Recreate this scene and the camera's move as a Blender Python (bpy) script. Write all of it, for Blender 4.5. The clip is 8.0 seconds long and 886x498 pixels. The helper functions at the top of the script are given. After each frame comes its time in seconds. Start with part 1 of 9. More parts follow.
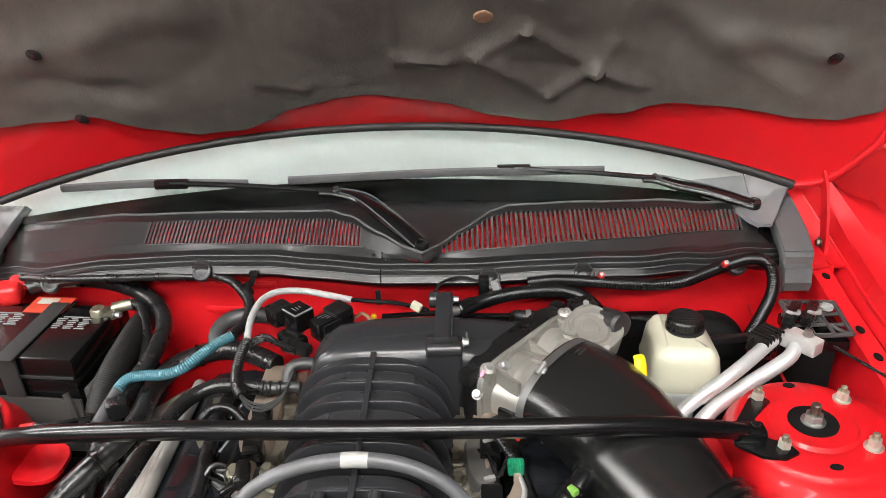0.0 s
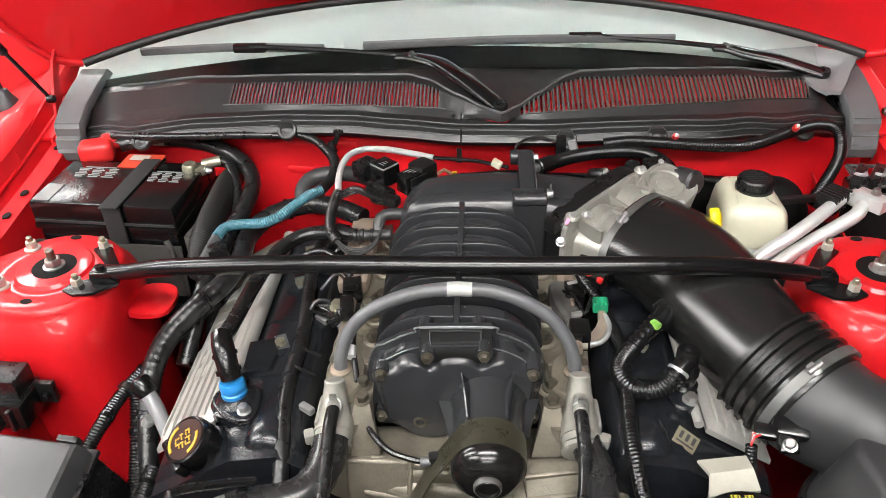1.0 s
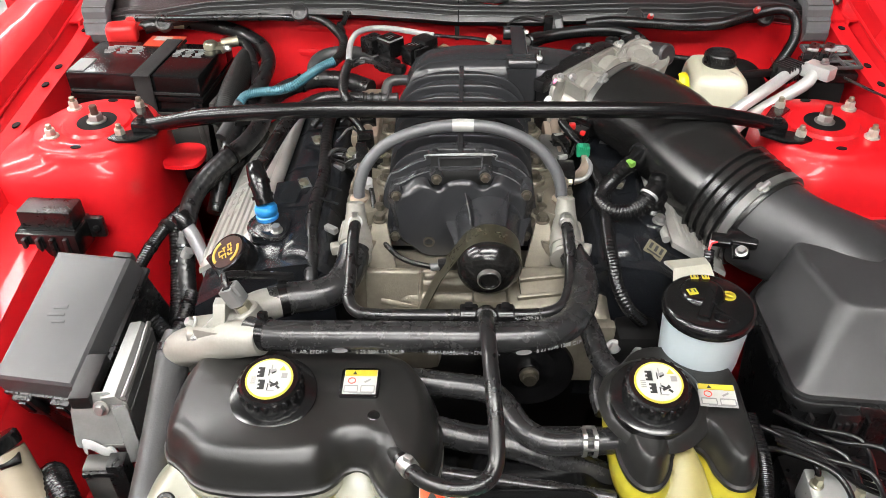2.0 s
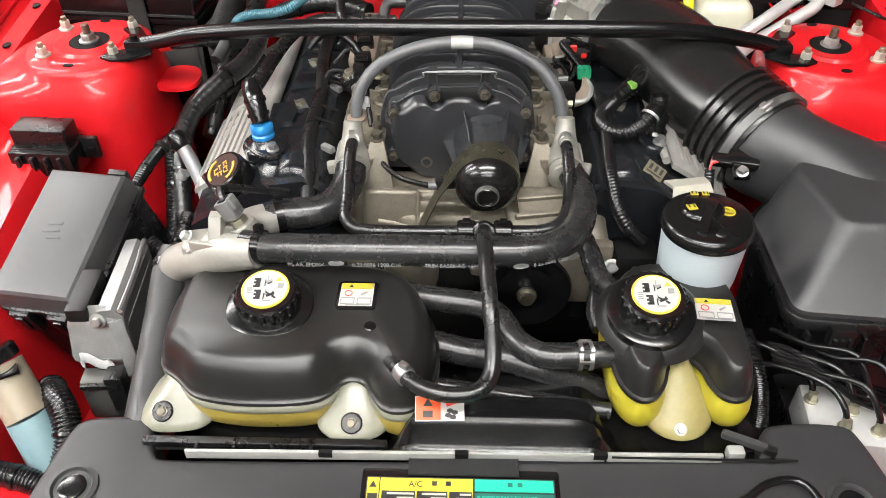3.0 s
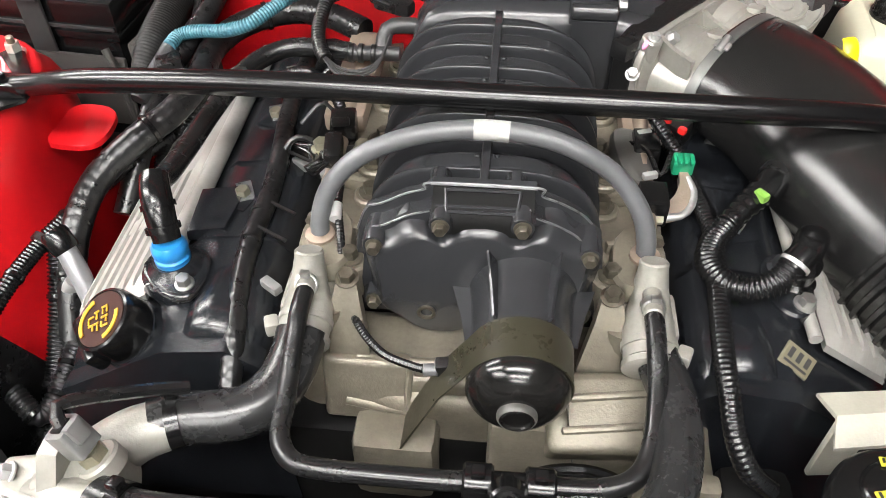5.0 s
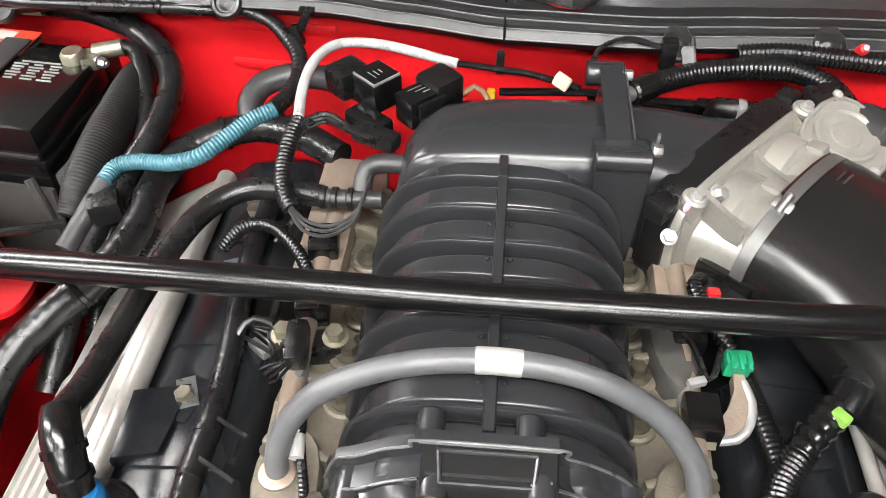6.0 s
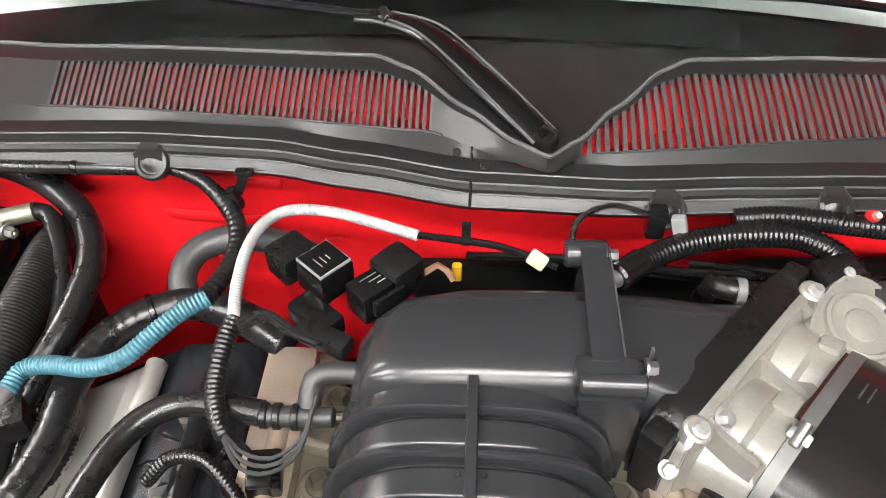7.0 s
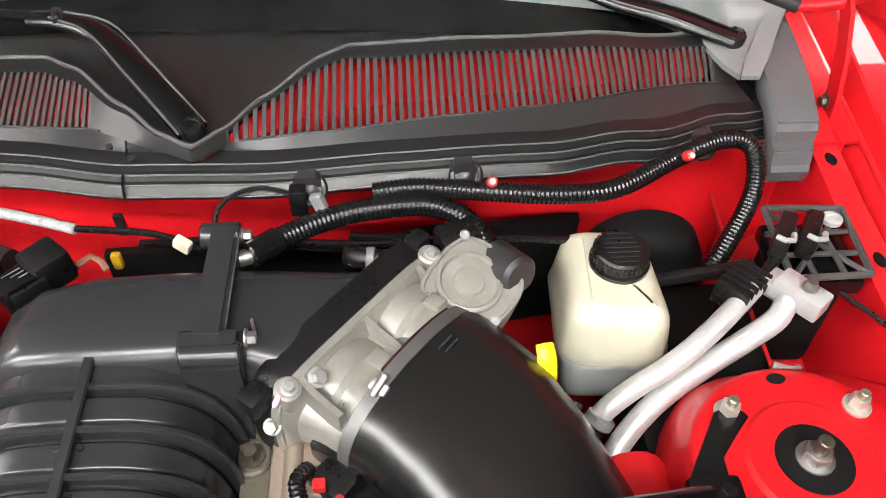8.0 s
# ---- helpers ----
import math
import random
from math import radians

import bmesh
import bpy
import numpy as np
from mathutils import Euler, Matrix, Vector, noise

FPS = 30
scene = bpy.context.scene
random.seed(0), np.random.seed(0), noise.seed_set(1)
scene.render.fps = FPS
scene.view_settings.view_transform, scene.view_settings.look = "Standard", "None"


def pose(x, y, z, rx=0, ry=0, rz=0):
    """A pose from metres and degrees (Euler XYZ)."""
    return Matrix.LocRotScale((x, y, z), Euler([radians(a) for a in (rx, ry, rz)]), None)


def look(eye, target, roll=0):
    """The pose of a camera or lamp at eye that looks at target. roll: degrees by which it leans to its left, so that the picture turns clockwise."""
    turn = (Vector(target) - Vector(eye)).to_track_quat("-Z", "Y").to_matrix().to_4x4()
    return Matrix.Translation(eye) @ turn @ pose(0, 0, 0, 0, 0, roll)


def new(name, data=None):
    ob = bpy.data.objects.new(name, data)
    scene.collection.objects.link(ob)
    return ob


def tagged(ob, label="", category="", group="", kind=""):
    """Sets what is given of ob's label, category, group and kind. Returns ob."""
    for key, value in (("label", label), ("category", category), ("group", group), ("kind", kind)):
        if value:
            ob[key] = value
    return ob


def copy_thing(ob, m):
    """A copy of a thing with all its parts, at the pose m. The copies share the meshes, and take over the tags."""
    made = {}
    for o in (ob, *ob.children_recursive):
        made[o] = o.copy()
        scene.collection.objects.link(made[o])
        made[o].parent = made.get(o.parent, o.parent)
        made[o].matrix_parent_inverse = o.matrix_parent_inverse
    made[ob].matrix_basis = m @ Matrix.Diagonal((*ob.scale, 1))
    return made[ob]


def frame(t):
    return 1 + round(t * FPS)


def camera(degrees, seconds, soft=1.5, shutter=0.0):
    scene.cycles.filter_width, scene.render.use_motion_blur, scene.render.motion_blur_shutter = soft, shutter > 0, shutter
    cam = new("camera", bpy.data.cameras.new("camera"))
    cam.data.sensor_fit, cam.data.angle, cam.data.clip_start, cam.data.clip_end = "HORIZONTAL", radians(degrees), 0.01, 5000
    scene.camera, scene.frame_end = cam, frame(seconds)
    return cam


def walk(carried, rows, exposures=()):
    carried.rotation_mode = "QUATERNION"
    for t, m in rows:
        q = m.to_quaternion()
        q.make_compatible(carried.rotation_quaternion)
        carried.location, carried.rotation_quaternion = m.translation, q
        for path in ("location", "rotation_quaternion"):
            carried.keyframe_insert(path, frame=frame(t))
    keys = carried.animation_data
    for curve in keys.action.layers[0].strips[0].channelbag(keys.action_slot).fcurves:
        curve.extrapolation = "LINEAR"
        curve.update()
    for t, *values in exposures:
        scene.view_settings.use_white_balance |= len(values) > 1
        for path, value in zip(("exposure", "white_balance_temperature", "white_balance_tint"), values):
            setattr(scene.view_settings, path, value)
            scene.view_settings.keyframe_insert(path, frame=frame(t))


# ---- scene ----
cam = camera(58.8, 8.0, soft=0.85)
PATH = [
    (0, (0.144, -0.776, 1.553), (0.066, 0.997, 0.63), -2.2),
    (0.5, (0.123, -0.748, 1.537), (-0.006, 0.949, 0.487), -2.3),
    (1, (0.045, -0.865, 1.521), (-0.07, 0.783, 0.394), -2.1),
    (1.5, (0.011, -0.989, 1.492), (-0.075, 0.631, 0.323), -1.7),
    (2, (0.015, -1.084, 1.473), (-0.041, 0.51, 0.266), -0.9),
    (2.2, (0.012, -1.111, 1.461), (-0.035, 0.47, 0.237), -0.6),
    (3.3, (0.019, -1.103, 1.409), (-0.04, 0.398, 0.088), -0.4),
    (3.5, (0.016, -1.066, 1.389), (-0.043, 0.42, 0.051), -0.1),
    (4, (0.024, -0.936, 1.359), (-0.058, 0.522, -0.007), 0.0),
    (4.2, (0.028, -0.858, 1.347), (-0.071, 0.586, -0.033), 0.0),
    (5.3, (0.015, -0.59, 1.347), (-0.128, 0.808, -0.077), -0.1),
    (5.5, (0.007, -0.544, 1.35), (-0.132, 0.853, -0.075), 0.1),
    (6, (0.003, -0.426, 1.356), (-0.122, 0.978, -0.063), 0.1),
    (6.5, (-0.01, -0.322, 1.386), (-0.097, 1.099, -0.019), 0.6),
    (7, (0.001, -0.245, 1.401), (-0.063, 1.182, 0.001), 0.3),
    (7.5, (0.118, -0.247, 1.426), (0.116, 1.162, 0.006), 0.1),
    (8, (0.247, -0.28, 1.444), (0.359, 1.094, -0.004), 1.2),
]
walk(cam, [(t, look(eye, target, roll)) for t, eye, target, roll in PATH],
     [(0, 0.70), (2, 0.785), (4, 0.785), (5.3, 1.18), (6, 1.24), (6.6, 1.28), (7.5, 1.26), (8, 1.07)])

# ---- light: a bright hall with rows of ceiling panels ----
world = bpy.data.worlds.new("world")
scene.world = world
world.use_nodes = True
world.node_tree.nodes["Background"].inputs[0].default_value = (0.9, 0.95, 1.0, 1)
world.node_tree.nodes["Background"].inputs[1].default_value = 0.25


# ---- materials ----
def mat(name, base, rough=0.5, metal=0.0, vary=0.25, scale=18.0, bump=0.0, bump_scale=400.0, coat=0.0,
        emit=0.0, spec=0.5, dust=0.0, rough_vary=0.12, coat_rough=0.14):
    m = bpy.data.materials.new(name)
    m.use_nodes = True
    nt = m.node_tree
    nodes, links = nt.nodes, nt.links
    b = nodes["Principled BSDF"]
    b.inputs["Metallic"].default_value = metal
    b.inputs["Roughness"].default_value = rough
    b.inputs["Coat Weight"].default_value = coat
    b.inputs["Coat Roughness"].default_value = coat_rough
    b.inputs["Specular IOR Level"].default_value = spec
    co = nodes.new("ShaderNodeTexCoord")
    n1 = nodes.new("ShaderNodeTexNoise")
    n1.inputs["Scale"].default_value = scale
    n1.inputs["Detail"].default_value = 3
    n2 = nodes.new("ShaderNodeTexNoise")
    n2.inputs["Scale"].default_value = scale * 9
    n2.inputs["Detail"].default_value = 2
    links.new(co.outputs["Object"], n1.inputs["Vector"])
    links.new(co.outputs["Object"], n2.inputs["Vector"])
    add = nodes.new("ShaderNodeMath")
    add.operation = "MULTIPLY_ADD"
    add.inputs[1].default_value = 0.4
    links.new(n2.outputs["Fac"], add.inputs[0])
    links.new(n1.outputs["Fac"], add.inputs[2])
    ramp = nodes.new("ShaderNodeMapRange")
    ramp.inputs["From Min"].default_value = 0.30
    ramp.inputs["From Max"].default_value = 1.10
    links.new(add.outputs[0], ramp.inputs["Value"])
    mix = nodes.new("ShaderNodeMix")
    mix.data_type = "RGBA"
    lo = [c * (1 - vary) for c in base] + [1]
    hi = [min(1, c * (1 + vary) + dust) for c in base] + [1]
    mix.inputs[6].default_value = lo
    mix.inputs[7].default_value = hi
    links.new(ramp.outputs[0], mix.inputs[0])
    colour = mix.outputs[2]
    links.new(colour, b.inputs["Base Color"])
    rr = nodes.new("ShaderNodeMapRange")
    rr.inputs["To Min"].default_value = max(0.02, rough - rough_vary)
    rr.inputs["To Max"].default_value = min(1, rough + rough_vary)
    links.new(ramp.outputs[0], rr.inputs["Value"])
    links.new(rr.outputs[0], b.inputs["Roughness"])
    if bump:
        n3 = nodes.new("ShaderNodeTexNoise")
        n3.inputs["Scale"].default_value = bump_scale
        n3.inputs["Detail"].default_value = 3
        links.new(co.outputs["Object"], n3.inputs["Vector"])
        bp = nodes.new("ShaderNodeBump")
        bp.inputs["Strength"].default_value = bump
        bp.inputs["Distance"].default_value = 0.001
        links.new(n3.outputs["Fac"], bp.inputs["Height"])
        links.new(bp.outputs[0], b.inputs["Normal"])
    if emit:
        b.inputs["Emission Color"].default_value = (1, 0.98, 0.95, 1)
        b.inputs["Emission Strength"].default_value = emit
    return m


def woven(name, base, pitch=700.0):
    m = mat(name, base, rough=0.85, vary=0.3)
    nodes, links = m.node_tree.nodes, m.node_tree.links
    co = nodes.new("ShaderNodeTexCoord")
    w1 = nodes.new("ShaderNodeTexChecker")
    w1.inputs["Scale"].default_value = pitch
    links.new(co.outputs["Object"], w1.inputs["Vector"])
    bp = nodes.new("ShaderNodeBump")
    bp.inputs["Strength"].default_value = 0.6
    bp.inputs["Distance"].default_value = 0.001
    links.new(w1.outputs["Fac"], bp.inputs["Height"])
    links.new(bp.outputs[0], nodes["Principled BSDF"].inputs["Normal"])
    return m


RED = mat("red_paint", (0.51, 0.0045, 0.009), rough=0.55, spec=0.3, vary=0.06, scale=5, coat=0.32, coat_rough=0.06, bump=0.02, bump_scale=900, rough_vary=0.03)
RED_DULL = mat("red_undercoat", (0.38, 0.005, 0.008), rough=0.45, vary=0.2, scale=8, coat=0.2)
PLASTIC = mat("black_grained_plastic", (0.0050, 0.0050, 0.0053), rough=0.30, vary=0.35, bump=0.30, bump_scale=1800, dust=0.0015)
PLASTIC_GREY = mat("charcoal_grained_plastic", (0.024, 0.024, 0.025), rough=0.37, vary=0.15, bump=0.3, bump_scale=1500, dust=0.0015, rough_vary=0.015)
PLASTIC_SMOOTH = mat("smooth_black_plastic", (0.0042, 0.0042, 0.0044), rough=0.20, vary=0.25, bump=0.05, bump_scale=300, dust=0.0015, rough_vary=0.05)
MOULDED = mat("moulded_black_cover", (0.0122, 0.0120, 0.0115), rough=0.31, vary=0.2, bump=0.12, bump_scale=1600, dust=0.0015, rough_vary=0.015)
LIP_BLACK = mat("black_cowl_lip", (0.0115, 0.0115, 0.0118), rough=0.30, vary=0.2, scale=12, bump=0.2, bump_scale=1500, rough_vary=0.02)
COWL = mat("weathered_cowl_plastic", (0.0235, 0.0235, 0.0240), rough=0.31, vary=0.2, scale=12, bump=0.25, bump_scale=1500, dust=0.0015, rough_vary=0.015)
PALE_COWL = mat("grey_cowl_corner", (0.16, 0.16, 0.165), rough=0.5, vary=0.1, bump=0.2)
CAP_GREY = mat("grey_cowl_end_plastic", (0.082, 0.082, 0.085), rough=0.40, vary=0.12, bump=0.2, bump_scale=1500, rough_vary=0.03)
SLAT_DARK = mat("dark_grille_slat", (0.055, 0.055, 0.056), rough=0.36, vary=0.25, scale=30, bump=0.2, bump_scale=1500)
# lighter grey for the sheen on crests, rims and edges of black plastic
PALE_SHEEN = mat("pale_plastic_sheen", (0.085, 0.085, 0.087), rough=0.40, vary=0.25, scale=30, bump=0.2, bump_scale=1500)
GLOSS = mat("gloss_black_powder_coat", (0.0042, 0.0042, 0.0045), rough=0.23, vary=0.2, bump=0.05, bump_scale=700, rough_vary=0.03)
PULLEY = mat("worn_gloss_black_pulley", (0.0070, 0.0067, 0.0064), rough=0.17, vary=0.15, scale=12, rough_vary=0.03)
COVER_SATIN = mat("blue_black_valve_cover", (0.0092, 0.0102, 0.0122), rough=0.23, vary=0.12, bump=0.05, bump_scale=1300, rough_vary=0.01)
SATIN = mat("satin_black_casting", (0.0215, 0.0222, 0.0243), rough=0.25, vary=0.06, bump=0.03, bump_scale=1300, rough_vary=0.004)
RUBBER = mat("black_rubber_hose", (0.0085, 0.0085, 0.0088), rough=0.27, vary=0.2, bump=0.06, bump_scale=700, dust=0.0015, rough_vary=0.04)
RUBBER_DUCT = mat("black_rubber_duct", (0.0088, 0.0087, 0.0086), rough=0.25, vary=0.12, bump=0.04, bump_scale=1200, rough_vary=0.015)
RUBBER_SATIN = mat("satin_black_hose", (0.0170, 0.0170, 0.0175), rough=0.27, vary=0.1, scale=40, bump=0.07, bump_scale=500, rough_vary=0.03)
NECK_TAN = mat("yellowed_neck_plastic", (0.26, 0.22, 0.16), rough=0.4, vary=0.1)
GREY_HOSE = mat("grey_rubber_hose", (0.090, 0.092, 0.096), rough=0.36, vary=0.2, bump=0.1)
LOOM = mat("black_split_loom", (0.0048, 0.0048, 0.0051), rough=0.24, vary=0.2, dust=0.001, rough_vary=0.05)
TAPE = mat("black_cloth_tape", (0.0075, 0.0075, 0.0080), rough=0.30, vary=0.3, scale=60, bump=0.45, bump_scale=200, rough_vary=0.08)
TEAL = mat("teal_split_loom", (0.040, 0.132, 0.168), rough=0.42, vary=0.15)
ALLOY = mat("cast_aluminium", (0.30, 0.290, 0.262), rough=0.36, metal=0.45, vary=0.18, scale=25, bump=0.18, bump_scale=500)
FITTING = mat("matte_beige_casting", (0.255, 0.246, 0.220), rough=0.45, metal=0.25, vary=0.2, scale=30, bump=0.22, bump_scale=380)
COIL = mat("satin_silver_coil_cover", (0.36, 0.35, 0.325), rough=0.36, metal=0.45, vary=0.15, scale=25, bump=0.2, bump_scale=900)
EDGE = mat("worn_bare_edge", (0.145, 0.147, 0.148), rough=0.32, metal=0.5, vary=0.4, scale=120)
BRONZE = mat("dark_bronze_bolt", (0.125, 0.112, 0.088), rough=0.38, metal=0.75, vary=0.45, scale=160, bump=0.3)
FUSE_LID = mat("satin_fuse_lid_plastic", (0.060, 0.060, 0.062), rough=0.36, vary=0.12, scale=10, bump=0.25, bump_scale=1500, rough_vary=0.05)
BEIGE = mat("beige_painted_metal", (0.31, 0.297, 0.25), rough=0.5, vary=0.15, scale=40, bump=0.2)
OXBLOOD = mat("dark_red_cap_face", (0.026, 0.007, 0.005), spec=0.2, rough=0.50, vary=0.2)
ALLOY_TAN = mat("aged_cast_aluminium", (0.172, 0.154, 0.120), rough=0.46, metal=0.4, vary=0.35, scale=26, bump=0.3, bump_scale=420)
ALLOY_BROWN = mat("stained_intercooler_alloy", (0.31, 0.245, 0.195), rough=0.45, metal=0.5, vary=0.2, scale=25, bump=0.3)
STEEL = mat("zinc_plated_steel", (0.40, 0.40, 0.385), rough=0.42, metal=0.95, vary=0.2, scale=60)
NUT_ZINC = mat("pale_zinc_nut", (0.58, 0.57, 0.50), rough=0.42, metal=0.75, vary=0.2, scale=60)
STEEL_DULL = mat("galvanised_steel", (0.44, 0.44, 0.43), rough=0.5, metal=0.7, vary=0.15, scale=40, bump=0.1)
CLAMP_STEEL = mat("grey_clamp_band", (0.17, 0.17, 0.165), rough=0.55, metal=0.8, vary=0.2, scale=60)
ECU_ALLOY = mat("dull_silver_case", (0.25, 0.25, 0.245), rough=0.42, metal=0.55, vary=0.2, scale=40, bump=0.1)
RUST = mat("rusty_steel", (0.23, 0.13, 0.08), rough=0.7, metal=0.4, vary=0.4, scale=90, bump=0.4)
BRASS = mat("yellow_zinc_bolt", (0.30, 0.285, 0.215), rough=0.4, metal=0.8, vary=0.3, scale=90)
IVORY = mat("ivory_translucent_plastic", (0.47, 0.455, 0.35), rough=0.36, vary=0.06, coat=0.25)
MILKY = mat("milky_plastic", (0.37, 0.425, 0.445), rough=0.36, vary=0.05, coat=0.15)
MILKY_PALE = mat("pale_milky_plastic", (0.70, 0.74, 0.74), rough=0.38, vary=0.05, coat=0.15)
# grey rubber; on the lower radiator hose it carries a painted sheen
HOSE_GREY = mat("grey_and_sheen_rubber", (0.036, 0.036, 0.037), rough=0.42, vary=0.2, scale=50, bump=0.2, bump_scale=400, rough_vary=0.04)
NATURAL = mat("natural_milky_plastic", (0.185, 0.183, 0.140), rough=0.34, vary=0.10, coat=0.2)
EAR_YELLOW = mat("golden_fluid_in_plastic", (0.235, 0.200, 0.075), rough=0.45, vary=0.25, scale=22, coat=0.0)
STRIP_METAL = mat("dull_metal_strip", (0.33, 0.33, 0.31), rough=0.4, metal=0.3, vary=0.15, scale=30)
AMBER = mat("amber_fluid_in_plastic", (0.29, 0.220, 0.045), rough=0.32, vary=0.2, coat=0.2)
COOLANT = mat("bright_yellow_coolant_in_plastic", (0.33, 0.285, 0.022), rough=0.33, vary=0.06, coat=0.2)
WASHER_BLUE = mat("blue_washer_fluid_in_plastic", (0.15, 0.235, 0.255), rough=0.4, vary=0.06)
INSULATION = mat("hood_insulation_felt", (0.064, 0.056, 0.048), rough=0.62, vary=0.5, scale=5, bump=0.7, bump_scale=260, dust=0.01)
SLEEVE = mat("ribbed_dark_sleeve", (0.0080, 0.0078, 0.0075), spec=0.3, rough=0.55, vary=0.2)
STRAP = woven("woven_nylon_strap", (0.010, 0.010, 0.010))
WRAP = woven("woven_heat_wrap", (0.030, 0.0275, 0.025), 420)
SEAL = mat("rubber_seal", (0.012, 0.012, 0.012), rough=0.6, vary=0.3, bump=0.3)
# dull black metal, and the colour painted for deep shade in holes and gaps
DARK = mat("dull_black_and_shade", (0.0045, 0.0045, 0.0045), rough=0.7, vary=0.4, spec=0.15)
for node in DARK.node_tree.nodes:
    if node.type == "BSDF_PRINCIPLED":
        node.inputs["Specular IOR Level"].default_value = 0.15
WHITE_PAPER = mat("white_label", (0.37, 0.37, 0.355), rough=0.45, vary=0.06)
YELLOW_INK = mat("yellow_ink", (0.42, 0.35, 0.03), rough=0.45, vary=0.06)
ORANGE_INK = mat("orange_red_ink", (0.66, 0.085, 0.02), rough=0.45, vary=0.05)
RED_INK = mat("red_ink", (0.62, 0.03, 0.02), rough=0.45, vary=0.05)
STICKER_RED = mat("faded_red_sticker", (0.46, 0.045, 0.02), rough=0.4, vary=0.06)
GREEN_INK = mat("green_ink", (0.01, 0.40, 0.25), rough=0.45, vary=0.05)
GREEN_DARK = mat("dark_green_ink", (0.01, 0.10, 0.08), rough=0.45, vary=0.05)
BLACK_INK = mat("black_ink", (0.012, 0.012, 0.012), rough=0.5, vary=0.1)
GREY_INK = mat("grey_print", (0.20, 0.20, 0.20), rough=0.5, vary=0.2, scale=60)
WHITE_LOOM = mat("white_loom_sleeve", (0.33, 0.33, 0.325), rough=0.45, vary=0.18)
BLUE_CLIP = mat("blue_connector_plastic", (0.018, 0.19, 0.48), rough=0.35, vary=0.15)
GREEN_CLIP = mat("green_connector_plastic", (0.012, 0.24, 0.115), rough=0.35, vary=0.15)
LIME_CLIP = mat("lime_clip_plastic", (0.17, 0.34, 0.06), rough=0.4, vary=0.1)
RED_PLASTIC = mat("red_plastic_cover", (0.60, 0.02, 0.02), rough=0.35, vary=0.08)
YELLOW_PLASTIC = mat("yellow_plastic", (0.80, 0.60, 0.01), rough=0.35, vary=0.06)
GREY_PLUG = mat("pale_grey_plug_plastic", (0.13, 0.13, 0.127), rough=0.45, vary=0.1)
PALE_PIPE = mat("pale_grey_pipe", (0.24, 0.24, 0.25), rough=0.42, metal=0.35, vary=0.15)
PIPE_ALU = mat("brushed_pipe_alloy", (0.52, 0.52, 0.51), rough=0.34, metal=0.45, vary=0.12, scale=30, bump=0.1)
GOLD = mat("old_gold_print", (0.15, 0.135, 0.09), rough=0.4, metal=0.3, vary=0.2)
PLASTIC_PAD = mat("dark_grey_casting", (0.060, 0.058, 0.054), rough=0.40, vary=0.15, bump=0.2)
BELT = mat("olive_black_belt", (0.027, 0.025, 0.016), rough=0.32, vary=0.08, scale=30)
PINK = mat("pink_paint_mark", (0.75, 0.25, 0.42), rough=0.5, vary=0.1)
CONCRETE = mat("grey_polished_floor", (0.20, 0.195, 0.19), rough=0.35, vary=0.06, scale=2)
WALL_PAINT = mat("grey_wall_paint", (0.20, 0.20, 0.20), rough=0.8, vary=0.05, scale=1.5)
CEILING_PAINT = mat("dark_grey_ceiling_paint", (0.075, 0.075, 0.075), rough=0.85, vary=0.05, scale=1.5)
LAMP_GLOW = mat("lit_diffuser", (0.9, 0.9, 0.9), rough=0.6, vary=0.0, emit=23.0)
PALE_COVER = mat("pale_grey_backing", (0.46, 0.485, 0.485), rough=0.6, vary=0.06, scale=4)

GLASS = bpy.data.materials.new("windshield_glass")
GLASS.use_nodes = True
_b = GLASS.node_tree.nodes["Principled BSDF"]
_b.inputs["Base Color"].default_value = (0.93, 0.97, 0.95, 1)
_b.inputs["Roughness"].default_value = 0.02
_b.inputs["Transmission Weight"].default_value = 1.0
_b.inputs["IOR"].default_value = 1.05


MILK_YELLOW = mat("dull_amber_plastic", (0.46, 0.27, 0.01), rough=0.4, vary=0.1)

# ---- building blocks ----
BASE = {}


def thing(name, label, category, at=(0, 0, 0), group="", kind=""):
    ob = new(name)
    ob.empty_display_size = 0.02
    ob.location = at
    BASE[ob.name] = Vector(at)
    return tagged(ob, label, category, group, kind)


def finish(bm, name, sharp=38):
    bmesh.ops.recalc_face_normals(bm, faces=bm.faces[:])
    lim = radians(sharp)
    for e in bm.edges:
        e.smooth = len(e.link_faces) == 2 and e.calc_face_angle(0) < lim
    for f in bm.faces:
        f.smooth = True
    me = bpy.data.meshes.new(name)
    bm.to_mesh(me)
    bm.free()
    return me


def part(name, bm, material, parent, label="", sharp=38):
    base = BASE[parent.name]
    bmesh.ops.translate(bm, verts=bm.verts[:], vec=-base)
    ob = new(name, finish(bm, name, sharp))
    ob.data.materials.append(material)
    ob.parent = parent
    BASE[ob.name] = base
    if label:
        ob["label"] = label
    return ob


def single(name, bm, material, label, category, kind="", group="", sharp=38):
    """A thing of one mesh, with its origin at its base."""
    lo = Vector([min(v.co[i] for v in bm.verts) for i in range(3)])
    hi = Vector([max(v.co[i] for v in bm.verts) for i in range(3)])
    base = Vector(((lo.x + hi.x) / 2, (lo.y + hi.y) / 2, lo.z))
    bmesh.ops.translate(bm, verts=bm.verts[:], vec=-base)
    ob = new(name, finish(bm, name, sharp))
    ob.location = base
    ob.data.materials.append(material)
    BASE[ob.name] = base
    return tagged(ob, label, category, group, kind)


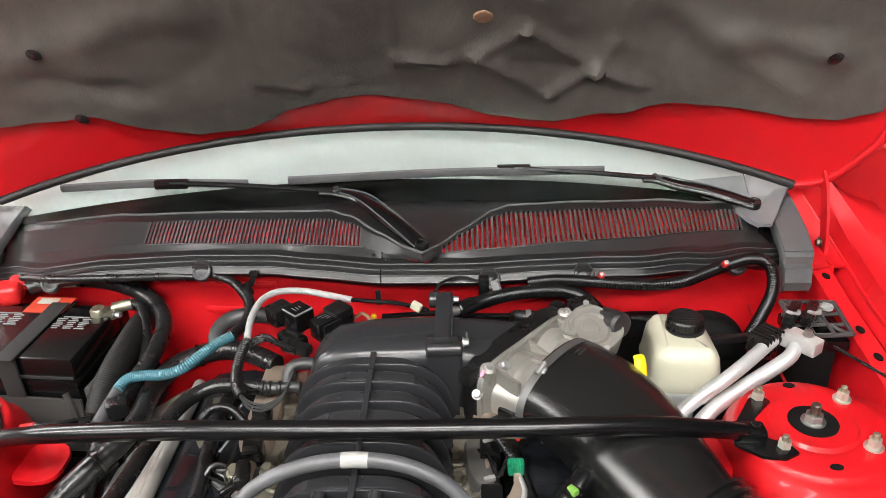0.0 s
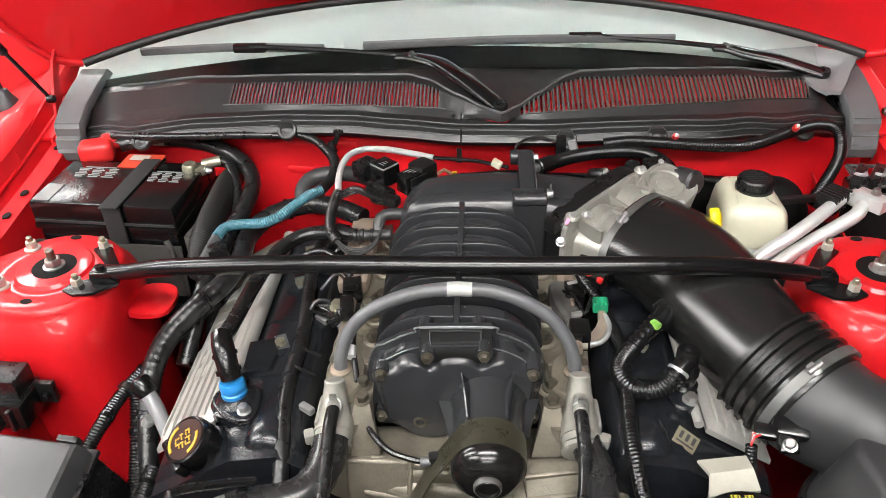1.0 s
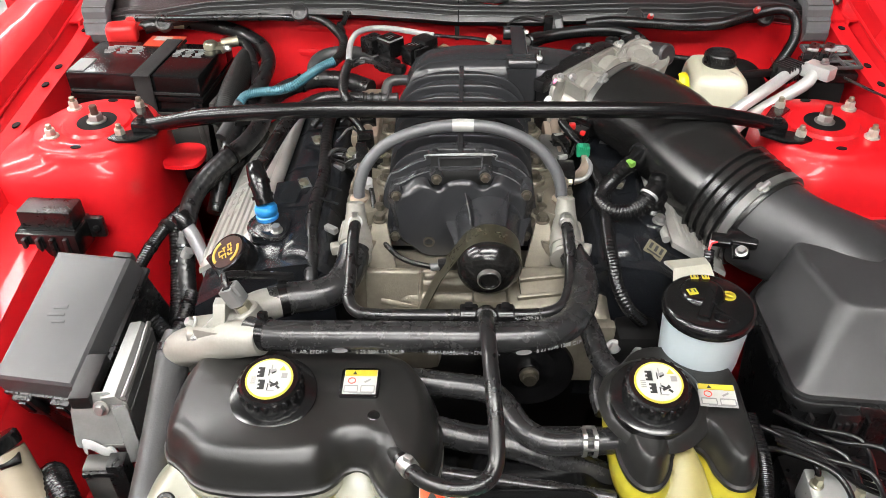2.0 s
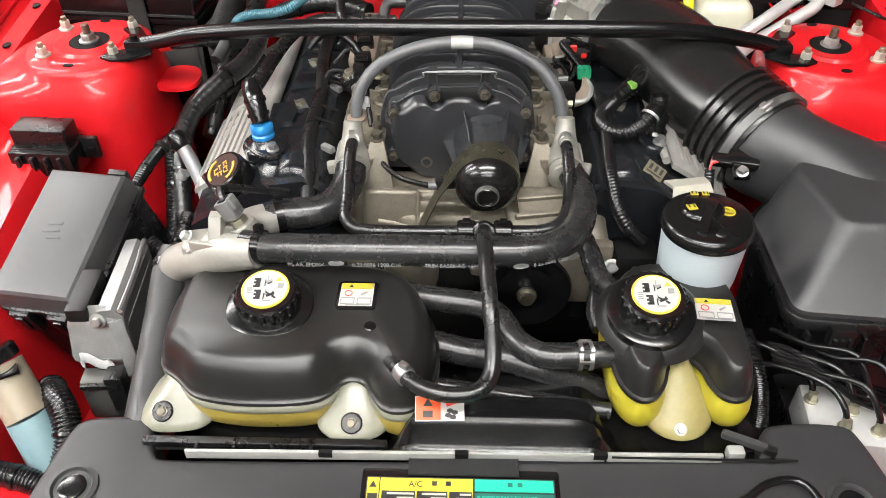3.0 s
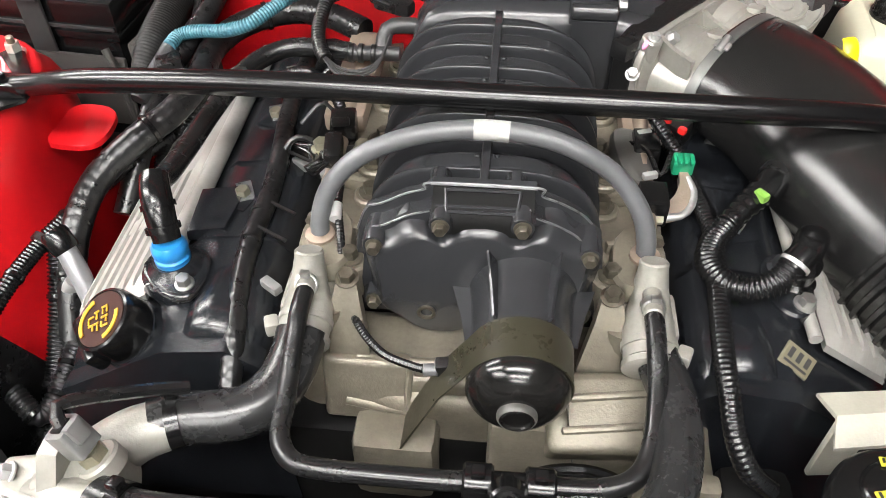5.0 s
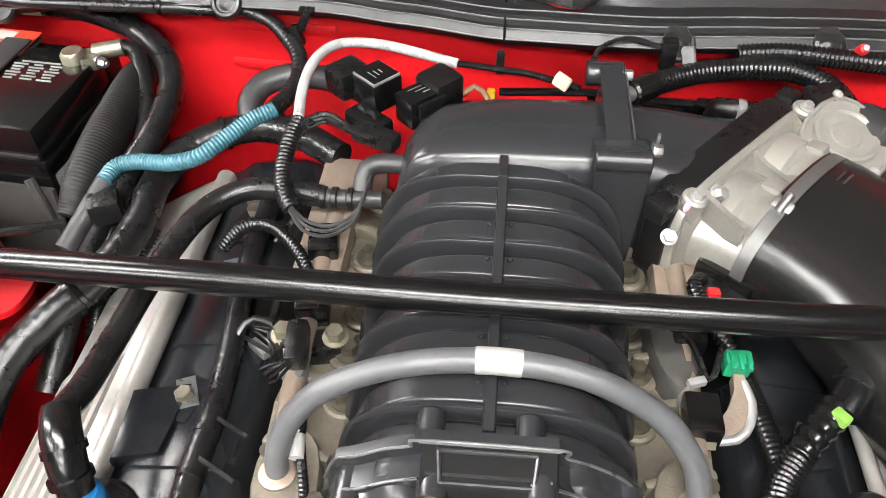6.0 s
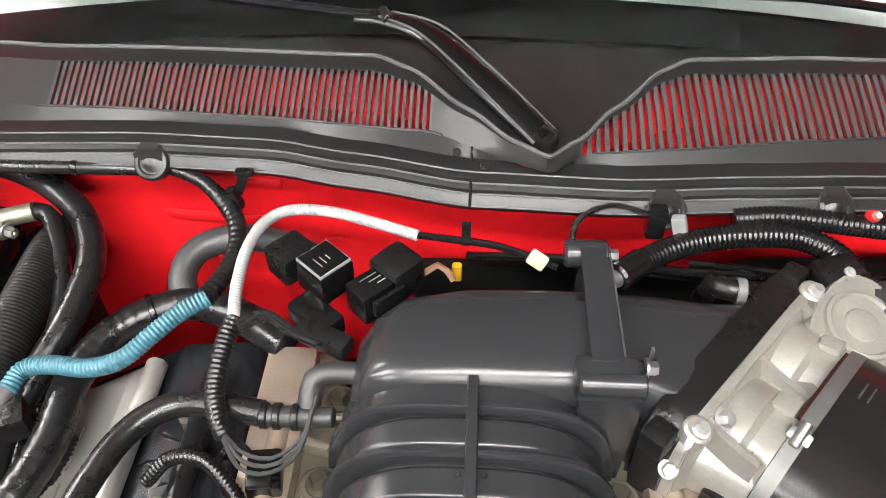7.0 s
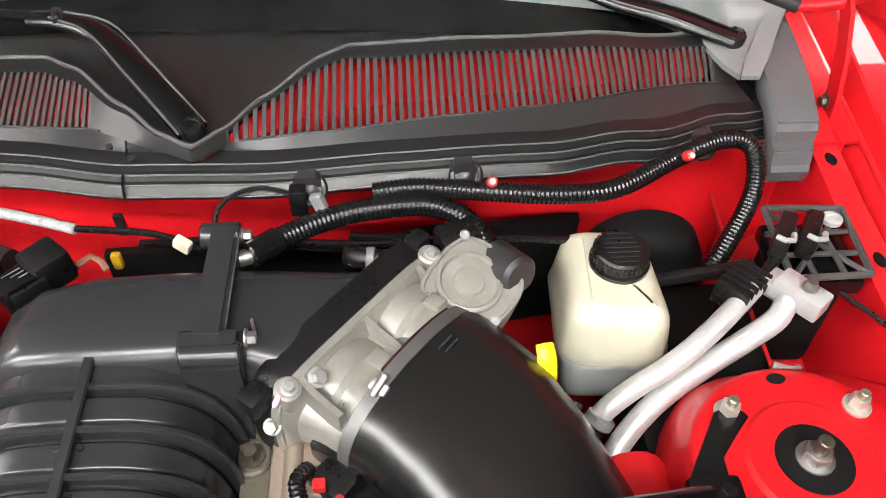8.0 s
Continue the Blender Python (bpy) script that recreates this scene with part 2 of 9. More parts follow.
def put(bm, tmp, m=None):
    """Copies the faces of tmp into bm, moved by m."""
    m = m or Matrix()
    made = {v: bm.verts.new(m @ v.co) for v in tmp.verts}
    for f in tmp.faces:
        try:
            bm.faces.new([made[v] for v in f.verts])
        except ValueError:
            pass
    tmp.free()
    return bm


def aim(at, way, up=(0, 0, 1)):
    """A matrix that carries z to the given way and the origin to at."""
    z = Vector(way).normalized()
    u = Vector(up)
    if abs(z.dot(u.normalized())) > 0.98:
        u = Vector((0, 1, 0))
    x = u.cross(z).normalized()
    y = z.cross(x)
    m = Matrix((x, y, z)).transposed().to_4x4()
    m.translation = Vector(at)
    return m


def box(c, s, bev=0.003, rz=0, rx=0, ry=0, bm=None, seg=2, taper=1.0):
    t = bmesh.new()
    bmesh.ops.create_cube(t, size=1.0)
    for v in t.verts:
        k = taper if v.co.z > 0 else 1.0
        v.co = Vector((v.co.x * s[0] * k, v.co.y * s[1] * k, v.co.z * s[2]))
    if bev:
        bmesh.ops.bevel(t, geom=t.edges[:], offset=min(bev, min(s) * 0.45), segments=seg, affect="EDGES", profile=0.6)
    return put(bm or bmesh.new(), t, pose(*c, rx, ry, rz))


def lathe(profile, at, way=(0, 0, 1), n=28, bm=None, squash=None):
    """Turns (radius, height) pairs round the way."""
    bm = bm or bmesh.new()
    m = aim(at, way)
    rings = []
    for r, h in profile:
        if r < 1e-5:
            rings.append([bm.verts.new(m @ Vector((0, 0, h)))])
            continue
        ring = []
        for i in range(n):
            a = 2 * math.pi * i / n
            x, y = r * math.cos(a), r * math.sin(a)
            if squash:
                x, y = x * squash[0], y * squash[1]
            ring.append(bm.verts.new(m @ Vector((x, y, h))))
        rings.append(ring)
    for a, b in zip(rings, rings[1:]):
        if len(a) == 1 and len(b) == 1:
            continue
        for i in range(n):
            j = (i + 1) % n
            if len(a) == 1:
                bm.faces.new((a[0], b[i], b[j]))
            elif len(b) == 1:
                bm.faces.new((a[i], a[j], b[0]))
            else:
                bm.faces.new((a[i], a[j], b[j], b[i]))
    for ring, flip in ((rings[0], True), (rings[-1], False)):
        if len(ring) > 1:
            bm.faces.new(ring[::-1] if flip else ring)
    return bm


def rod(a, b, r, n=14, bev=0.0, bm=None):
    a, b = Vector(a), Vector(b)
    h = (b - a).length
    bev = min(bev, r * 0.5, h * 0.4)
    prof = [(r - bev, 0), (r, bev), (r, h - bev), (r - bev, h)] if bev else [(r, 0), (r, h)]
    return lathe(prof, a, b - a, n, bm)


def spline(pts, step):
    """Even samples of a smooth curve through the points."""
    p = [Vector(q) for q in pts]
    if len(p) == 2:
        k = max(2, int((p[1] - p[0]).length / step) + 1)
        return [p[0].lerp(p[1], i / (k - 1)) for i in range(k)]
    p = [p[0] * 2 - p[1]] + p + [p[-1] * 2 - p[-2]]
    fine = []
    for i in range(1, len(p) - 2):
        a, b, c, d = p[i - 1:i + 3]
        for k in range(24):
            t = k / 24
            fine.append(0.5 * (2 * b + (c - a) * t + (2 * a - 5 * b + 4 * c - d) * t * t + (3 * b - a - 3 * c + d) * t ** 3))
    fine.append(p[-2])
    run = [0.0]
    for a, b in zip(fine, fine[1:]):
        run.append(run[-1] + (b - a).length)
    k = max(3, int(run[-1] / step) + 1)
    out, j = [], 0
    for i in range(k):
        d = run[-1] * i / (k - 1)
        while j < len(run) - 2 and run[j + 1] < d:
            j += 1
        out.append(fine[j].lerp(fine[j + 1], (d - run[j]) / max(1e-9, run[j + 1] - run[j])))
    return out


def tube(pts, r, n=12, step=0.008, pitch=0.0, depth=0.12, bm=None, squash=None):
    """A hose through the points; r is a radius or one for each end or point; pitch makes ribs."""
    bm = bm or bmesh.new()
    if pitch:
        step = pitch / 4
    c = spline(pts, step)
    k = len(c)
    side = None
    rings = []
    for i, q in enumerate(c):
        way = (c[min(i + 1, k - 1)] - c[max(i - 1, 0)]).normalized()
        if side is None:
            side = way.orthogonal().normalized() if abs(way.z) > 0.9 else way.cross(Vector((0, 0, 1))).normalized()
        side = (side - way * side.dot(way)).normalized()
        up = way.cross(side)
        f = i / (k - 1)
        if isinstance(r, (list, tuple)):
            g = f * (len(r) - 1)
            a = min(int(g), len(r) - 2)
            rad = r[a] + (r[a + 1] - r[a]) * (g - a)
        else:
            rad = r
        if pitch:
            rad *= 1 + depth * (0.0, 1.0, 1.0, 0.0)[i % 4] - depth * 0.5
        sx, sy = squash or (1, 1)
        rings.append([bm.verts.new(q + side * (rad * sx * math.cos(2 * math.pi * j / n)) + up * (rad * sy * math.sin(2 * math.pi * j / n))) for j in range(n)])
    for a, b in zip(rings, rings[1:]):
        for j in range(n):
            bm.faces.new((a[j], a[(j + 1) % n], b[(j + 1) % n], b[j]))
    bm.faces.new(rings[0][::-1])
    bm.faces.new(rings[-1])
    return bm


def prism(poly, z0, z1, bev=0.0, seg=2, m=None, bm=None):
    """A plate from a flat outline (x, y) between two heights."""
    t = bmesh.new()
    lo = [t.verts.new((x, y, z0)) for x, y in poly]
    hi = [t.verts.new((x, y, z1)) for x, y in poly]
    t.faces.new(lo[::-1])
    top = t.faces.new(hi)
    k = len(poly)
    for i in range(k):
        t.faces.new((lo[i], lo[(i + 1) % k], hi[(i + 1) % k], hi[i]))
    if bev:
        bmesh.ops.bevel(t, geom=list(top.edges), offset=bev, segments=seg, affect="EDGES", profile=0.6)
    return put(bm or bmesh.new(), t, m)


def loft(rings, bm=None, closed=True, caps=True):
    bm = bm or bmesh.new()
    vs = [[bm.verts.new(p) for p in ring] for ring in rings]
    n = len(vs[0])
    for a, b in zip(vs, vs[1:]):
        for j in range(n if closed else n - 1):
            bm.faces.new((a[j], a[(j + 1) % n], b[(j + 1) % n], b[j]))
    if caps and closed:
        bm.faces.new(vs[0][::-1])
        bm.faces.new(vs[-1])
    return bm


def sheet(f, us, vs, down=(0, 0, -0.003), bm=None):
    """A closed panel from f(u, v), with thickness."""
    bm = bm or bmesh.new()
    d = Vector(down)
    top = [[bm.verts.new(f(u, v)) for v in vs] for u in us]
    bot = [[bm.verts.new(q.co + d) for q in row] for row in top]
    a, b = len(us), len(vs)
    for i in range(a - 1):
        for j in range(b - 1):
            bm.faces.new((top[i][j], top[i + 1][j], top[i + 1][j + 1], top[i][j + 1]))
            bm.faces.new((bot[i][j], bot[i][j + 1], bot[i + 1][j + 1], bot[i + 1][j]))
    for i in range(a - 1):
        bm.faces.new((top[i][0], bot[i][0], bot[i + 1][0], top[i + 1][0]))
        bm.faces.new((top[i][-1], top[i + 1][-1], bot[i + 1][-1], bot[i][-1]))
    for j in range(b - 1):
        bm.faces.new((top[0][j], top[0][j + 1], bot[0][j + 1], bot[0][j]))
        bm.faces.new((top[-1][j], bot[-1][j], bot[-1][j + 1], top[-1][j + 1]))
    return bm


def lerp_table(x, table):
    """Straight-line reading of a table of (x, value)."""
    if x <= table[0][0]:
        return table[0][1]
    for (a, p), (b, q) in zip(table, table[1:]):
        if x <= b:
            t = (x - a) / (b - a)
            t = t * t * (3 - 2 * t) * 0.5 + t * 0.5
            return p + (q - p) * t
    return table[-1][1]


def steps(a, b, n):
    return [a + (b - a) * i / (n - 1) for i in range(n)]


def rounded(poly, r, k=5):
    """The outline with its corners rounded."""
    out = []
    for i in range(len(poly)):
        a, b, c = Vector(poly[i - 1]), Vector(poly[i]), Vector(poly[(i + 1) % len(poly)])
        d = min(r, (a - b).length * 0.45, (c - b).length * 0.45)
        p, q = b + (a - b).normalized() * d, b + (c - b).normalized() * d
        for j in range(k + 1):
            t = j / k
            v = p * (1 - t) ** 2 + b * (2 * t * (1 - t)) + q * t * t
            out.append((v.x, v.y))
    return out


def hexbolt(at, way, r=0.008, h=0.007, washer=1.35, stud=0.0, bm=None):
    bm = bm or bmesh.new()
    if washer:
        lathe([(r * washer, 0), (r * washer, h * 0.22), (r * 1.05, h * 0.3)], at, way, 18, bm)
    a = Vector(at) + Vector(way).normalized() * h * 0.25
    lathe([(r, 0), (r, h * 0.8), (r * 0.86, h)], a, way, 6, bm)
    if stud:
        lathe([(r * 0.5, 0), (r * 0.5, stud), (r * 0.35, stud + 0.002)], a, way, 12, bm)
    return bm


def chaikin(p, k=2):
    for _ in range(k):
        q = []
        for i in range(len(p)):
            a, b = Vector(p[i]), Vector(p[(i + 1) % len(p)])
            q += [a.lerp(b, 0.25), a.lerp(b, 0.75)]
        p = q
    return [tuple(v) for v in p]


def inset(p, d):
    out = []
    k = len(p)
    area = sum(p[i][0] * p[(i + 1) % k][1] - p[(i + 1) % k][0] * p[i][1] for i in range(k))
    s = 1 if area > 0 else -1
    for i in range(k):
        a, b, c = Vector(p[i - 1]), Vector(p[i]), Vector(p[(i + 1) % k])
        e, f = (b - a), (c - b)
        t = (e.normalized() + f.normalized())
        if t.length < 1e-6:
            t = f
        t.normalize()
        out.append((b.x - s * t.y * d, b.y + s * t.x * d))
    return out


def dome(outline, levels, m=None, bm=None):
    """Rings of an outline drawn in by (inset, height)."""
    m = m or Matrix()
    return loft([[m @ Vector((x, y, h)) for x, y in inset(outline, d)] for d, h in levels], bm)

# ---- the hall ----
single("floor", box((0, 0, -0.05), (18, 18, 0.1), 0), CONCRETE, "grey polished concrete showroom floor", "floor", "structure")
for nm, c, s in (("wall_north", (0, 9.1, 2.0), (18, 0.2, 4.0)), ("wall_south", (0, -9.1, 2.0), (18, 0.2, 4.0)),
                 ("wall_west", (-9.1, 0, 2.0), (0.2, 18.4, 4.0)), ("wall_east", (9.1, 0, 2.0), (0.2, 18.4, 4.0))):
    single(nm, box(c, s, 0), WALL_PAINT, "plain grey painted showroom wall", "wall", "structure")
single("ceiling", box((0, 0, 4.05), (18.4, 18.4, 0.1), 0), CEILING_PAINT, "plain dark grey showroom ceiling", "ceiling", "structure")


def ceiling_light():
    t = thing("ceiling_light", "long white ceiling light panel, lit", "ceiling light", (0, 0, 3.94), "rows of ceiling lights")
    fr = bmesh.new()
    for c, s in (((0, 0.32, 3.97), (3.1, 0.04, 0.06)), ((0, -0.32, 3.97), (3.1, 0.04, 0.06)),
                 ((1.53, 0, 3.97), (0.04, 0.6, 0.06)), ((-1.53, 0, 3.97), (0.04, 0.6, 0.06))):
        box(c, s, 0.004, bm=fr)
    part("frame", fr, WHITE_PAPER, t)
    part("diffuser", box((0, 0, 3.97), (3.0, 0.60, 0.02), 0), LAMP_GLOW, t)
    return t


lamp = ceiling_light()
lamp.location = (0, -1.9, 3.94)
# more panels out of view, added to brighten firewall, cowl and left side
for x, y in ((0, -4.0), (0, -6.4), (-3.8, -3.6), (-3.8, -1.2), (-3.8, 1.6), (0, 2.2), (-6.6, -1.0), (-6.6, 2.0), (-3.8, 4.6)):
    copy_thing(lamp, pose(x, y, 3.94))

# ---- the car's shell ----
car = thing("car_body", "bright red painted car front with its hood open", "car", (0, 0, 0.0))


def side_drop(y):
    return -0.15 * max(0, (0.25 - y)) ** 1.2 if y < 0.25 else 0.17 * min(0.35, y - 0.25)


def fender(sgn):
    sec = [(-0.722, 0.855), (-0.728, 0.893), (-0.742, 0.905), (-0.752, 0.935), (-0.775, 0.950), (-0.815, 0.953), (-0.86, 0.938), (-0.895, 0.89), (-0.915, 0.80), (-0.92, 0.55), (-0.915, 0.30)]

    def f(u, v):
        x, z = sec[int(v)]
        pull = 0.10 * max(0, -0.35 - u)
        k = 0.8 if v < 2 else (1.0 if v < 5 or u < 0.25 else 0.3)
        return Vector((-sgn * (x + pull) * -1, u, z + side_drop(u) * k))
    bm = sheet(f, steps(-1.0, 1.3, 32), range(len(sec)), (0, 0, -0.004))
    ob = part("fender", bm, RED, car)
    for y, q in ((0.316, 1.9), (0.23, 1.2), (0.08, 1.6), (-0.12, 1.2)):
        part("lip_hole", lathe([(0.0, 0.0), (0.0075, 0.0), (0.0075, 0.002), (0.0, 0.002)], (sgn * 0.7275, y, 0.880 + side_drop(y) * 0.8), (-sgn, 0, 0.35), 18, squash=(q, 1)), DARK, ob)
    part("lip_fold", tube([(sgn * 0.742, y, 0.908 + side_drop(y)) for y in steps(-0.55, 0.62, 14)], 0.0035, 8), RED, ob)
    return ob


def rail(sgn):
    """Inner rail with its welded flange beside the fender."""
    sec = [(0.575, 0.80), (0.60, 0.848), (0.65, 0.846), (0.676, 0.858), (0.690, 0.900), (0.716, 0.906), (0.722, 0.88)]

    def f(u, v):
        x, z = sec[int(v)]
        dz = side_drop(u) * 0.9 - 0.05 * max(0, -u - 0.25)
        if v < 4:
            dz -= 0.10 * min(1.0, max(0.0, (u - 0.07) / 0.06))
        return Vector((sgn * x, u, z + dz))
    ob = part("inner_rail", sheet(f, steps(-0.95, 0.5, 26), range(len(sec)), (0, 0, -0.004)), RED, car)
    for y in (-0.16, 0.02, 0.14, 0.20, 0.33):
        hole = lathe([(0.0, 0.0), (0.0055, 0.0), (0.0055, 0.0015), (0.0, 0.0015)], (sgn * 0.704, y, 0.9035 + side_drop(y) * 0.9), (0, 0, 1), 16, squash=(1, 1.7))
        part("slot", hole, DARK, ob)
    return ob


def apron(sgn):
    """Inner wheel-house wall down to the frame rail."""
    def f(u, v):
        t = v / 9
        x = 0.60 - 0.05 * t + 0.03 * math.sin(u * 5)
        return Vector((sgn * (x if v > 0 else 0.60), u, 0.83 - 0.5 * t + side_drop(u) * 0.9))
    part("inner_wing", sheet(f, steps(-0.95, 0.42, 24), range(10), (sgn * 0.004, 0, 0)), RED_DULL, car)


def tower(sgn):
    """Suspension tower with a round top plate."""
    cx = 0.56 * sgn
    prof = [(0.024, 0.886), (0.029, 0.893), (0.060, 0.897), (0.088, 0.896), (0.093, 0.893), (0.095, 0.886), (0.098, 0.878), (0.104, 0.868), (0.109, 0.850), (0.112, 0.82), (0.115, 0.77), (0.118, 0.70), (0.122, 0.60), (0.13, 0.35)]
    bm = bmesh.new()
    rings = []
    n = 48
    for r, z in prof:
        ring = []
        for i in range(n):
            a = 2 * math.pi * i / n
            c, s = math.cos(a), math.sin(a)
            k = min(1.0, max(0.0, (r - 0.094) / 0.016))
            q = 1 + 0.16 * k * abs(math.sin(2 * a)) ** 1.5
            px, py = cx + r * c * q * (1 - 0.17 * k * (c * sgn < 0)), -0.005 + r * s * q
            if c * sgn > 0:
                px += sgn * 0.075 * k * abs(c)
            ring.append(Vector((px, py, z)))
        rings.append(ring)
    loft(rings, bm, True, False)
    t = part("strut_tower", bm, RED, car, "glossy red strut tower with a bolted top plate", 60)
    # raised pressing on the top plate, and a black disc for the bore's shade
    ring = lathe([(0.0285, 0.0), (0.0300, 0.004), (0.050, 0.005), (0.055, 0.0)], (cx, 0, 0.895), n=40)
    part("top_ring", ring, RED, t)
    part("strut_bore", lathe([(0.0, 0.0), (0.0295, 0.0), (0.030, 0.002), (0.0, 0.002)], (cx, 0, 0.8975), n=32), DARK, t, "black disc painted for the bore's shade")
    ctr = hexbolt((cx, 0, 0.899), (0, 0, 1), 0.0115, 0.010, 1.3, 0.012)
    part("centre_nut", ctr, STEEL, t)
    part("strut_rod", rod((cx, 0, 0.905), (cx, 0, 0.926), 0.006, bev=0.001), BRONZE, t)
    for ang in (40, 140, 222, 320):
        a = radians(ang)
        p = (cx + 0.070 * math.cos(a), 0.070 * math.sin(a), 0.897)
        b = part("stud_nut", hexbolt(p, (0, 0, 1), 0.0082, 0.011, 1.4), NUT_ZINC, t)
        part("stud", rod((p[0], p[1], 0.905), (p[0], p[1], 0.918), 0.0042, bev=0.001), BRASS, b)
    for ang, rr in ((268, 0.078), (92, 0.075)):
        a = radians(ang)
        part("plate_hole", lathe([(0, 0), (0.005, 0), (0.005, 0.001), (0, 0.001)], (cx + rr * math.cos(a), rr * math.sin(a), 0.8968), squash=(1.6, 1), n=16), DARK, t)
    return t


for sgn in (-1, 1):
    fender(sgn)
    rail(sgn)
    apron(sgn)
    tower(sgn)

# pressed tabs on the inboard side of the towers
for sgn in (-1, 1):
    tab = prism(chaikin([(0.404, 0.004), (0.412, -0.024), (0.450, -0.026), (0.470, -0.020), (0.470, 0.05), (0.430, 0.050), (0.410, 0.040)], 2), 0.826, 0.833, 0.002)
    bmesh.ops.scale(tab, verts=tab.verts[:], vec=(sgn, 1, 1))
    part("bracket_tab", tab, RED, car)


def firewall_y(x):
    return 0.318 + 0.05 * (x / 0.6) ** 2 + (0.012 if x < -0.1 else 0)


def fw(u, v):
    z = 0.950 - 0.050 * (abs(u) / 0.66) ** 3 - 0.60 * v / 14
    bulge = 0.0
    if 0.90 < z < 0.925:
        bulge = 0.006
    if z < 0.86:
        bulge = 0.012 + 0.02 * min(1, (0.86 - z) / 0.2)
    return Vector((u, firewall_y(u) - bulge, z))


part("firewall", sheet(fw, steps(-0.72, 0.72, 40), range(15), (0, 0.006, 0)), RED, car)
# pressed beads on the firewall
for x0, x1, z in ((-0.30, -0.18, 0.917), (-0.36, -0.19, 0.868), (-0.15, -0.06, 0.845), (0.10, 0.24, 0.926), (0.36, 0.50, 0.92)):
    bead = tube([(x0, firewall_y(x0) - 0.006, z), ((x0 + x1) / 2, firewall_y((x0 + x1) / 2) - 0.006, z), (x1, firewall_y(x1) - 0.006, z)], 0.007, 10, squash=(0.30, 1))
    part("pressed_bead", bead, RED, car)
# black sheet added low on the firewall, standing in for the dark gap there
part("gap_sheet", sheet(lambda u, v: Vector((u, firewall_y(u) - 0.040 - 0.004 * math.sin(u * 40), 0.866 + 0.006 * math.sin(u * 23) - 0.02 * v)), steps(-0.05, 0.44, 26), range(9), (0, 0.010, 0)), DARK, car, "black sheet for the dark gap low on the firewall")
# plenum below the grilles: black sheets added to paint its shade
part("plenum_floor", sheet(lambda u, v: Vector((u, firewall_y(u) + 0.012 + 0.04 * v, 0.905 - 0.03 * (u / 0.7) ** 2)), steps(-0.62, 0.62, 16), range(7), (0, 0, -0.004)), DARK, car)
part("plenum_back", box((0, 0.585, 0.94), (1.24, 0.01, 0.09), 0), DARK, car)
# hinge wells between the cowl's ends and the fenders, with the hinge arms
for sgn in (-1, 1):
    well = part("hinge_well", sheet(lambda u, v: Vector((sgn * (0.722 + 0.028 * v / 4), u, 0.86 + (0.075 + 0.28 * max(0.0, u - 0.30)) * v / 4)), steps(0.28, 0.80, 14), range(5), (sgn * 0.004, 0, 0)), RED, car)
    part("scuttle_ledge", box((sgn * 0.715, 0.475, 0.945), (0.060, 0.260, 0.006), 0.002, rx=10), RED, well)
    part("scuttle_corner", box((sgn * 0.760, 0.610, 0.990), (0.120, 0.012, 0.150), 0.004), RED, well)
    arm = loft([[Vector((sgn * (0.716 + k), y - 0.012, z)), Vector((sgn * (0.716 + k), y + 0.012, z)), Vector((sgn * (0.721 + k), y + 0.012, z)), Vector((sgn * (0.721 + k), y - 0.012, z))] for k, y, z in ((0, 0.385, 0.915), (0, 0.392, 0.955), (0.002, 0.410, 0.995), (0.006, 0.438, 1.030), (0.006, 0.462, 1.052))])
    part("hinge_arm", arm, RED, well)
    part("hinge_base", box((sgn * 0.717, 0.385, 0.905), (0.006, 0.090, 0.050), 0.003), RED, well)
    part("pivot_bolt", hexbolt((sgn * 0.713, 0.392, 0.945), (-sgn, 0, 0), 0.006, 0.005, 1.4), BRONZE, well)
    part("scuttle_side", box((sgn * 0.865, 0.86, 0.955), (0.20, 0.66, 0.20), 0.02), RED, car, "red body side below the windshield pillar")
# black pan added for the shade under the engine, and front crossmember
for sgn in (-1, 1):
    part("front_tyre", lathe([(0.14, -0.10), (0.20, -0.11), (0.30, -0.105), (0.325, -0.08), (0.33, 0.0), (0.325, 0.08), (0.30, 0.105), (0.20, 0.11), (0.14, 0.10)], (sgn * 0.775, -0.02, 0.33), (1, 0, 0), 40), RUBBER, car, "black road tyre")
part("shade_pan", box((0, -0.25, 0.18), (1.35, 1.5, 0.02), 0), DARK, car)
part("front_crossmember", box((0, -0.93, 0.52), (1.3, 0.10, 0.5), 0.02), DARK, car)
for sgn in (-1, 1):
    part("frame_rail", box((sgn * 0.50, -0.35, 0.42), (0.09, 1.2, 0.14), 0.015), RED_DULL, car)


# ---- hood ----
hood = thing("hood", "open red hood with dark felt lining underneath", "hood", (0, 0.55, 1.06))
HOOD_TILT = radians(60)
hd = Vector((0, -math.cos(HOOD_TILT), math.sin(HOOD_TILT)))
hn = Vector((0, -math.sin(HOOD_TILT), -math.cos(HOOD_TILT)))


def hood_rear(x):
    k = (x / 0.70) ** 2
    return Vector((x, 0.615 - 0.15 * k, 1.090 - 0.055 * k - 0.02 * k * k))


def hood_pt(x, d, off=0.0):
    e = hood_rear(x)
    base = Vector((x, 0.615, 1.090)).lerp(e, max(0.0, 1 - d / 0.5))
    if d >= 0.5:
        base = Vector((x, 0.615 - 0.0, 1.090 - 0.03 * (x / 0.7) ** 2))
    return base + hd * d + hn * off


def hood_half(d):
    """Half width of the hood: narrow at the hinge corners, then full."""
    return 0.700 + 0.100 * min(1.0, d / 0.13) ** 0.6


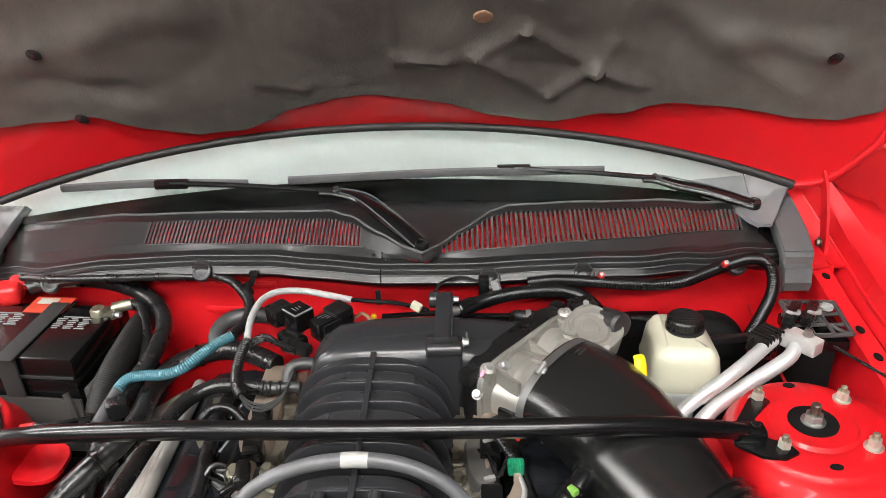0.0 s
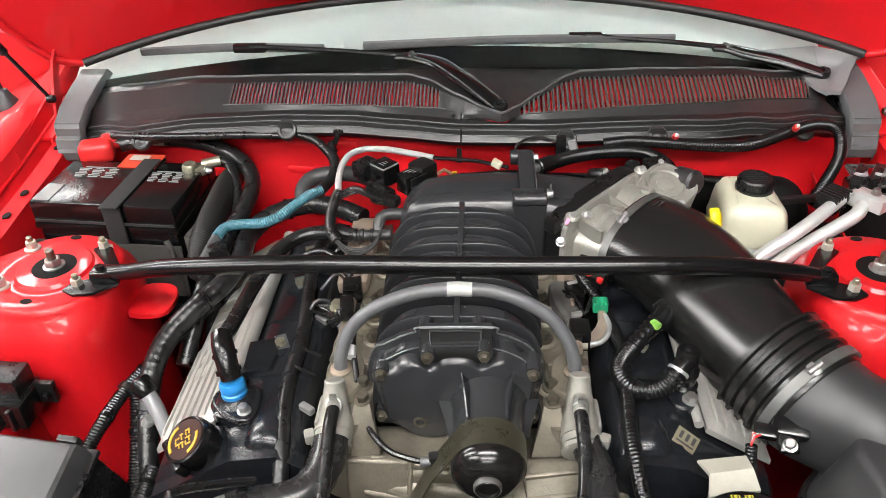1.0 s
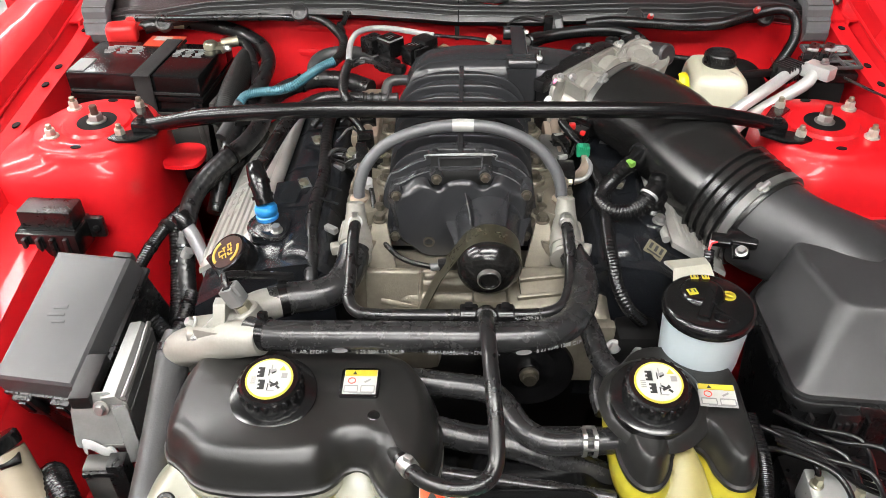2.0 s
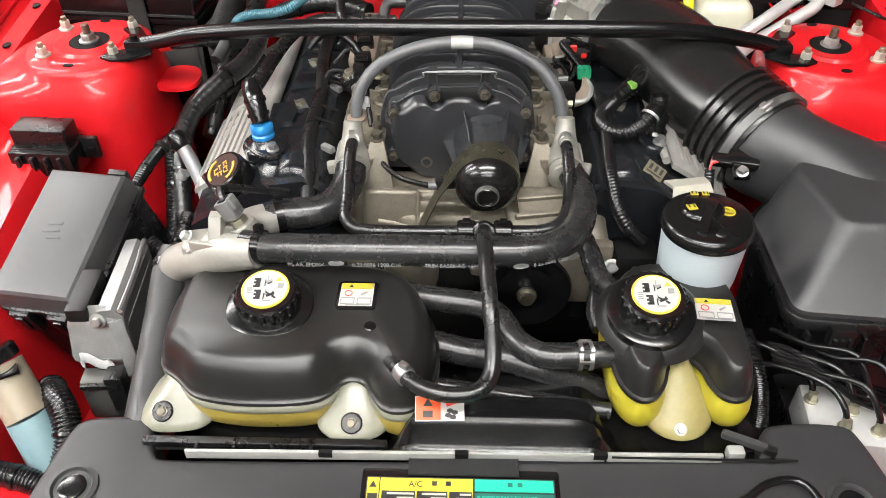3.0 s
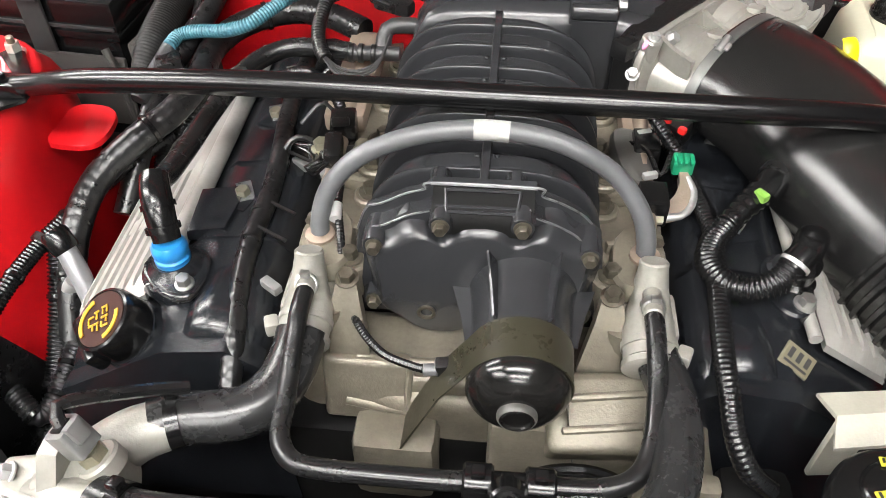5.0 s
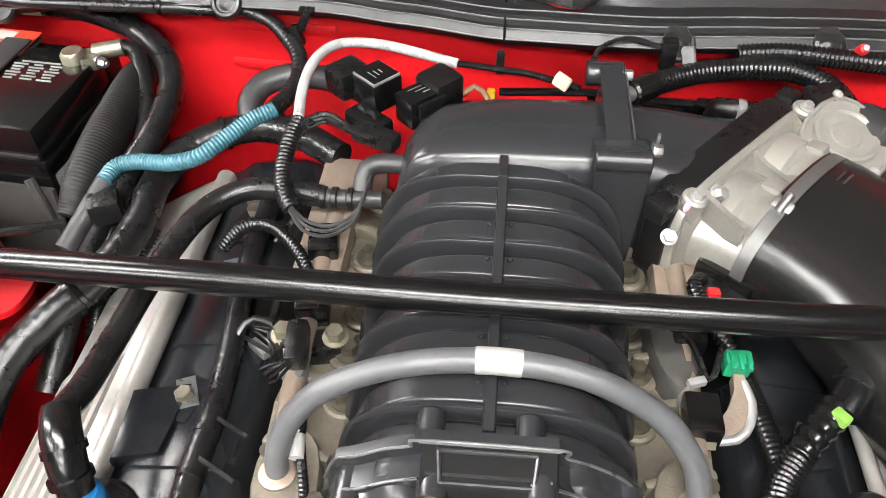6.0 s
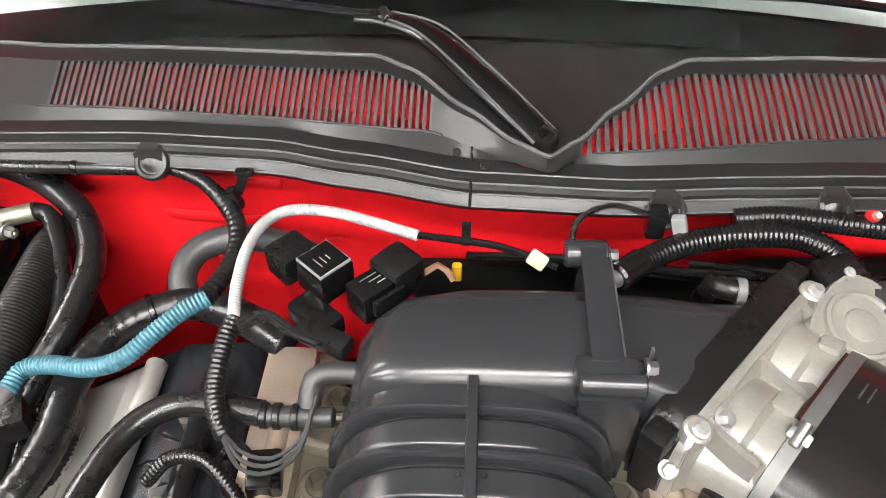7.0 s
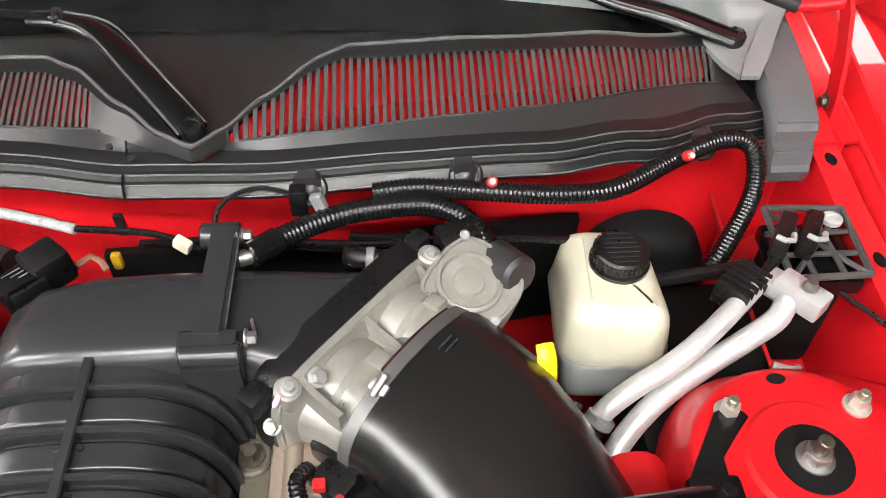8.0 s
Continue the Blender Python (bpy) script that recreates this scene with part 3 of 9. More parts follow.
part("panel", sheet(lambda u, v: hood_pt(u * hood_half(v), v, 0), steps(-1, 1, 40), [0, 0.01, 0.03, 0.06, 0.09, 0.13] + steps(0.18, 1.25, 24), -hn * 0.02), RED, hood)
for sgn in (-1, 1):
    part("side_fold", tube([hood_pt(sgn * (hood_half(d) - 0.012), d, 0.004) for d in (0.0, 0.02, 0.05, 0.09, 0.14, 0.3, 0.6, 1.2)], 0.0065, 10, 0.02), RED, hood)
part("rear_seal", tube([hood_rear(x) + hn * 0.007 + hd * 0.002 for x in steps(-0.685, 0.685, 25)], 0.0075, 10), SEAL, hood, "black rubber weather strip")


def felt_edge(x):
    """How far the lining's wavy hem lies from the hood's rear edge."""
    return lerp_table(x, [(-0.75, 0.16), (-0.63, 0.132), (-0.50, 0.115), (-0.41, 0.066), (-0.333, 0.035), (-0.265, 0.032), (-0.215, 0.050), (-0.167, 0.071), (-0.085, 0.087), (0.003, 0.086), (0.091, 0.076), (0.19, 0.040), (0.24, 0.031), (0.289, 0.032), (0.38, 0.070), (0.482, 0.113), (0.568, 0.118), (0.651, 0.121), (0.705, 0.132), (0.78, 0.17)])


def crease(u, d, a, b, w=0.012):
    """Height of a fold that runs from a to b in the lining."""
    ax, ay, bx, by = a[0], a[1], b[0], b[1]
    k = ((u - ax) * (bx - ax) + (d - ay) * (by - ay)) / ((bx - ax) ** 2 + (by - ay) ** 2)
    k = max(0.0, min(1.0, k))
    return math.exp(-(((u - ax - k * (bx - ax)) ** 2 + (d - ay - k * (by - ay)) ** 2) / (w * w)))


FOLDS = [((0.151, 0.184), (0.275, 0.095), 0.008, 0.011), ((0.275, 0.095), (0.346, 0.165), 0.008, 0.011), ((0.346, 0.165), (0.232, 0.235), 0.009, 0.010), ((0.232, 0.235), (0.151, 0.184), 0.008, 0.010),
         ((0.021, 0.180), (0.114, 0.176), 0.009, 0.012), ((0.346, 0.165), (0.420, 0.140), 0.010, 0.012), ((0.374, 0.225), (0.346, 0.165), 0.006, 0.010), ((-0.22, 0.145), (-0.14, 0.122), 0.006, 0.010),
         ((0.02, 0.30), (0.02, 0.10), 0.004, 0.007), ((-0.22, 0.32), (-0.22, 0.12), 0.005, 0.007), ((-0.60, 0.24), (-0.30, 0.30), 0.010, 0.035), ((0.55, 0.25), (0.69, 0.24), 0.010, 0.020), ((-0.55, 0.20), (-0.40, 0.14), -0.008, 0.02), ((0.22, 0.165), (0.29, 0.165), -0.006, 0.014), ((0.43, 0.30), (0.66, 0.16), 0.008, 0.02)]


def felt(u, v):
    d = felt_edge(u) + (1.10 - felt_edge(u)) * (v / 70) ** 1.5
    lump = 0.010 + 0.010 * noise.noise(Vector((u * 5, d * 6, 0))) + 0.005 * noise.noise(Vector((u * 14, d * 13, 3))) + 0.0015 * noise.noise(Vector((u * 45, d * 45, 8)))
    for a, b, h, w in FOLDS:
        lump += h * crease(u, d, a, b, w)
    if v == 0:
        lump = 0.003
    return hood_pt(u, d, lump + 0.004)


part("lining", sheet(felt, steps(-0.76, 0.77, 170), range(71), -hn * 0.001), INSULATION, hood, "sagging dark grey felt lining")
for x, d in ((-0.53, 0.255), (0.684, 0.238), (-0.505, 0.125)):
    part("lining_clip", lathe([(0.0, 0.004), (0.009, 0.002), (0.012, 0.0), (0.0, -0.001)], hood_pt(x, d, 0.026), hn, 16), PLASTIC, hood)
part("lining_tear", lathe([(0.0, 0.003), (0.014, 0.001), (0.016, -0.002)], hood_pt(0.165, 0.268, 0.022), hn, 9, squash=(1.0, 0.8)), RUST, hood, "torn orange-brown patch")
strut = thing("hood_strut", "thin black gas strut holding the hood", "gas strut", (-0.723, 0.389, 0.981))
lowp, highp = Vector((-0.723, 0.389, 0.981)), Vector((-0.808, 0.356, 1.158))
part("cylinder", rod(lowp.lerp(highp, 0.5), highp, 0.0075, 14, 0.002), GLOSS, strut)
part("piston_rod", rod(lowp, lowp.lerp(highp, 0.52), 0.0035, 10), GLOSS, strut)
part("ball_joint", lathe([(0.007, -0.006), (0.008, 0.0), (0.007, 0.006)], lowp, (1, 0, 0), 16), GLOSS, strut)

# ---- windshield ----
windshield = thing("windshield", "clear windshield over a pale grey panel", "windshield", (0, 0.6, 0.98))


def glass_pt(u, v):
    k = (u / 0.72) ** 2
    return Vector((u, 0.475 - 0.06 * k + v * 0.866, 0.996 - 0.045 * k + v * 0.5))


part("pane", sheet(glass_pt, steps(-0.73, 0.62, 24), steps(0.0, 0.75, 14), (0, 0.002, -0.004)), GLASS, windshield)
part("frit_band", sheet(lambda u, v: glass_pt(u, v) + Vector((0, 0.003, -0.008)), steps(-0.70, 0.64, 24), steps(-0.05, 0.058, 5), (0, 0.001, -0.002)), PLASTIC_SMOOTH, windshield, "black painted lower band")
# pale panel just behind the pane makes the glass read light grey
part("backing", sheet(lambda u, v: glass_pt(u, v) + Vector((0, 0.012, -0.022)), steps(-0.73, 0.64, 24), steps(0.03, 0.74, 14), (0, 0.002, -0.003)), PALE_COVER, windshield, "pale grey panel behind the glass")

# ---- cowl panel ----
cowl = thing("cowl_panel", "black grained plastic cowl panel with slotted grilles", "cowl panel", (0, 0.34, 0.95))
LIP = [(-0.74, 0.40), (-0.64, 0.345), (-0.56, 0.312), (-0.48, 0.303), (-0.29, 0.302), (-0.18, 0.298), (-0.10, 0.282), (0.0, 0.262), (0.13, 0.258), (0.25, 0.268), (0.39, 0.279), (0.50, 0.305), (0.60, 0.35), (0.70, 0.40)]
FALL = [(-0.74, -0.065), (-0.60, -0.030), (-0.45, -0.006), (-0.30, 0.0), (0.30, 0.0), (0.45, -0.006), (0.56, -0.022), (0.72, -0.06)]
# distance back from the lip, and height
SEC = [(0.004, 0.950), (0.0, 0.956), (0.004, 0.961), (0.007, 0.964), (0.008, 0.968), (0.013, 0.971), (0.014, 0.975), (0.020, 0.9775), (0.038, 0.9785)]


def cowl_edge(x):
    return lerp_table(x, LIP), lerp_table(x, FALL)


def cowl_front(u, v):
    y, dz = cowl_edge(u)
    d, z = SEC[v]
    return Vector((u, y + d, z + dz))


def vent_lo(x):
    """Lower edge of the grille."""
    y, dz = cowl_edge(x)
    return Vector((x, lerp_table(x, [(-0.74, 0.43), (-0.6, 0.385), (-0.39, 0.352), (-0.2, 0.340), (-0.04, 0.326), (0.03, 0.293), (0.068, 0.276), (0.095, 0.300), (0.174, 0.310), (0.303, 0.330), (0.416, 0.350), (0.57, 0.405), (0.72, 0.47)]), 0.986 + dz))


def rim_pt(x):
    """Raised rim behind the grilles; it dips to a V round the wiper's pivot."""
    y, dz = cowl_edge(x)
    v = max(0.0, 1 - abs(x - 0.066) / 0.12)
    return Vector((x, lerp_table(x, [(-0.74, 0.49), (-0.6, 0.445), (-0.39, 0.419), (-0.31, 0.416), (-0.092, 0.412), (-0.060, 0.392), (-0.004, 0.337), (0.038, 0.297), (0.066, 0.282), (0.092, 0.303), (0.126, 0.346), (0.176, 0.402), (0.205, 0.421), (0.35, 0.432), (0.51, 0.448), (0.60, 0.468), (0.72, 0.51)]), 1.010 + dz * 0.9 - 0.014 * v))


def vent_hi(x):
    """Upper ends of the slats, just below the rim."""
    p = rim_pt(x)
    k = min(1.0, max(0.0, abs(x - 0.066) / 0.13 - 0.2))
    return p - Vector((0, 0.003 + 0.017 * k, 0.001 + 0.003 * k))


def cowl_mid(u, v):
    a = cowl_front(u, len(SEC) - 1)
    return a.lerp(vent_lo(u), v)


def cowl_vent(u, v):
    return vent_lo(u).lerp(vent_hi(u), v)


def cowl_back(u, v):
    r = rim_pt(u)
    c = Vector((u, 0.490 - 0.055 * (u / 0.72) ** 2, 0.992 - 0.045 * (u / 0.72) ** 2))
    if v == 0:
        return vent_hi(u)
    if v == 0.1:
        return r
    q = r + Vector((0, 0.006, -0.005))
    return q.lerp(c, (v - 0.15) / 0.85)


XS = steps(-0.72, 0.70, 180)
lip = part("lip", sheet(cowl_front, XS, range(len(SEC)), (0, 0.002, -0.003)), LIP_BLACK, cowl, "ribbed front lip", 25)
part("shelf", sheet(cowl_mid, XS, steps(0, 1, 4), (0, 0, -0.003)), COWL, cowl)
part("rear_deck", sheet(cowl_back, XS, (0, 0.1, 0.15, 0.35, 0.6, 1.0), (0, 0, -0.003)), LIP_BLACK, cowl)
GR_L, GR_R = (-0.395, -0.036), (0.094, 0.592)


def plenum(u, v):
    """Red sheet metal under the grilles: a step, close below the slats at the rear."""
    d = 0.044 - 0.030 * min(1.0, max(0.0, (v - 0.30) / 0.12))
    return vent_lo(u).lerp(vent_hi(u), v) + Vector((0, 0.004, -d))


part("plenum_panel", sheet(plenum, steps(-0.60, 0.60, 60), (-0.35, 0.0, 0.30, 0.33, 0.36, 0.39, 0.42, 0.6, 0.8, 1.25), (0, 0, -0.004)), RED, car)
for a, b in ((-0.72, GR_L[0]), (GR_L[1], GR_R[0]), (GR_R[1], 0.70)):
    part("blank_panel", sheet(cowl_vent, steps(a, b, 14), steps(0, 1, 4), (0, 0, -0.003)), COWL, cowl)


def slat(x, half):
    def f(u, v):
        return cowl_vent(u, v)
    bm = sheet(f, (x - half, x + half), (0.0, 0.33, 0.66, 1.0), (0, 0.001, -0.004))
    return bm


for (a, b), n in ((GR_L, 56), (GR_R, 62)):
    pitch = (b - a) / n
    for i in range(n + 1):
        part("slat", slat(a + pitch * i, pitch * 0.24), SLAT_DARK, cowl)
for x in (-0.545, -0.289, 0.166, 0.310, 0.560):
    c = cowl_front(x, 3)
    k = part("push_clip", lathe([(0.0165, -0.006), (0.0165, 0.002), (0.0145, 0.0045), (0.0115, 0.005), (0.0105, 0.003), (0.008, 0.003), (0.006, 0.0045), (0.0, 0.005)], c + Vector((0.002, -0.005, -0.006)), (0, -0.75, 0.66), 26), LIP_BLACK, cowl)
    tb = bmesh.new()
    loft([[c + Vector((a, b, z)) for a, b in ((-w, -0.006), (w, -0.006), (w * 0.85, 0.018), (-w * 0.85, 0.018))] for w, z in ((0.013, -0.010), (0.013, 0.004), (0.009, 0.0085))], tb)
    part("clip_tower", tb, COWL, k)
# pale crests along the ribbed lip: its highlights put into a lighter colour
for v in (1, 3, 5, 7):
    part("lip_crest", tube([cowl_front(x, v) + Vector((0, -0.0003, 0.0004)) for x in steps(-0.71, 0.69, 60)], 0.0009, 6, 0.01), PALE_SHEEN, lip)
part("grille_rim", tube([rim_pt(x) + Vector((0, -0.001, 0.0008)) for x in steps(-0.62, 0.62, 140)], 0.0021, 8, 0.006), PALE_SHEEN, cowl, "pale raised rim behind the grilles")
for a, b in (GR_L, (GR_R[0] + 0.02, GR_R[1])):
    part("slat_frame", tube([vent_lo(x) + Vector((0, 0, 0.0010)) for x in steps(a - 0.01, b + 0.01, 50)], 0.0012, 6, 0.01), COWL, cowl)
part("centre_seam", tube([cowl_front(0.001, 1) + Vector((0, -0.001, 0.0)), cowl_front(0.001, 4) + Vector((0, -0.001, 0.0012)), cowl_front(0.001, 8) + Vector((0, 0, 0.0005)), vent_lo(0.001) + Vector((0, 0, 0.0004))], 0.0013, 6, 0.004), DARK, cowl)
for x, y in ((-0.012, 0.016), (0.012, 0.02)):
    part("locating_pin", lathe([(0.0035, -0.001), (0.0035, 0.002), (0, 0.003)], vent_lo(x) + Vector((0, -y, 0.0)), (0, 0, 1), 12), COWL, cowl)
# stepped end caps beside the hinges
CAP = [(0.500, 0.992), (0.444, 0.984), (0.385, 0.970), (0.347, 0.953), (0.340, 0.946), (0.338, 0.934), (0.328, 0.930), (0.322, 0.916), (0.316, 0.912), (0.318, 0.898)]


def end_cap(sgn):
    def f(u, v):
        y, z = CAP[v]
        k = v / (len(CAP) - 1)
        x = (0.638 if sgn > 0 else 0.660) + 0.056 * u - 0.016 * k * (0.4 + 0.6 * u)
        edge = 0.006 * (max(0.0, abs(u - 0.5) - 0.42) / 0.08) ** 2
        return Vector((sgn * x, y + edge, z - edge * 1.5))
    cap = part("end_cap", sheet(f, (0, 0.04, 0.08, 0.3, 0.5, 0.7, 0.92, 0.96, 1.0), range(len(CAP)), (0, 0.004, -0.004)), CAP_GREY, cowl, "stepped grey end of the cowl", 30)
    # lighter lines paint the glints on the cap's steps
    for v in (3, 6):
        part("cap_crest", tube([f(u, v) + Vector((0, -0.001, 0.001)) for u in (0.08, 0.3, 0.6, 0.92)], 0.0012, 6), PALE_SHEEN, cap)
    part("cap_wall", box((sgn * (0.668 if sgn > 0 else 0.690), 0.405, 0.925), (0.042, 0.080, 0.040), 0.010), CAP_GREY, cap)


for sgn in (-1, 1):
    end_cap(sgn)


def corner_piece(name, pts, drop, material, label):
    part(name, loft([[Vector(p) + Vector((0, 0, d)) for p in pts] for d in (-drop, 0.0)]), material, cowl, label)


corner_piece("corner_panel", [(0.505, 0.530, 1.000), (0.634, 0.549, 1.002), (0.700, 0.505, 1.000), (0.662, 0.483, 0.997), (0.630, 0.434, 0.985), (0.612, 0.398, 0.976), (0.600, 0.418, 0.977), (0.581, 0.462, 0.985), (0.534, 0.492, 0.995)], 0.006, PALE_COWL, "pale grey corner panel under the wiper")
corner_piece("corner_flap", [(0.702, 0.490, 1.009), (0.682, 0.480, 1.004), (0.660, 0.443, 0.995), (0.645, 0.414, 0.987), (0.630, 0.392, 0.980), (0.610, 0.392, 0.980), (0.618, 0.412, 0.986), (0.630, 0.432, 0.991), (0.662, 0.484, 1.003), (0.690, 0.500, 1.008)], 0.005, PALE_COWL, "grey rounded corner flap")


def wiper(name_label, pivot, bend, knee, tip, b0, b1):
    w = thing("wiper", name_label, "wiper", pivot, "windshield wipers")
    pv, bd, kn, tp = Vector(pivot), Vector(bend), Vector(knee), Vector(tip)
    line = [pv, pv.lerp(bd, 0.55) + Vector((0, 0, 0.003)), bd, kn, kn.lerp(tp, 0.10)]
    a = part("arm", tube(line, (0.0150, 0.0165, 0.0165, 0.0140, 0.0105), 16, 0.006, squash=(1.0, 0.55)), GLOSS, w)
    sd = (bd - pv).normalized().cross(Vector((0, 0, 1))).normalized()
    # pale strips paint the bright ridge lines on the gloss arm
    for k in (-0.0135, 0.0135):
        part("arm_edge", tube([pv + sd * k + Vector((0, 0, 0.003)), pv.lerp(bd, 0.55) + sd * k + Vector((0, 0, 0.009)), bd + sd * k * 0.95 + Vector((0, 0, 0.007)), kn + sd * k * 0.6 + Vector((0, 0, 0.006))], 0.0013, 8), PALE_SHEEN, a)
    part("arm_rod", tube([kn.lerp(tp, 0.05) + Vector((0, 0, 0.003)), kn.lerp(tp, 0.5) + Vector((0, 0, 0.006)), tp + Vector((0, 0, 0.006))], 0.0048, 8), GLOSS, w)
    part("pivot_cap", lathe([(0.0115, -0.008), (0.0115, 0.006), (0.0100, 0.0085), (0.0080, 0.0085), (0.0070, 0.0070), (0, 0.0070)], pv, (0, -0.25, 1), 28), PLASTIC, w)
    part("knee_pin", rod(kn + Vector((-0.004, 0.010, 0.004)), kn + Vector((0.004, -0.010, 0.004)), 0.0055, bev=0.001), PLASTIC, w)
    a, b = Vector(b0), Vector(b1)
    bl = tube([a, a.lerp(b, 0.5) + Vector((0, 0.003, 0.004)), b], 0.0062, 8, squash=(0.8, 1.3))
    # blade in the pale sheen colour for its lit top
    blade = part("blade", bl, PALE_SHEEN, w)
    part("squeegee", tube([a + Vector((0, 0.002, -0.006)), a.lerp(b, 0.5) + Vector((0, 0.005, -0.002)), b + Vector((0, 0.002, -0.006))], 0.0028, 6), SEAL, blade)
    bridge = box(tp + Vector((0, 0.004, 0.002)), (0.06, 0.016, 0.016), 0.004)
    part("bridge", bridge, PLASTIC_SMOOTH, blade)
    return w


wiper("black wiper arm lying across the cowl's middle", (0.064, 0.305, 0.996), (-0.044, 0.442, 1.016), (-0.088, 0.460, 1.022), (-0.385, 0.487, 1.030), (-0.60, 0.520, 1.016), (-0.25, 0.490, 1.030))
wiper("black wiper arm pivoting near the cowl's corner", (0.617, 0.447, 0.990), (0.500, 0.500, 1.006), (0.468, 0.512, 1.012), (0.217, 0.516, 1.032), (-0.180, 0.500, 1.030), (0.375, 0.518, 1.030))

# ---- strut brace ----
brace = thing("strut_brace", "gloss black tubular strut brace bolted between the towers", "strut brace", (0, -0.06, 0.90))
part("bar", tube([(-0.468, -0.030, 0.908), (-0.43, -0.038, 0.918), (-0.36, -0.056, 0.938), (-0.20, -0.072, 0.955), (0.0, -0.078, 0.9585), (0.20, -0.076, 0.9575), (0.33, -0.064, 0.949), (0.42, -0.046, 0.928), (0.462, -0.034, 0.913)],
                 [0.0105] + [0.0118] * 8 + [0.0105], 18, 0.008), GLOSS, brace)
for sgn in (-1, 1):
    pl = prism([(sgn * a, b) for a, b in ((0.452, -0.042), (0.454, -0.018), (0.494, 0.044), (0.512, 0.052), (0.520, 0.038), (0.488, 0.004), (0.486, -0.030), (0.516, -0.042), (0.522, -0.058), (0.504, -0.068), (0.478, -0.064))][::sgn], 0.8975, 0.9015, 0.001)
    plate = part("end_plate", pl, GLOSS, brace)
    part("clevis", box((sgn * 0.470, -0.030, 0.909), (0.040, 0.026, 0.016), 0.005), GLOSS, plate)
    part("clevis_bolt", hexbolt((sgn * 0.476, -0.032, 0.917), (0, 0, 1), 0.006, 0.005), GLOSS, plate)

# ---- engine ----
engine = thing("engine", "black and bare alloy V-engine with silver coil covers", "engine", (0, -0.05, 0.30))
# near-black boxes: the depth behind the tan castings is painted as shade
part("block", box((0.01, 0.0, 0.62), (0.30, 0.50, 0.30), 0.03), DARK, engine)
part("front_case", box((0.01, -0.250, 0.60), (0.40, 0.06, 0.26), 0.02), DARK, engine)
part("upper_case", dome(chaikin([(-0.11, -0.262), (-0.115, -0.19), (0.13, -0.19), (0.125, -0.262), (0.06, -0.275), (-0.05, -0.275)], 2), [(0, 0.70), (0, 0.766), (0.004, 0.775), (0.012, 0.780)]), ALLOY_TAN, engine)


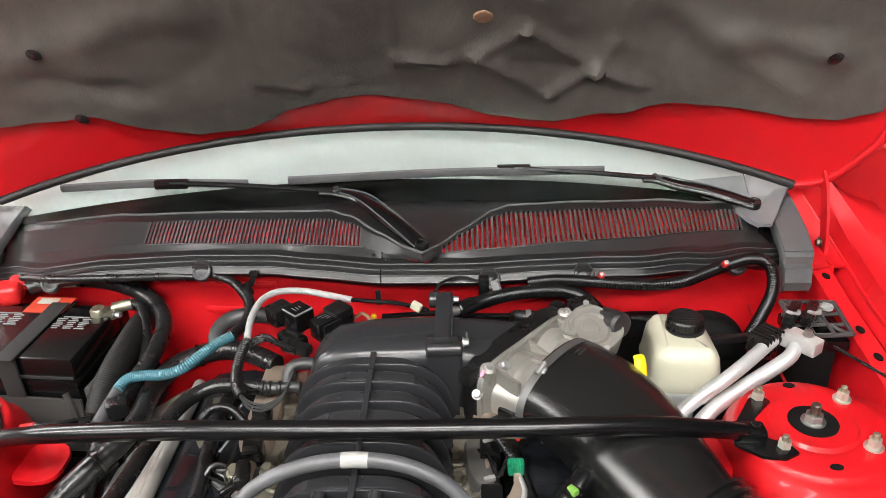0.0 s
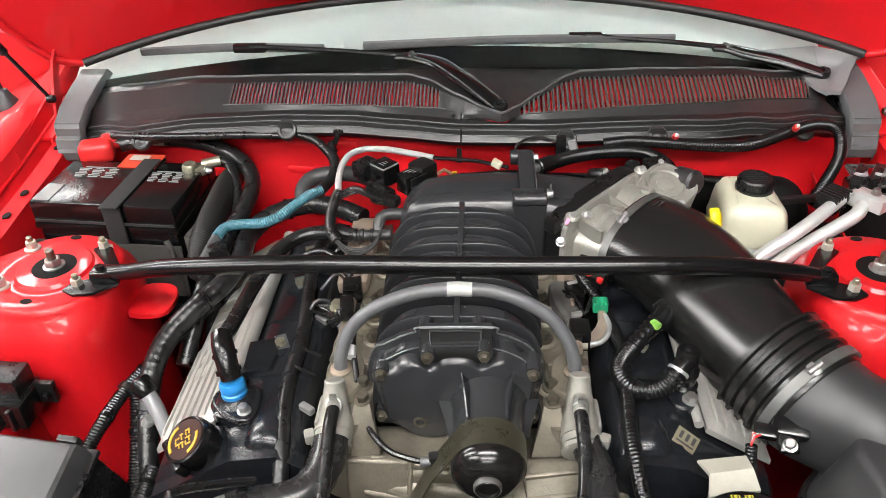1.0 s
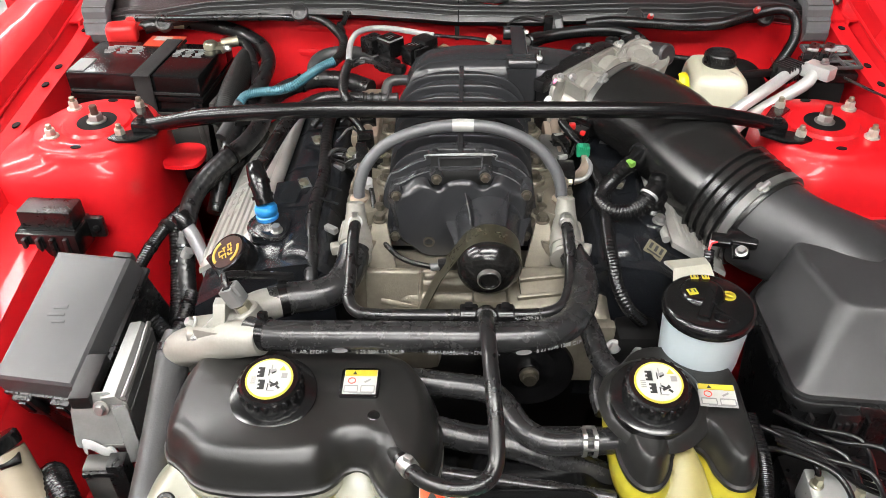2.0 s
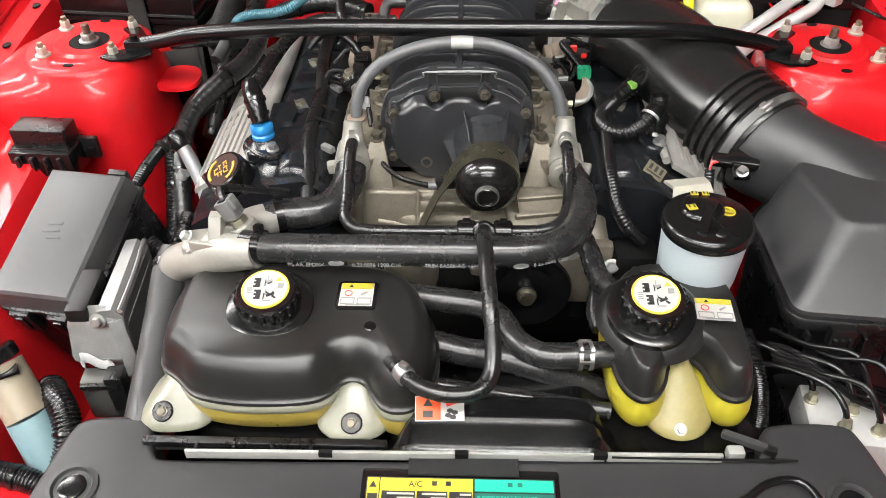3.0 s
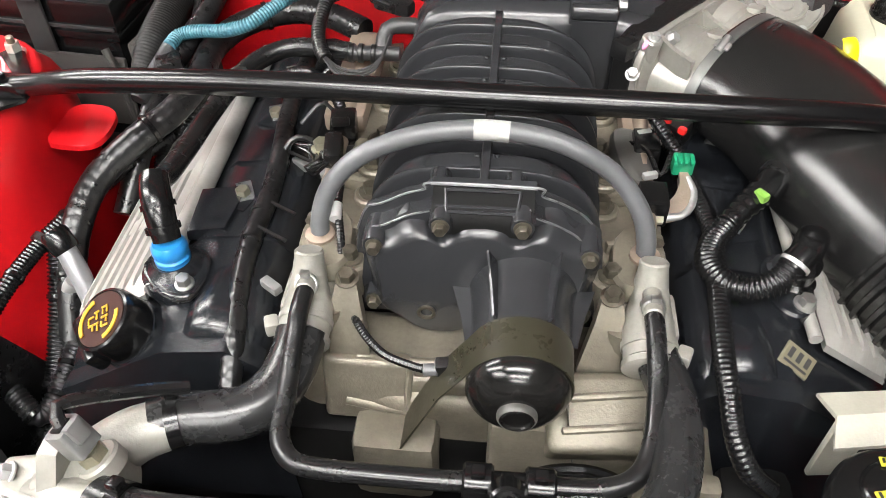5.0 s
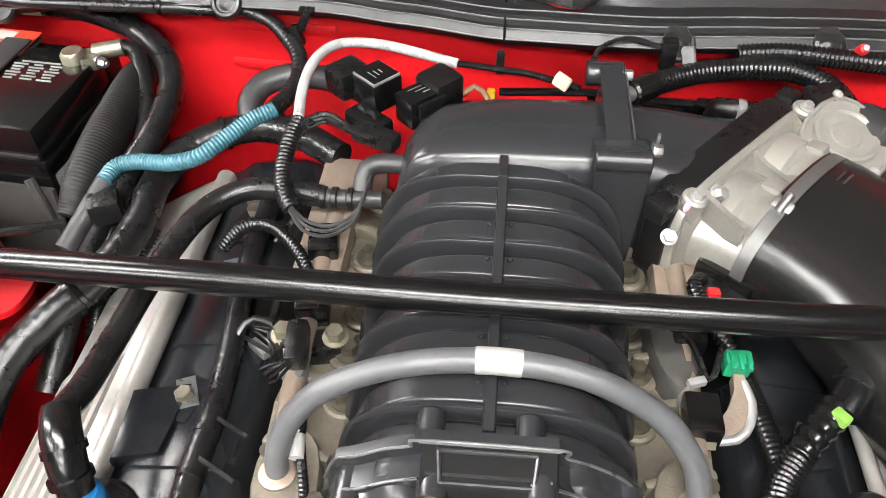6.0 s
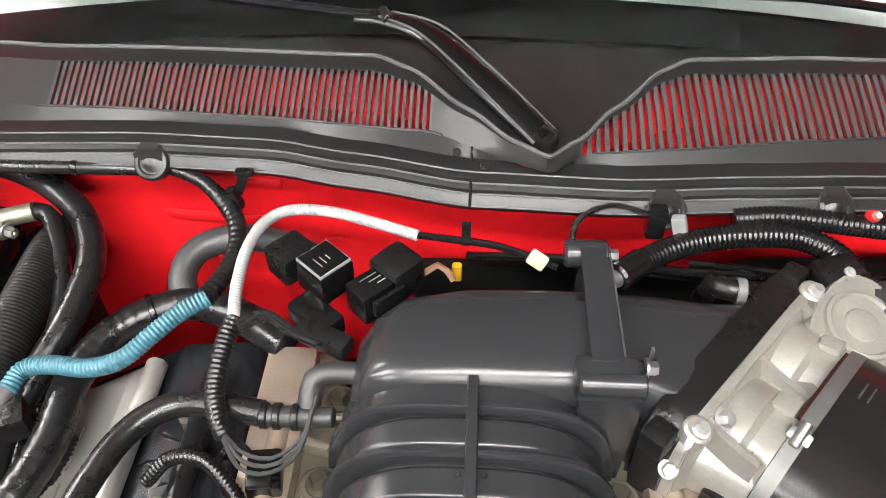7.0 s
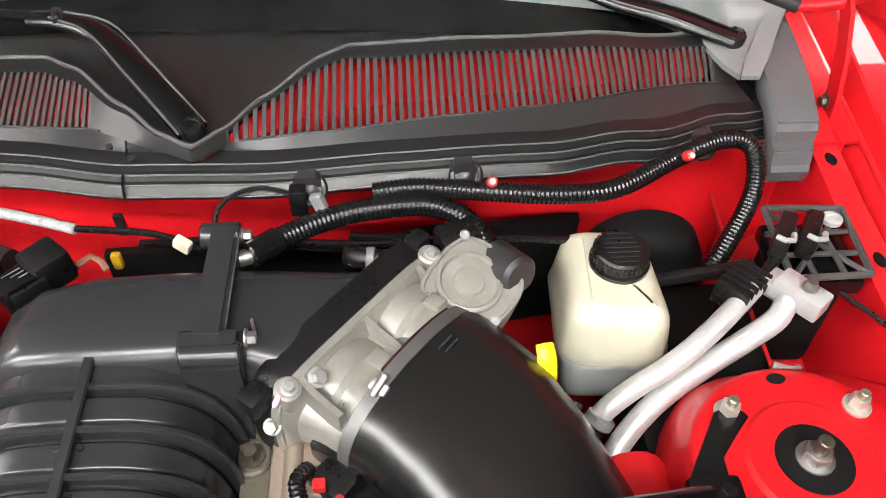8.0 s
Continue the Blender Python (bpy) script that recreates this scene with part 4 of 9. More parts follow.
def valve_cover(sgn):
    sec = [(0.165, 0.76), (0.172, 0.828), (0.185, 0.845), (0.200, 0.849), (0.255, 0.842), (0.268, 0.832), (0.280, 0.826), (0.362, 0.775), (0.372, 0.755), (0.370, 0.66)]

    def f(u, v):
        x, z = sec[v]
        dz = -0.016 * max(0, (-0.225 - u) / 0.04) ** 2
        return Vector((sgn * x + 0.008, u, z + dz))
    c = part("valve_cover", sheet(f, steps(-0.265, 0.19, 20), range(len(sec)), (0, 0, -0.004)), COVER_SATIN, engine)
    part("cover_end", prism([(sgn * x + 0.008, z) for x, z in ((0.165, 0.60), (0.172, 0.820), (0.200, 0.840), (0.255, 0.832), (0.280, 0.816), (0.362, 0.765), (0.372, 0.60))], 0, 0.02, m=pose(0, -0.262, 0, 90)), COVER_SATIN, c)
    # silver finned coil cover on the outboard slope
    a, b = Vector((sgn * 0.284 + 0.008, 0, 0.831)), Vector((sgn * 0.366 + 0.008, 0, 0.779))

    def coil(u, v):
        p = a.lerp(b, v)
        n = Vector((sgn * 0.53, 0, 0.85))
        edge = min(v, 1 - v, (u + 0.225) / 0.08, (0.17 - u) / 0.08)
        fin = 0.0030 if (v * 7.0) % 1.0 < 0.38 and 0.10 < v < 0.93 and u < -0.06 else 0.0
        fin *= min(1.0, max(0.0, (u + 0.220) / 0.012))
        return p + n * (0.006 + min(0.006, edge * 0.05) + fin) + Vector((0, u, 0))
    y0, y1 = (-0.225, 0.17)
    cc = part("coil_cover", sheet(coil, steps(y0, y1, 40), steps(0, 1, 85), (0, 0, -0.008)), COIL, c, "silver cast coil cover with fins")
    part("edge_rail", tube([Vector((sgn * 0.279 + 0.008, y, 0.838)) for y in (-0.222, -0.10, 0.0, 0.17)], 0.0095 if sgn < 0 else 0.0055, 14), COIL, c)
    # raised lettering on the cover shown as plain bars
    for i in range(9):
        p = a.lerp(b, 0.62) + Vector((sgn * 0.53, 0, 0.85)) * 0.0125 + Vector((0, -0.115 + i * 0.028, 0))
        part("raised_bar", box(p, (0.024, 0.014 if i % 3 else 0.020, 0.003), 0.001, ry=sgn * 32), COIL, cc)
    for y in (-0.10, 0.03, 0.11):
        part("cover_bolt", hexbolt((sgn * 0.232 + 0.008, y, 0.842), (sgn * 0.1, 0, 1), 0.0075, 0.010, 1.6), BRASS, c, "yellow zinc bolt")
        bx = box((sgn * 0.232 + 0.008, y, 0.8435), (0.026, 0.042, 0.008), 0.003, rz=sgn * 18)
        part("bolt_pocket", bx, COVER_SATIN, c)
        part("pocket_plate", box((sgn * 0.232 + 0.008, y + 0.004, 0.8474), (0.015, 0.028, 0.002), 0.0006, rz=sgn * -24), EDGE, c, "small bare metal strip")
    hump = loft([[Vector((sgn * 0.216 + 0.008 + r * math.cos(a), y, 0.826 + dz + r * 0.95 * math.sin(a))) for a in [math.pi * i / 16 for i in range(17)]] for y, r, dz in ((-0.269, 0.020, -0.012), (-0.267, 0.026, -0.008), (-0.261, 0.029, -0.004), (-0.240, 0.030, 0.0), (-0.205, 0.028, -0.002), (-0.185, 0.022, -0.002), (-0.176, 0.014, 0.0))])
    part("front_hump", hump, COVER_SATIN, c)
    for y in (-0.155, -0.045, 0.075):
        part("cover_rib", loft([[Vector((sgn * x + 0.008, y + d, z)) for x, z in ((0.172, 0.828), (0.186, 0.8475), (0.202, 0.8515), (0.254, 0.845), (0.267, 0.834))] + [Vector((sgn * 0.267 + 0.008, y + d, 0.825)), Vector((sgn * 0.172 + 0.008, y + d, 0.815))] for d in (-0.004, -0.003, 0.003, 0.004)]), COVER_SATIN, c)
    return c


vcl, vcr = valve_cover(-1), valve_cover(1)

part("cover_plateau", prism([(-0.266, -0.098), (-0.222, -0.088), (-0.228, -0.150), (-0.262, -0.158)], 0.838, 0.850, 0.004), COVER_SATIN, vcl)
# oil cap on the front of the valve cover
OW = (-0.42, -0.30, 0.86)
oc = part("oil_cap", lathe([(0.020, -0.024), (0.028, -0.020), (0.0298, -0.010), (0.0298, 0.006), (0.028, 0.0115), (0.0258, 0.0125), (0.0248, 0.0115), (0.0, 0.0115)], (-0.296, -0.258, 0.834), OW, 44), PLASTIC_SMOOTH, vcl, "round black oil cap with yellow print")
part("cap_face", lathe([(0.0246, 0.0112), (0.0246, 0.0124), (0.0, 0.0126)], (-0.296, -0.258, 0.834), OW, 40), OXBLOOD, oc, "dark red-brown face")
part("cap_handle", put(bmesh.new(), box((0, -0.024, 0.0), (0.052, 0.012, 0.022), 0.005), aim((-0.296, -0.258, 0.834), OW)), PLASTIC_SMOOTH, oc)
om = aim((-0.296, -0.258, 0.8315), OW) @ pose(0, 0, 0, 0, 0, -20)
ring = bmesh.new()
for a0, a1 in ((15, 95), (195, 300)):
    outer = [(0.0215 * math.cos(radians(a)), 0.0215 * math.sin(radians(a))) for a in range(a0, a1, 6)]
    inner = [(0.0178 * math.cos(radians(a)), 0.0178 * math.sin(radians(a))) for a in range(a0, a1, 6)]
    prism(outer + inner[::-1], 0.0150, 0.0160, m=om, bm=ring)
for x, y, w, h in ((-0.011, 0.008, 0.002, 0.008), (-0.007, 0.011, 0.006, 0.002), (-0.006, 0.006, 0.005, 0.002), (0.000, 0.008, 0.002, 0.009), (0.004, 0.010, 0.005, 0.002), (0.010, 0.008, 0.002, 0.008), (0.007, 0.004, 0.006, 0.002), (-0.009, -0.002, 0.002, 0.006), (-0.004, -0.002, 0.007, 0.002), (0.004, -0.002, 0.002, 0.006), (0.009, -0.001, 0.007, 0.002), (-0.005, -0.009, 0.002, 0.008), (-0.001, -0.012, 0.006, 0.002), (0.004, -0.009, 0.002, 0.008), (0.008, -0.007, 0.005, 0.002)):
    put(ring, box((x * 0.86, y * 0.86, 0.0156), (w * 0.8, h * 0.8, 0.0010), 0), om)
part("oil_cap_print", ring, MILK_YELLOW, oc)
part("filler_neck", lathe([(0.040, -0.060), (0.034, -0.03), (0.030, -0.018)], (-0.296, -0.258, 0.834), OW, 28), COVER_SATIN, vcl)

# breather fitting with a blue collar
bf = dome(chaikin([(-0.285, -0.200), (-0.272, -0.222), (-0.252, -0.238), (-0.232, -0.236), (-0.226, -0.212), (-0.228, -0.184), (-0.250, -0.172), (-0.275, -0.178)], 2), [(0, 0.832), (0, 0.8475), (0.002, 0.8495), (0.005, 0.850)])
part("boss_flange", bf, COVER_SATIN, vcl)
part("boss_gasket", tube([(x, y, 0.8470) for x, y in [(-0.275, -0.178), (-0.284, -0.200), (-0.271, -0.221), (-0.251, -0.237), (-0.233, -0.235), (-0.227, -0.212)]], 0.0022, 8), RUBBER, vcl)
br = part("breather_boss", lathe([(0.030, 0.0), (0.030, 0.012), (0.020, 0.020), (0.017, 0.024)], (-0.257, -0.200, 0.833), (-0.05, 0, 1), 26), COVER_SATIN, vcl)
part("boss_bolt", hexbolt((-0.241, -0.222, 0.850), (0, -0.1, 1), 0.0065, 0.008, 1.3), STEEL, br)
part("blue_collar", lathe([(0.014, 0.0), (0.0155, 0.003), (0.0155, 0.008), (0.0135, 0.010), (0.0155, 0.013), (0.0155, 0.020), (0.013, 0.024)], (-0.257, -0.200, 0.853), (-0.04, 0.05, 1), 22), BLUE_CLIP, br, "bright blue collar")

# ---- supercharger ----
blower = thing("supercharger", "satin black ribbed supercharger housing with a snout pulley", "supercharger", (0.008, 0, 0.80))
BX = 0.008


def arch(y, w, top, base=0.80, n=26, power=2.7, grow=0.0):
    out = []
    for i in range(n + 1):
        a = math.pi * i / n
        c, s = math.cos(a), math.sin(a)
        e = 2 / power
        out.append(Vector((BX + (w + grow) * math.copysign(abs(c) ** e, c), y, base + (top - base + grow) * abs(s) ** e)))
    return out


def body_at(y):
    t = (0.09 - y) / 0.26
    return 0.1075 - 0.004 * t, 0.9465 - 0.014 * t


RIBS = (0.0665, 0.031, -0.005, -0.040, -0.076, -0.111, -0.147)


def bay(y):
    """Depth of the drum below the ribs: a rounded panel in each bay, grooves beside the ribs."""
    d = min(abs(y - r) for r in RIBS)
    k = min(1.0, max(0.0, (d - 0.0045) / 0.005))
    first = 0.002 if 0.031 < y < 0.0665 else 0.0
    return -0.0105 + 0.0062 * math.sin(k * math.pi / 2) + first


rings = []
for y in steps(0.095, -0.168, 132):
    w, top = body_at(y)
    rings.append(arch(y, w, top, grow=bay(y) if y < 0.0665 else -0.002, power=3.15, n=44))
case = part("housing", loft(rings), SATIN, blower, sharp=50)
for y in RIBS:
    w, top = body_at(y)
    rb = loft([arch(y + d, w, top, grow=g, power=3.6, n=44) for d, g in ((0.0030, -0.014), (0.0026, -0.002), (0.0022, 0.0010), (0.0014, 0.0020), (-0.0014, 0.0020), (-0.0022, 0.0010), (-0.0026, -0.002), (-0.0030, -0.014))], caps=False)
    part("rib", rb, SATIN, case)
sp = []
for y in (0.098, 0.090, 0.05, -0.05, -0.164):
    z = body_at(min(y, 0.09))[1]
    k = 0.0 if y < 0.095 else -0.004
    sp.append([Vector((BX + x, y, z + dz + k)) for x, dz in ((-0.0046, -0.015), (-0.0044, 0.0015), (-0.0032, 0.0032), (0.0032, 0.0032), (0.0044, 0.0015), (0.0046, -0.015))])
part("spine", loft(sp), SATIN, case, sharp=30)
for sx in (-1, 1):
    for a, b in zip(RIBS, RIBS[1:]):
        w, top = body_at((a + b) / 2)
        part("panel_stud", lathe([(0.0024, 0.0), (0.0024, 0.003), (0.0016, 0.004), (0.0, 0.0042)], (BX + sx * 0.0085, a - 0.013, top - 0.0068), (0, 0, 1), 10), SATIN, case)

# rear plenum that turns towards the throttle body
prof = []
for x, w0, w1, top, base in ((-0.085, 0.085, 0.135, 0.90, 0.82), (-0.080, 0.082, 0.145, 0.925, 0.80), (-0.066, 0.080, 0.158, 0.944, 0.80), (-0.045, 0.078, 0.172, 0.953, 0.80), (0.0, 0.078, 0.182, 0.956, 0.80), (0.06, 0.078, 0.184, 0.957, 0.80), (0.11, 0.082, 0.184, 0.956, 0.81), (0.15, 0.070, 0.186, 0.951, 0.82), (0.19, 0.085, 0.186, 0.944, 0.83), (0.235, 0.130, 0.186, 0.938, 0.84), (0.255, 0.155, 0.186, 0.934, 0.85)):
    cy, hy, cz, hz = (w0 + w1) / 2, (w1 - w0) / 2, (top + base) / 2, (top - base) / 2
    ring = []
    for i in range(32):
        a = 2 * math.pi * i / 32
        c, s = math.cos(a), math.sin(a)
        e = 2 / 4.5
        ring.append(Vector((x, cy + hy * math.copysign(abs(c) ** e, c), cz + hz * math.copysign(abs(s) ** e, s))))
    prof.append(ring)
for x in (-0.028, 0.034):
    part("bolt_barrel", rod((x, -0.150, 0.930), (x, -0.173, 0.929), 0.0095, 18, 0.002), SATIN, case)
part("rear_plenum", loft(prof), SATIN, blower, sharp=50)
# clamped flange with ears
fl = loft([[Vector((x, y, z)) for y, z in ((0.076, 0.84), (0.074, 0.935), (0.082, 0.960), (0.096, 0.966), (0.196, 0.966), (0.206, 0.957), (0.206, 0.84))] for x in (0.0905, 0.0915, 0.1115, 0.1125)])
loft([[Vector((x, y, z)) for y, z in ((0.092, 0.9695), (0.203, 0.9695), (0.203, 0.962), (0.092, 0.962))] for x in (0.0890, 0.0895, 0.1085, 0.109)], fl)
box((0.100, 0.088, 0.9555), (0.044, 0.020, 0.024), 0.003, bm=fl)
rod((0.080, 0.080, 0.9585), (0.126, 0.080, 0.9585), 0.0095, 18, 0.0015, fl)
box((0.106, 0.088, 0.930), (0.034, 0.022, 0.060), 0.004, bm=fl, taper=1.3)
rod((0.078, 0.207, 0.9580), (0.112, 0.207, 0.9580), 0.0115, 20, 0.0015, fl)
loft([[Vector((x0, 0.070, z)), Vector((x1, 0.070, z)), Vector((x1, 0.104, z)), Vector((x0, 0.104, z))] for x0, x1, z in ((0.080, 0.124, 0.952), (0.084, 0.124, 0.915), (0.090, 0.122, 0.880), (0.094, 0.120, 0.840))], fl)
flange = part("flange", fl, SATIN, blower)
for x in (0.0902, 0.1128):
    part("flange_edge", tube([(x, 0.0745, 0.935), (x, 0.082, 0.9605), (x, 0.096, 0.9662), (x, 0.196, 0.9662), (x, 0.206, 0.957)], 0.0007, 6, 0.004), EDGE, flange)
part("flange_bolt", hexbolt((0.127, 0.094, 0.9595), (1, 0, 0), 0.0055, 0.007), STEEL, flange)
part("flange_bolt", hexbolt((0.112, 0.207, 0.9580), (1, 0, 0), 0.0050, 0.007), STEEL, flange)
part("flange_clip", box((0.1325, 0.104, 0.952), (0.0025, 0.004, 0.034), 0.001), STEEL, flange)

# front cover with its scalloped rim and snout
cov = [(-0.104, 0.800), (-0.101, 0.850), (-0.096, 0.890), (-0.087, 0.913), (-0.074, 0.919), (-0.054, 0.931), (-0.038, 0.937), (-0.032, 0.944), (0.050, 0.945), (0.055, 0.937), (0.072, 0.930), (0.092, 0.917), (0.108, 0.893), (0.114, 0.850), (0.116, 0.800)]
part("front_flange", prism(cov, 0.171, 0.180, 0.0015, m=pose(0, 0, 0, 90)), SATIN, blower)
part("flange_edge", tube([(x, -0.1795, z + 0.0002) for x, z in cov[2:13]], 0.0010, 6, 0.002), EDGE, blower, "bright worn flange edge")


mf = pose(0, 0, 0, 90)
# second step of the flange, with a shallow frame and two lugs on its shelf
step2 = inset(cov, 0.009)
part("cover_step", prism(step2, 0.178, 0.197, 0.002, m=mf), SATIN, blower)
part("step_edge", tube([(x, -0.1965, z + 0.0002) for x, z in step2[2:7]], 0.0010, 6, 0.002), EDGE, blower)
part("step_edge", tube([(x, -0.1965, z + 0.0002) for x, z in step2[8:13]], 0.0010, 6, 0.002), EDGE, blower)
shelf = loft([[Vector((x, y, z)) for x, z in ((-0.031, 0.915), (-0.031, zt), (0.049, zt + 0.001), (0.049, 0.915))] for y, zt in ((-0.178, 0.9435), (-0.186, 0.9405), (-0.202, 0.932), (-0.206, 0.926))])
# near-black instead of satin, so the slope reads as a shaded recess
part("shelf_block", shelf, DARK, blower)
for a, b in (((-0.021, -0.184, 0.9425), (0.038, -0.184, 0.9435)), ((0.038, -0.184, 0.9435), (0.036, -0.200, 0.9345)), ((0.036, -0.200, 0.9345), (-0.019, -0.200, 0.9335)), ((-0.019, -0.200, 0.9335), (-0.021, -0.184, 0.9425))):
    part("shelf_frame", tube([a, b], 0.0017, 8, 0.01), SATIN, blower)
part("shelf_edge", tube([(-0.033, -0.1805, 0.9440), (0.008, -0.1805, 0.9448), (0.051, -0.1805, 0.9450)], 0.0010, 6), EDGE, blower)
face = chaikin([(-0.090, 0.866), (-0.092, 0.888), (-0.084, 0.906), (-0.068, 0.908), (-0.056, 0.922), (-0.040, 0.924), (-0.029, 0.914), (-0.018, 0.914), (-0.009, 0.929), (0.027, 0.931), (0.036, 0.917), (0.047, 0.917), (0.058, 0.928), (0.074, 0.925), (0.086, 0.911), (0.102, 0.909), (0.109, 0.890), (0.107, 0.866), (0.104, 0.842), (0.100, 0.818), (0.07, 0.800), (0.0, 0.800), (-0.012, 0.790), (-0.040, 0.788), (-0.058, 0.796), (-0.066, 0.810), (-0.080, 0.815), (-0.090, 0.832), (-0.087, 0.848)], 2)
fc = Vector((0.008, 0.858))
rad = [(Vector(p) - fc).length for p in face]
nf = len(face)
soft_rad = [sum(rad[(i + k) % nf] for k in range(-3, 4)) / 7 for i in range(nf)]


def pillow(k):
    """Ring k of the cover: scalloped at the rim, smooth on the flat face."""
    out = []
    for i in range(nf):
        d = (Vector(face[i]) - fc).normalized()
        inner = soft_rad[i] * 0.86 - 0.003
        r = rad[i] + (inner - rad[i]) * k
        p = fc + d * r
        out.append(Vector((p.x, -(0.1900 + 0.0222 * math.sin(k * math.pi / 2) ** 1.1), p.y)))
    return out


rings = [[Vector((x, -0.176, z)) for x, z in face]] + [pillow(k) for k in (0.0, 0.06, 0.14, 0.25, 0.38, 0.52, 0.68, 0.84, 1.0)]
part("front_cover", loft(rings), SATIN, blower, sharp=60)
for x, z in ((-0.023, 0.925), (0.041, 0.928), (-0.077, 0.899), (0.096, 0.901), (-0.081, 0.833), (0.098, 0.834)):
    b = lathe([(0.0105, 0), (0.0102, 0.024), (0.0092, 0.0285)], (x, -0.180, z), (0, -1, 0), 18)
    boss = part("bolt_boss", b, SATIN, blower)
    part("cover_bolt", hexbolt((x, -0.2085, z), (0, -1, 0), 0.0056, 0.006, 1.3), BRONZE, boss, "brownish hex bolt")
part("drain_plug", lathe([(0.008, 0), (0.008, 0.004), (0.0055, 0.004), (0.0055, 0.001), (0.0, 0.001)], (-0.035, -0.2105, 0.826), (0, -1, 0), 20), BRONZE, blower)
SN = Vector((0.046, 0, 0.856))
sn = lathe([(0.0480, 0.0), (0.0450, 0.008), (0.0425, 0.020), (0.0405, 0.045), (0.0390, 0.075)], SN + Vector((0, -0.204, 0)), (0, -1, 0.0), 40)
snout = part("snout", sn, SATIN, blower)
for ang in (8, 62, 122, 176):
    a = radians(ang)
    d = Vector((math.cos(a), 0, math.sin(a)))
    q = d.cross(Vector((0, 1, 0))) * 0.0016
    fin = loft([[SN + d * r0 - q + Vector((0, y, 0)), SN + d * r0 + q + Vector((0, y, 0)), SN + d * r1 + q * 0.6 + Vector((0, y, 0)), SN + d * r1 - q * 0.6 + Vector((0, y, 0))] for y, r0, r1 in ((-0.211, 0.038, 0.0590), (-0.224, 0.038, 0.0550), (-0.244, 0.037, 0.0490), (-0.268, 0.036, 0.0440))])
    part("gusset", fin, SATIN, snout)
pu = lathe([(0.034, 0.0), (0.0385, 0.001), (0.0390, 0.004), (0.0385, 0.008), (0.0385, 0.034), (0.0396, 0.0355), (0.0398, 0.0395), (0.0392, 0.0435), (0.0370, 0.0480), (0.0325, 0.0530), (0.0270, 0.0572), (0.0205, 0.0600), (0.0150, 0.0608), (0.0146, 0.0622), (0.0138, 0.0660), (0.0118, 0.0676), (0.0106, 0.0668), (0.0100, 0.0650), (0.0, 0.0648)], SN + Vector((-0.001, -0.268, 0.0)), (0, -1, 0), 48)
pulley = part("pulley", pu, PULLEY, blower, "gloss black belt pulley", 30)
part("hub_nut", lathe([(0.0150, 0.0), (0.0150, 0.004), (0.0136, 0.0062), (0.0118, 0.0062), (0.0112, 0.0040), (0.0, 0.0036)], SN + Vector((-0.001, -0.3285, 0.0)), (0, -1, 0), 32), PLASTIC_PAD, pulley, "dark grey hub nut")
belt_line = [(-0.104, -0.128), (-0.084, -0.079), (-0.060, -0.022)] + [(0.0396 * math.cos(radians(a)), 0.0396 * math.sin(radians(a))) for a in range(156, -31, -12)] + [(0.050, -0.10), (0.052, -0.13)]
belt = loft([[SN + Vector((x * k, -0.2700 - w, z * k)) for w, k in ((0.0, 1.0), (0.0, 1.035), (0.036, 1.035), (0.036, 1.0))] for x, z in belt_line])
part("belt", belt, BELT, pulley, "worn olive-black drive belt", 60)

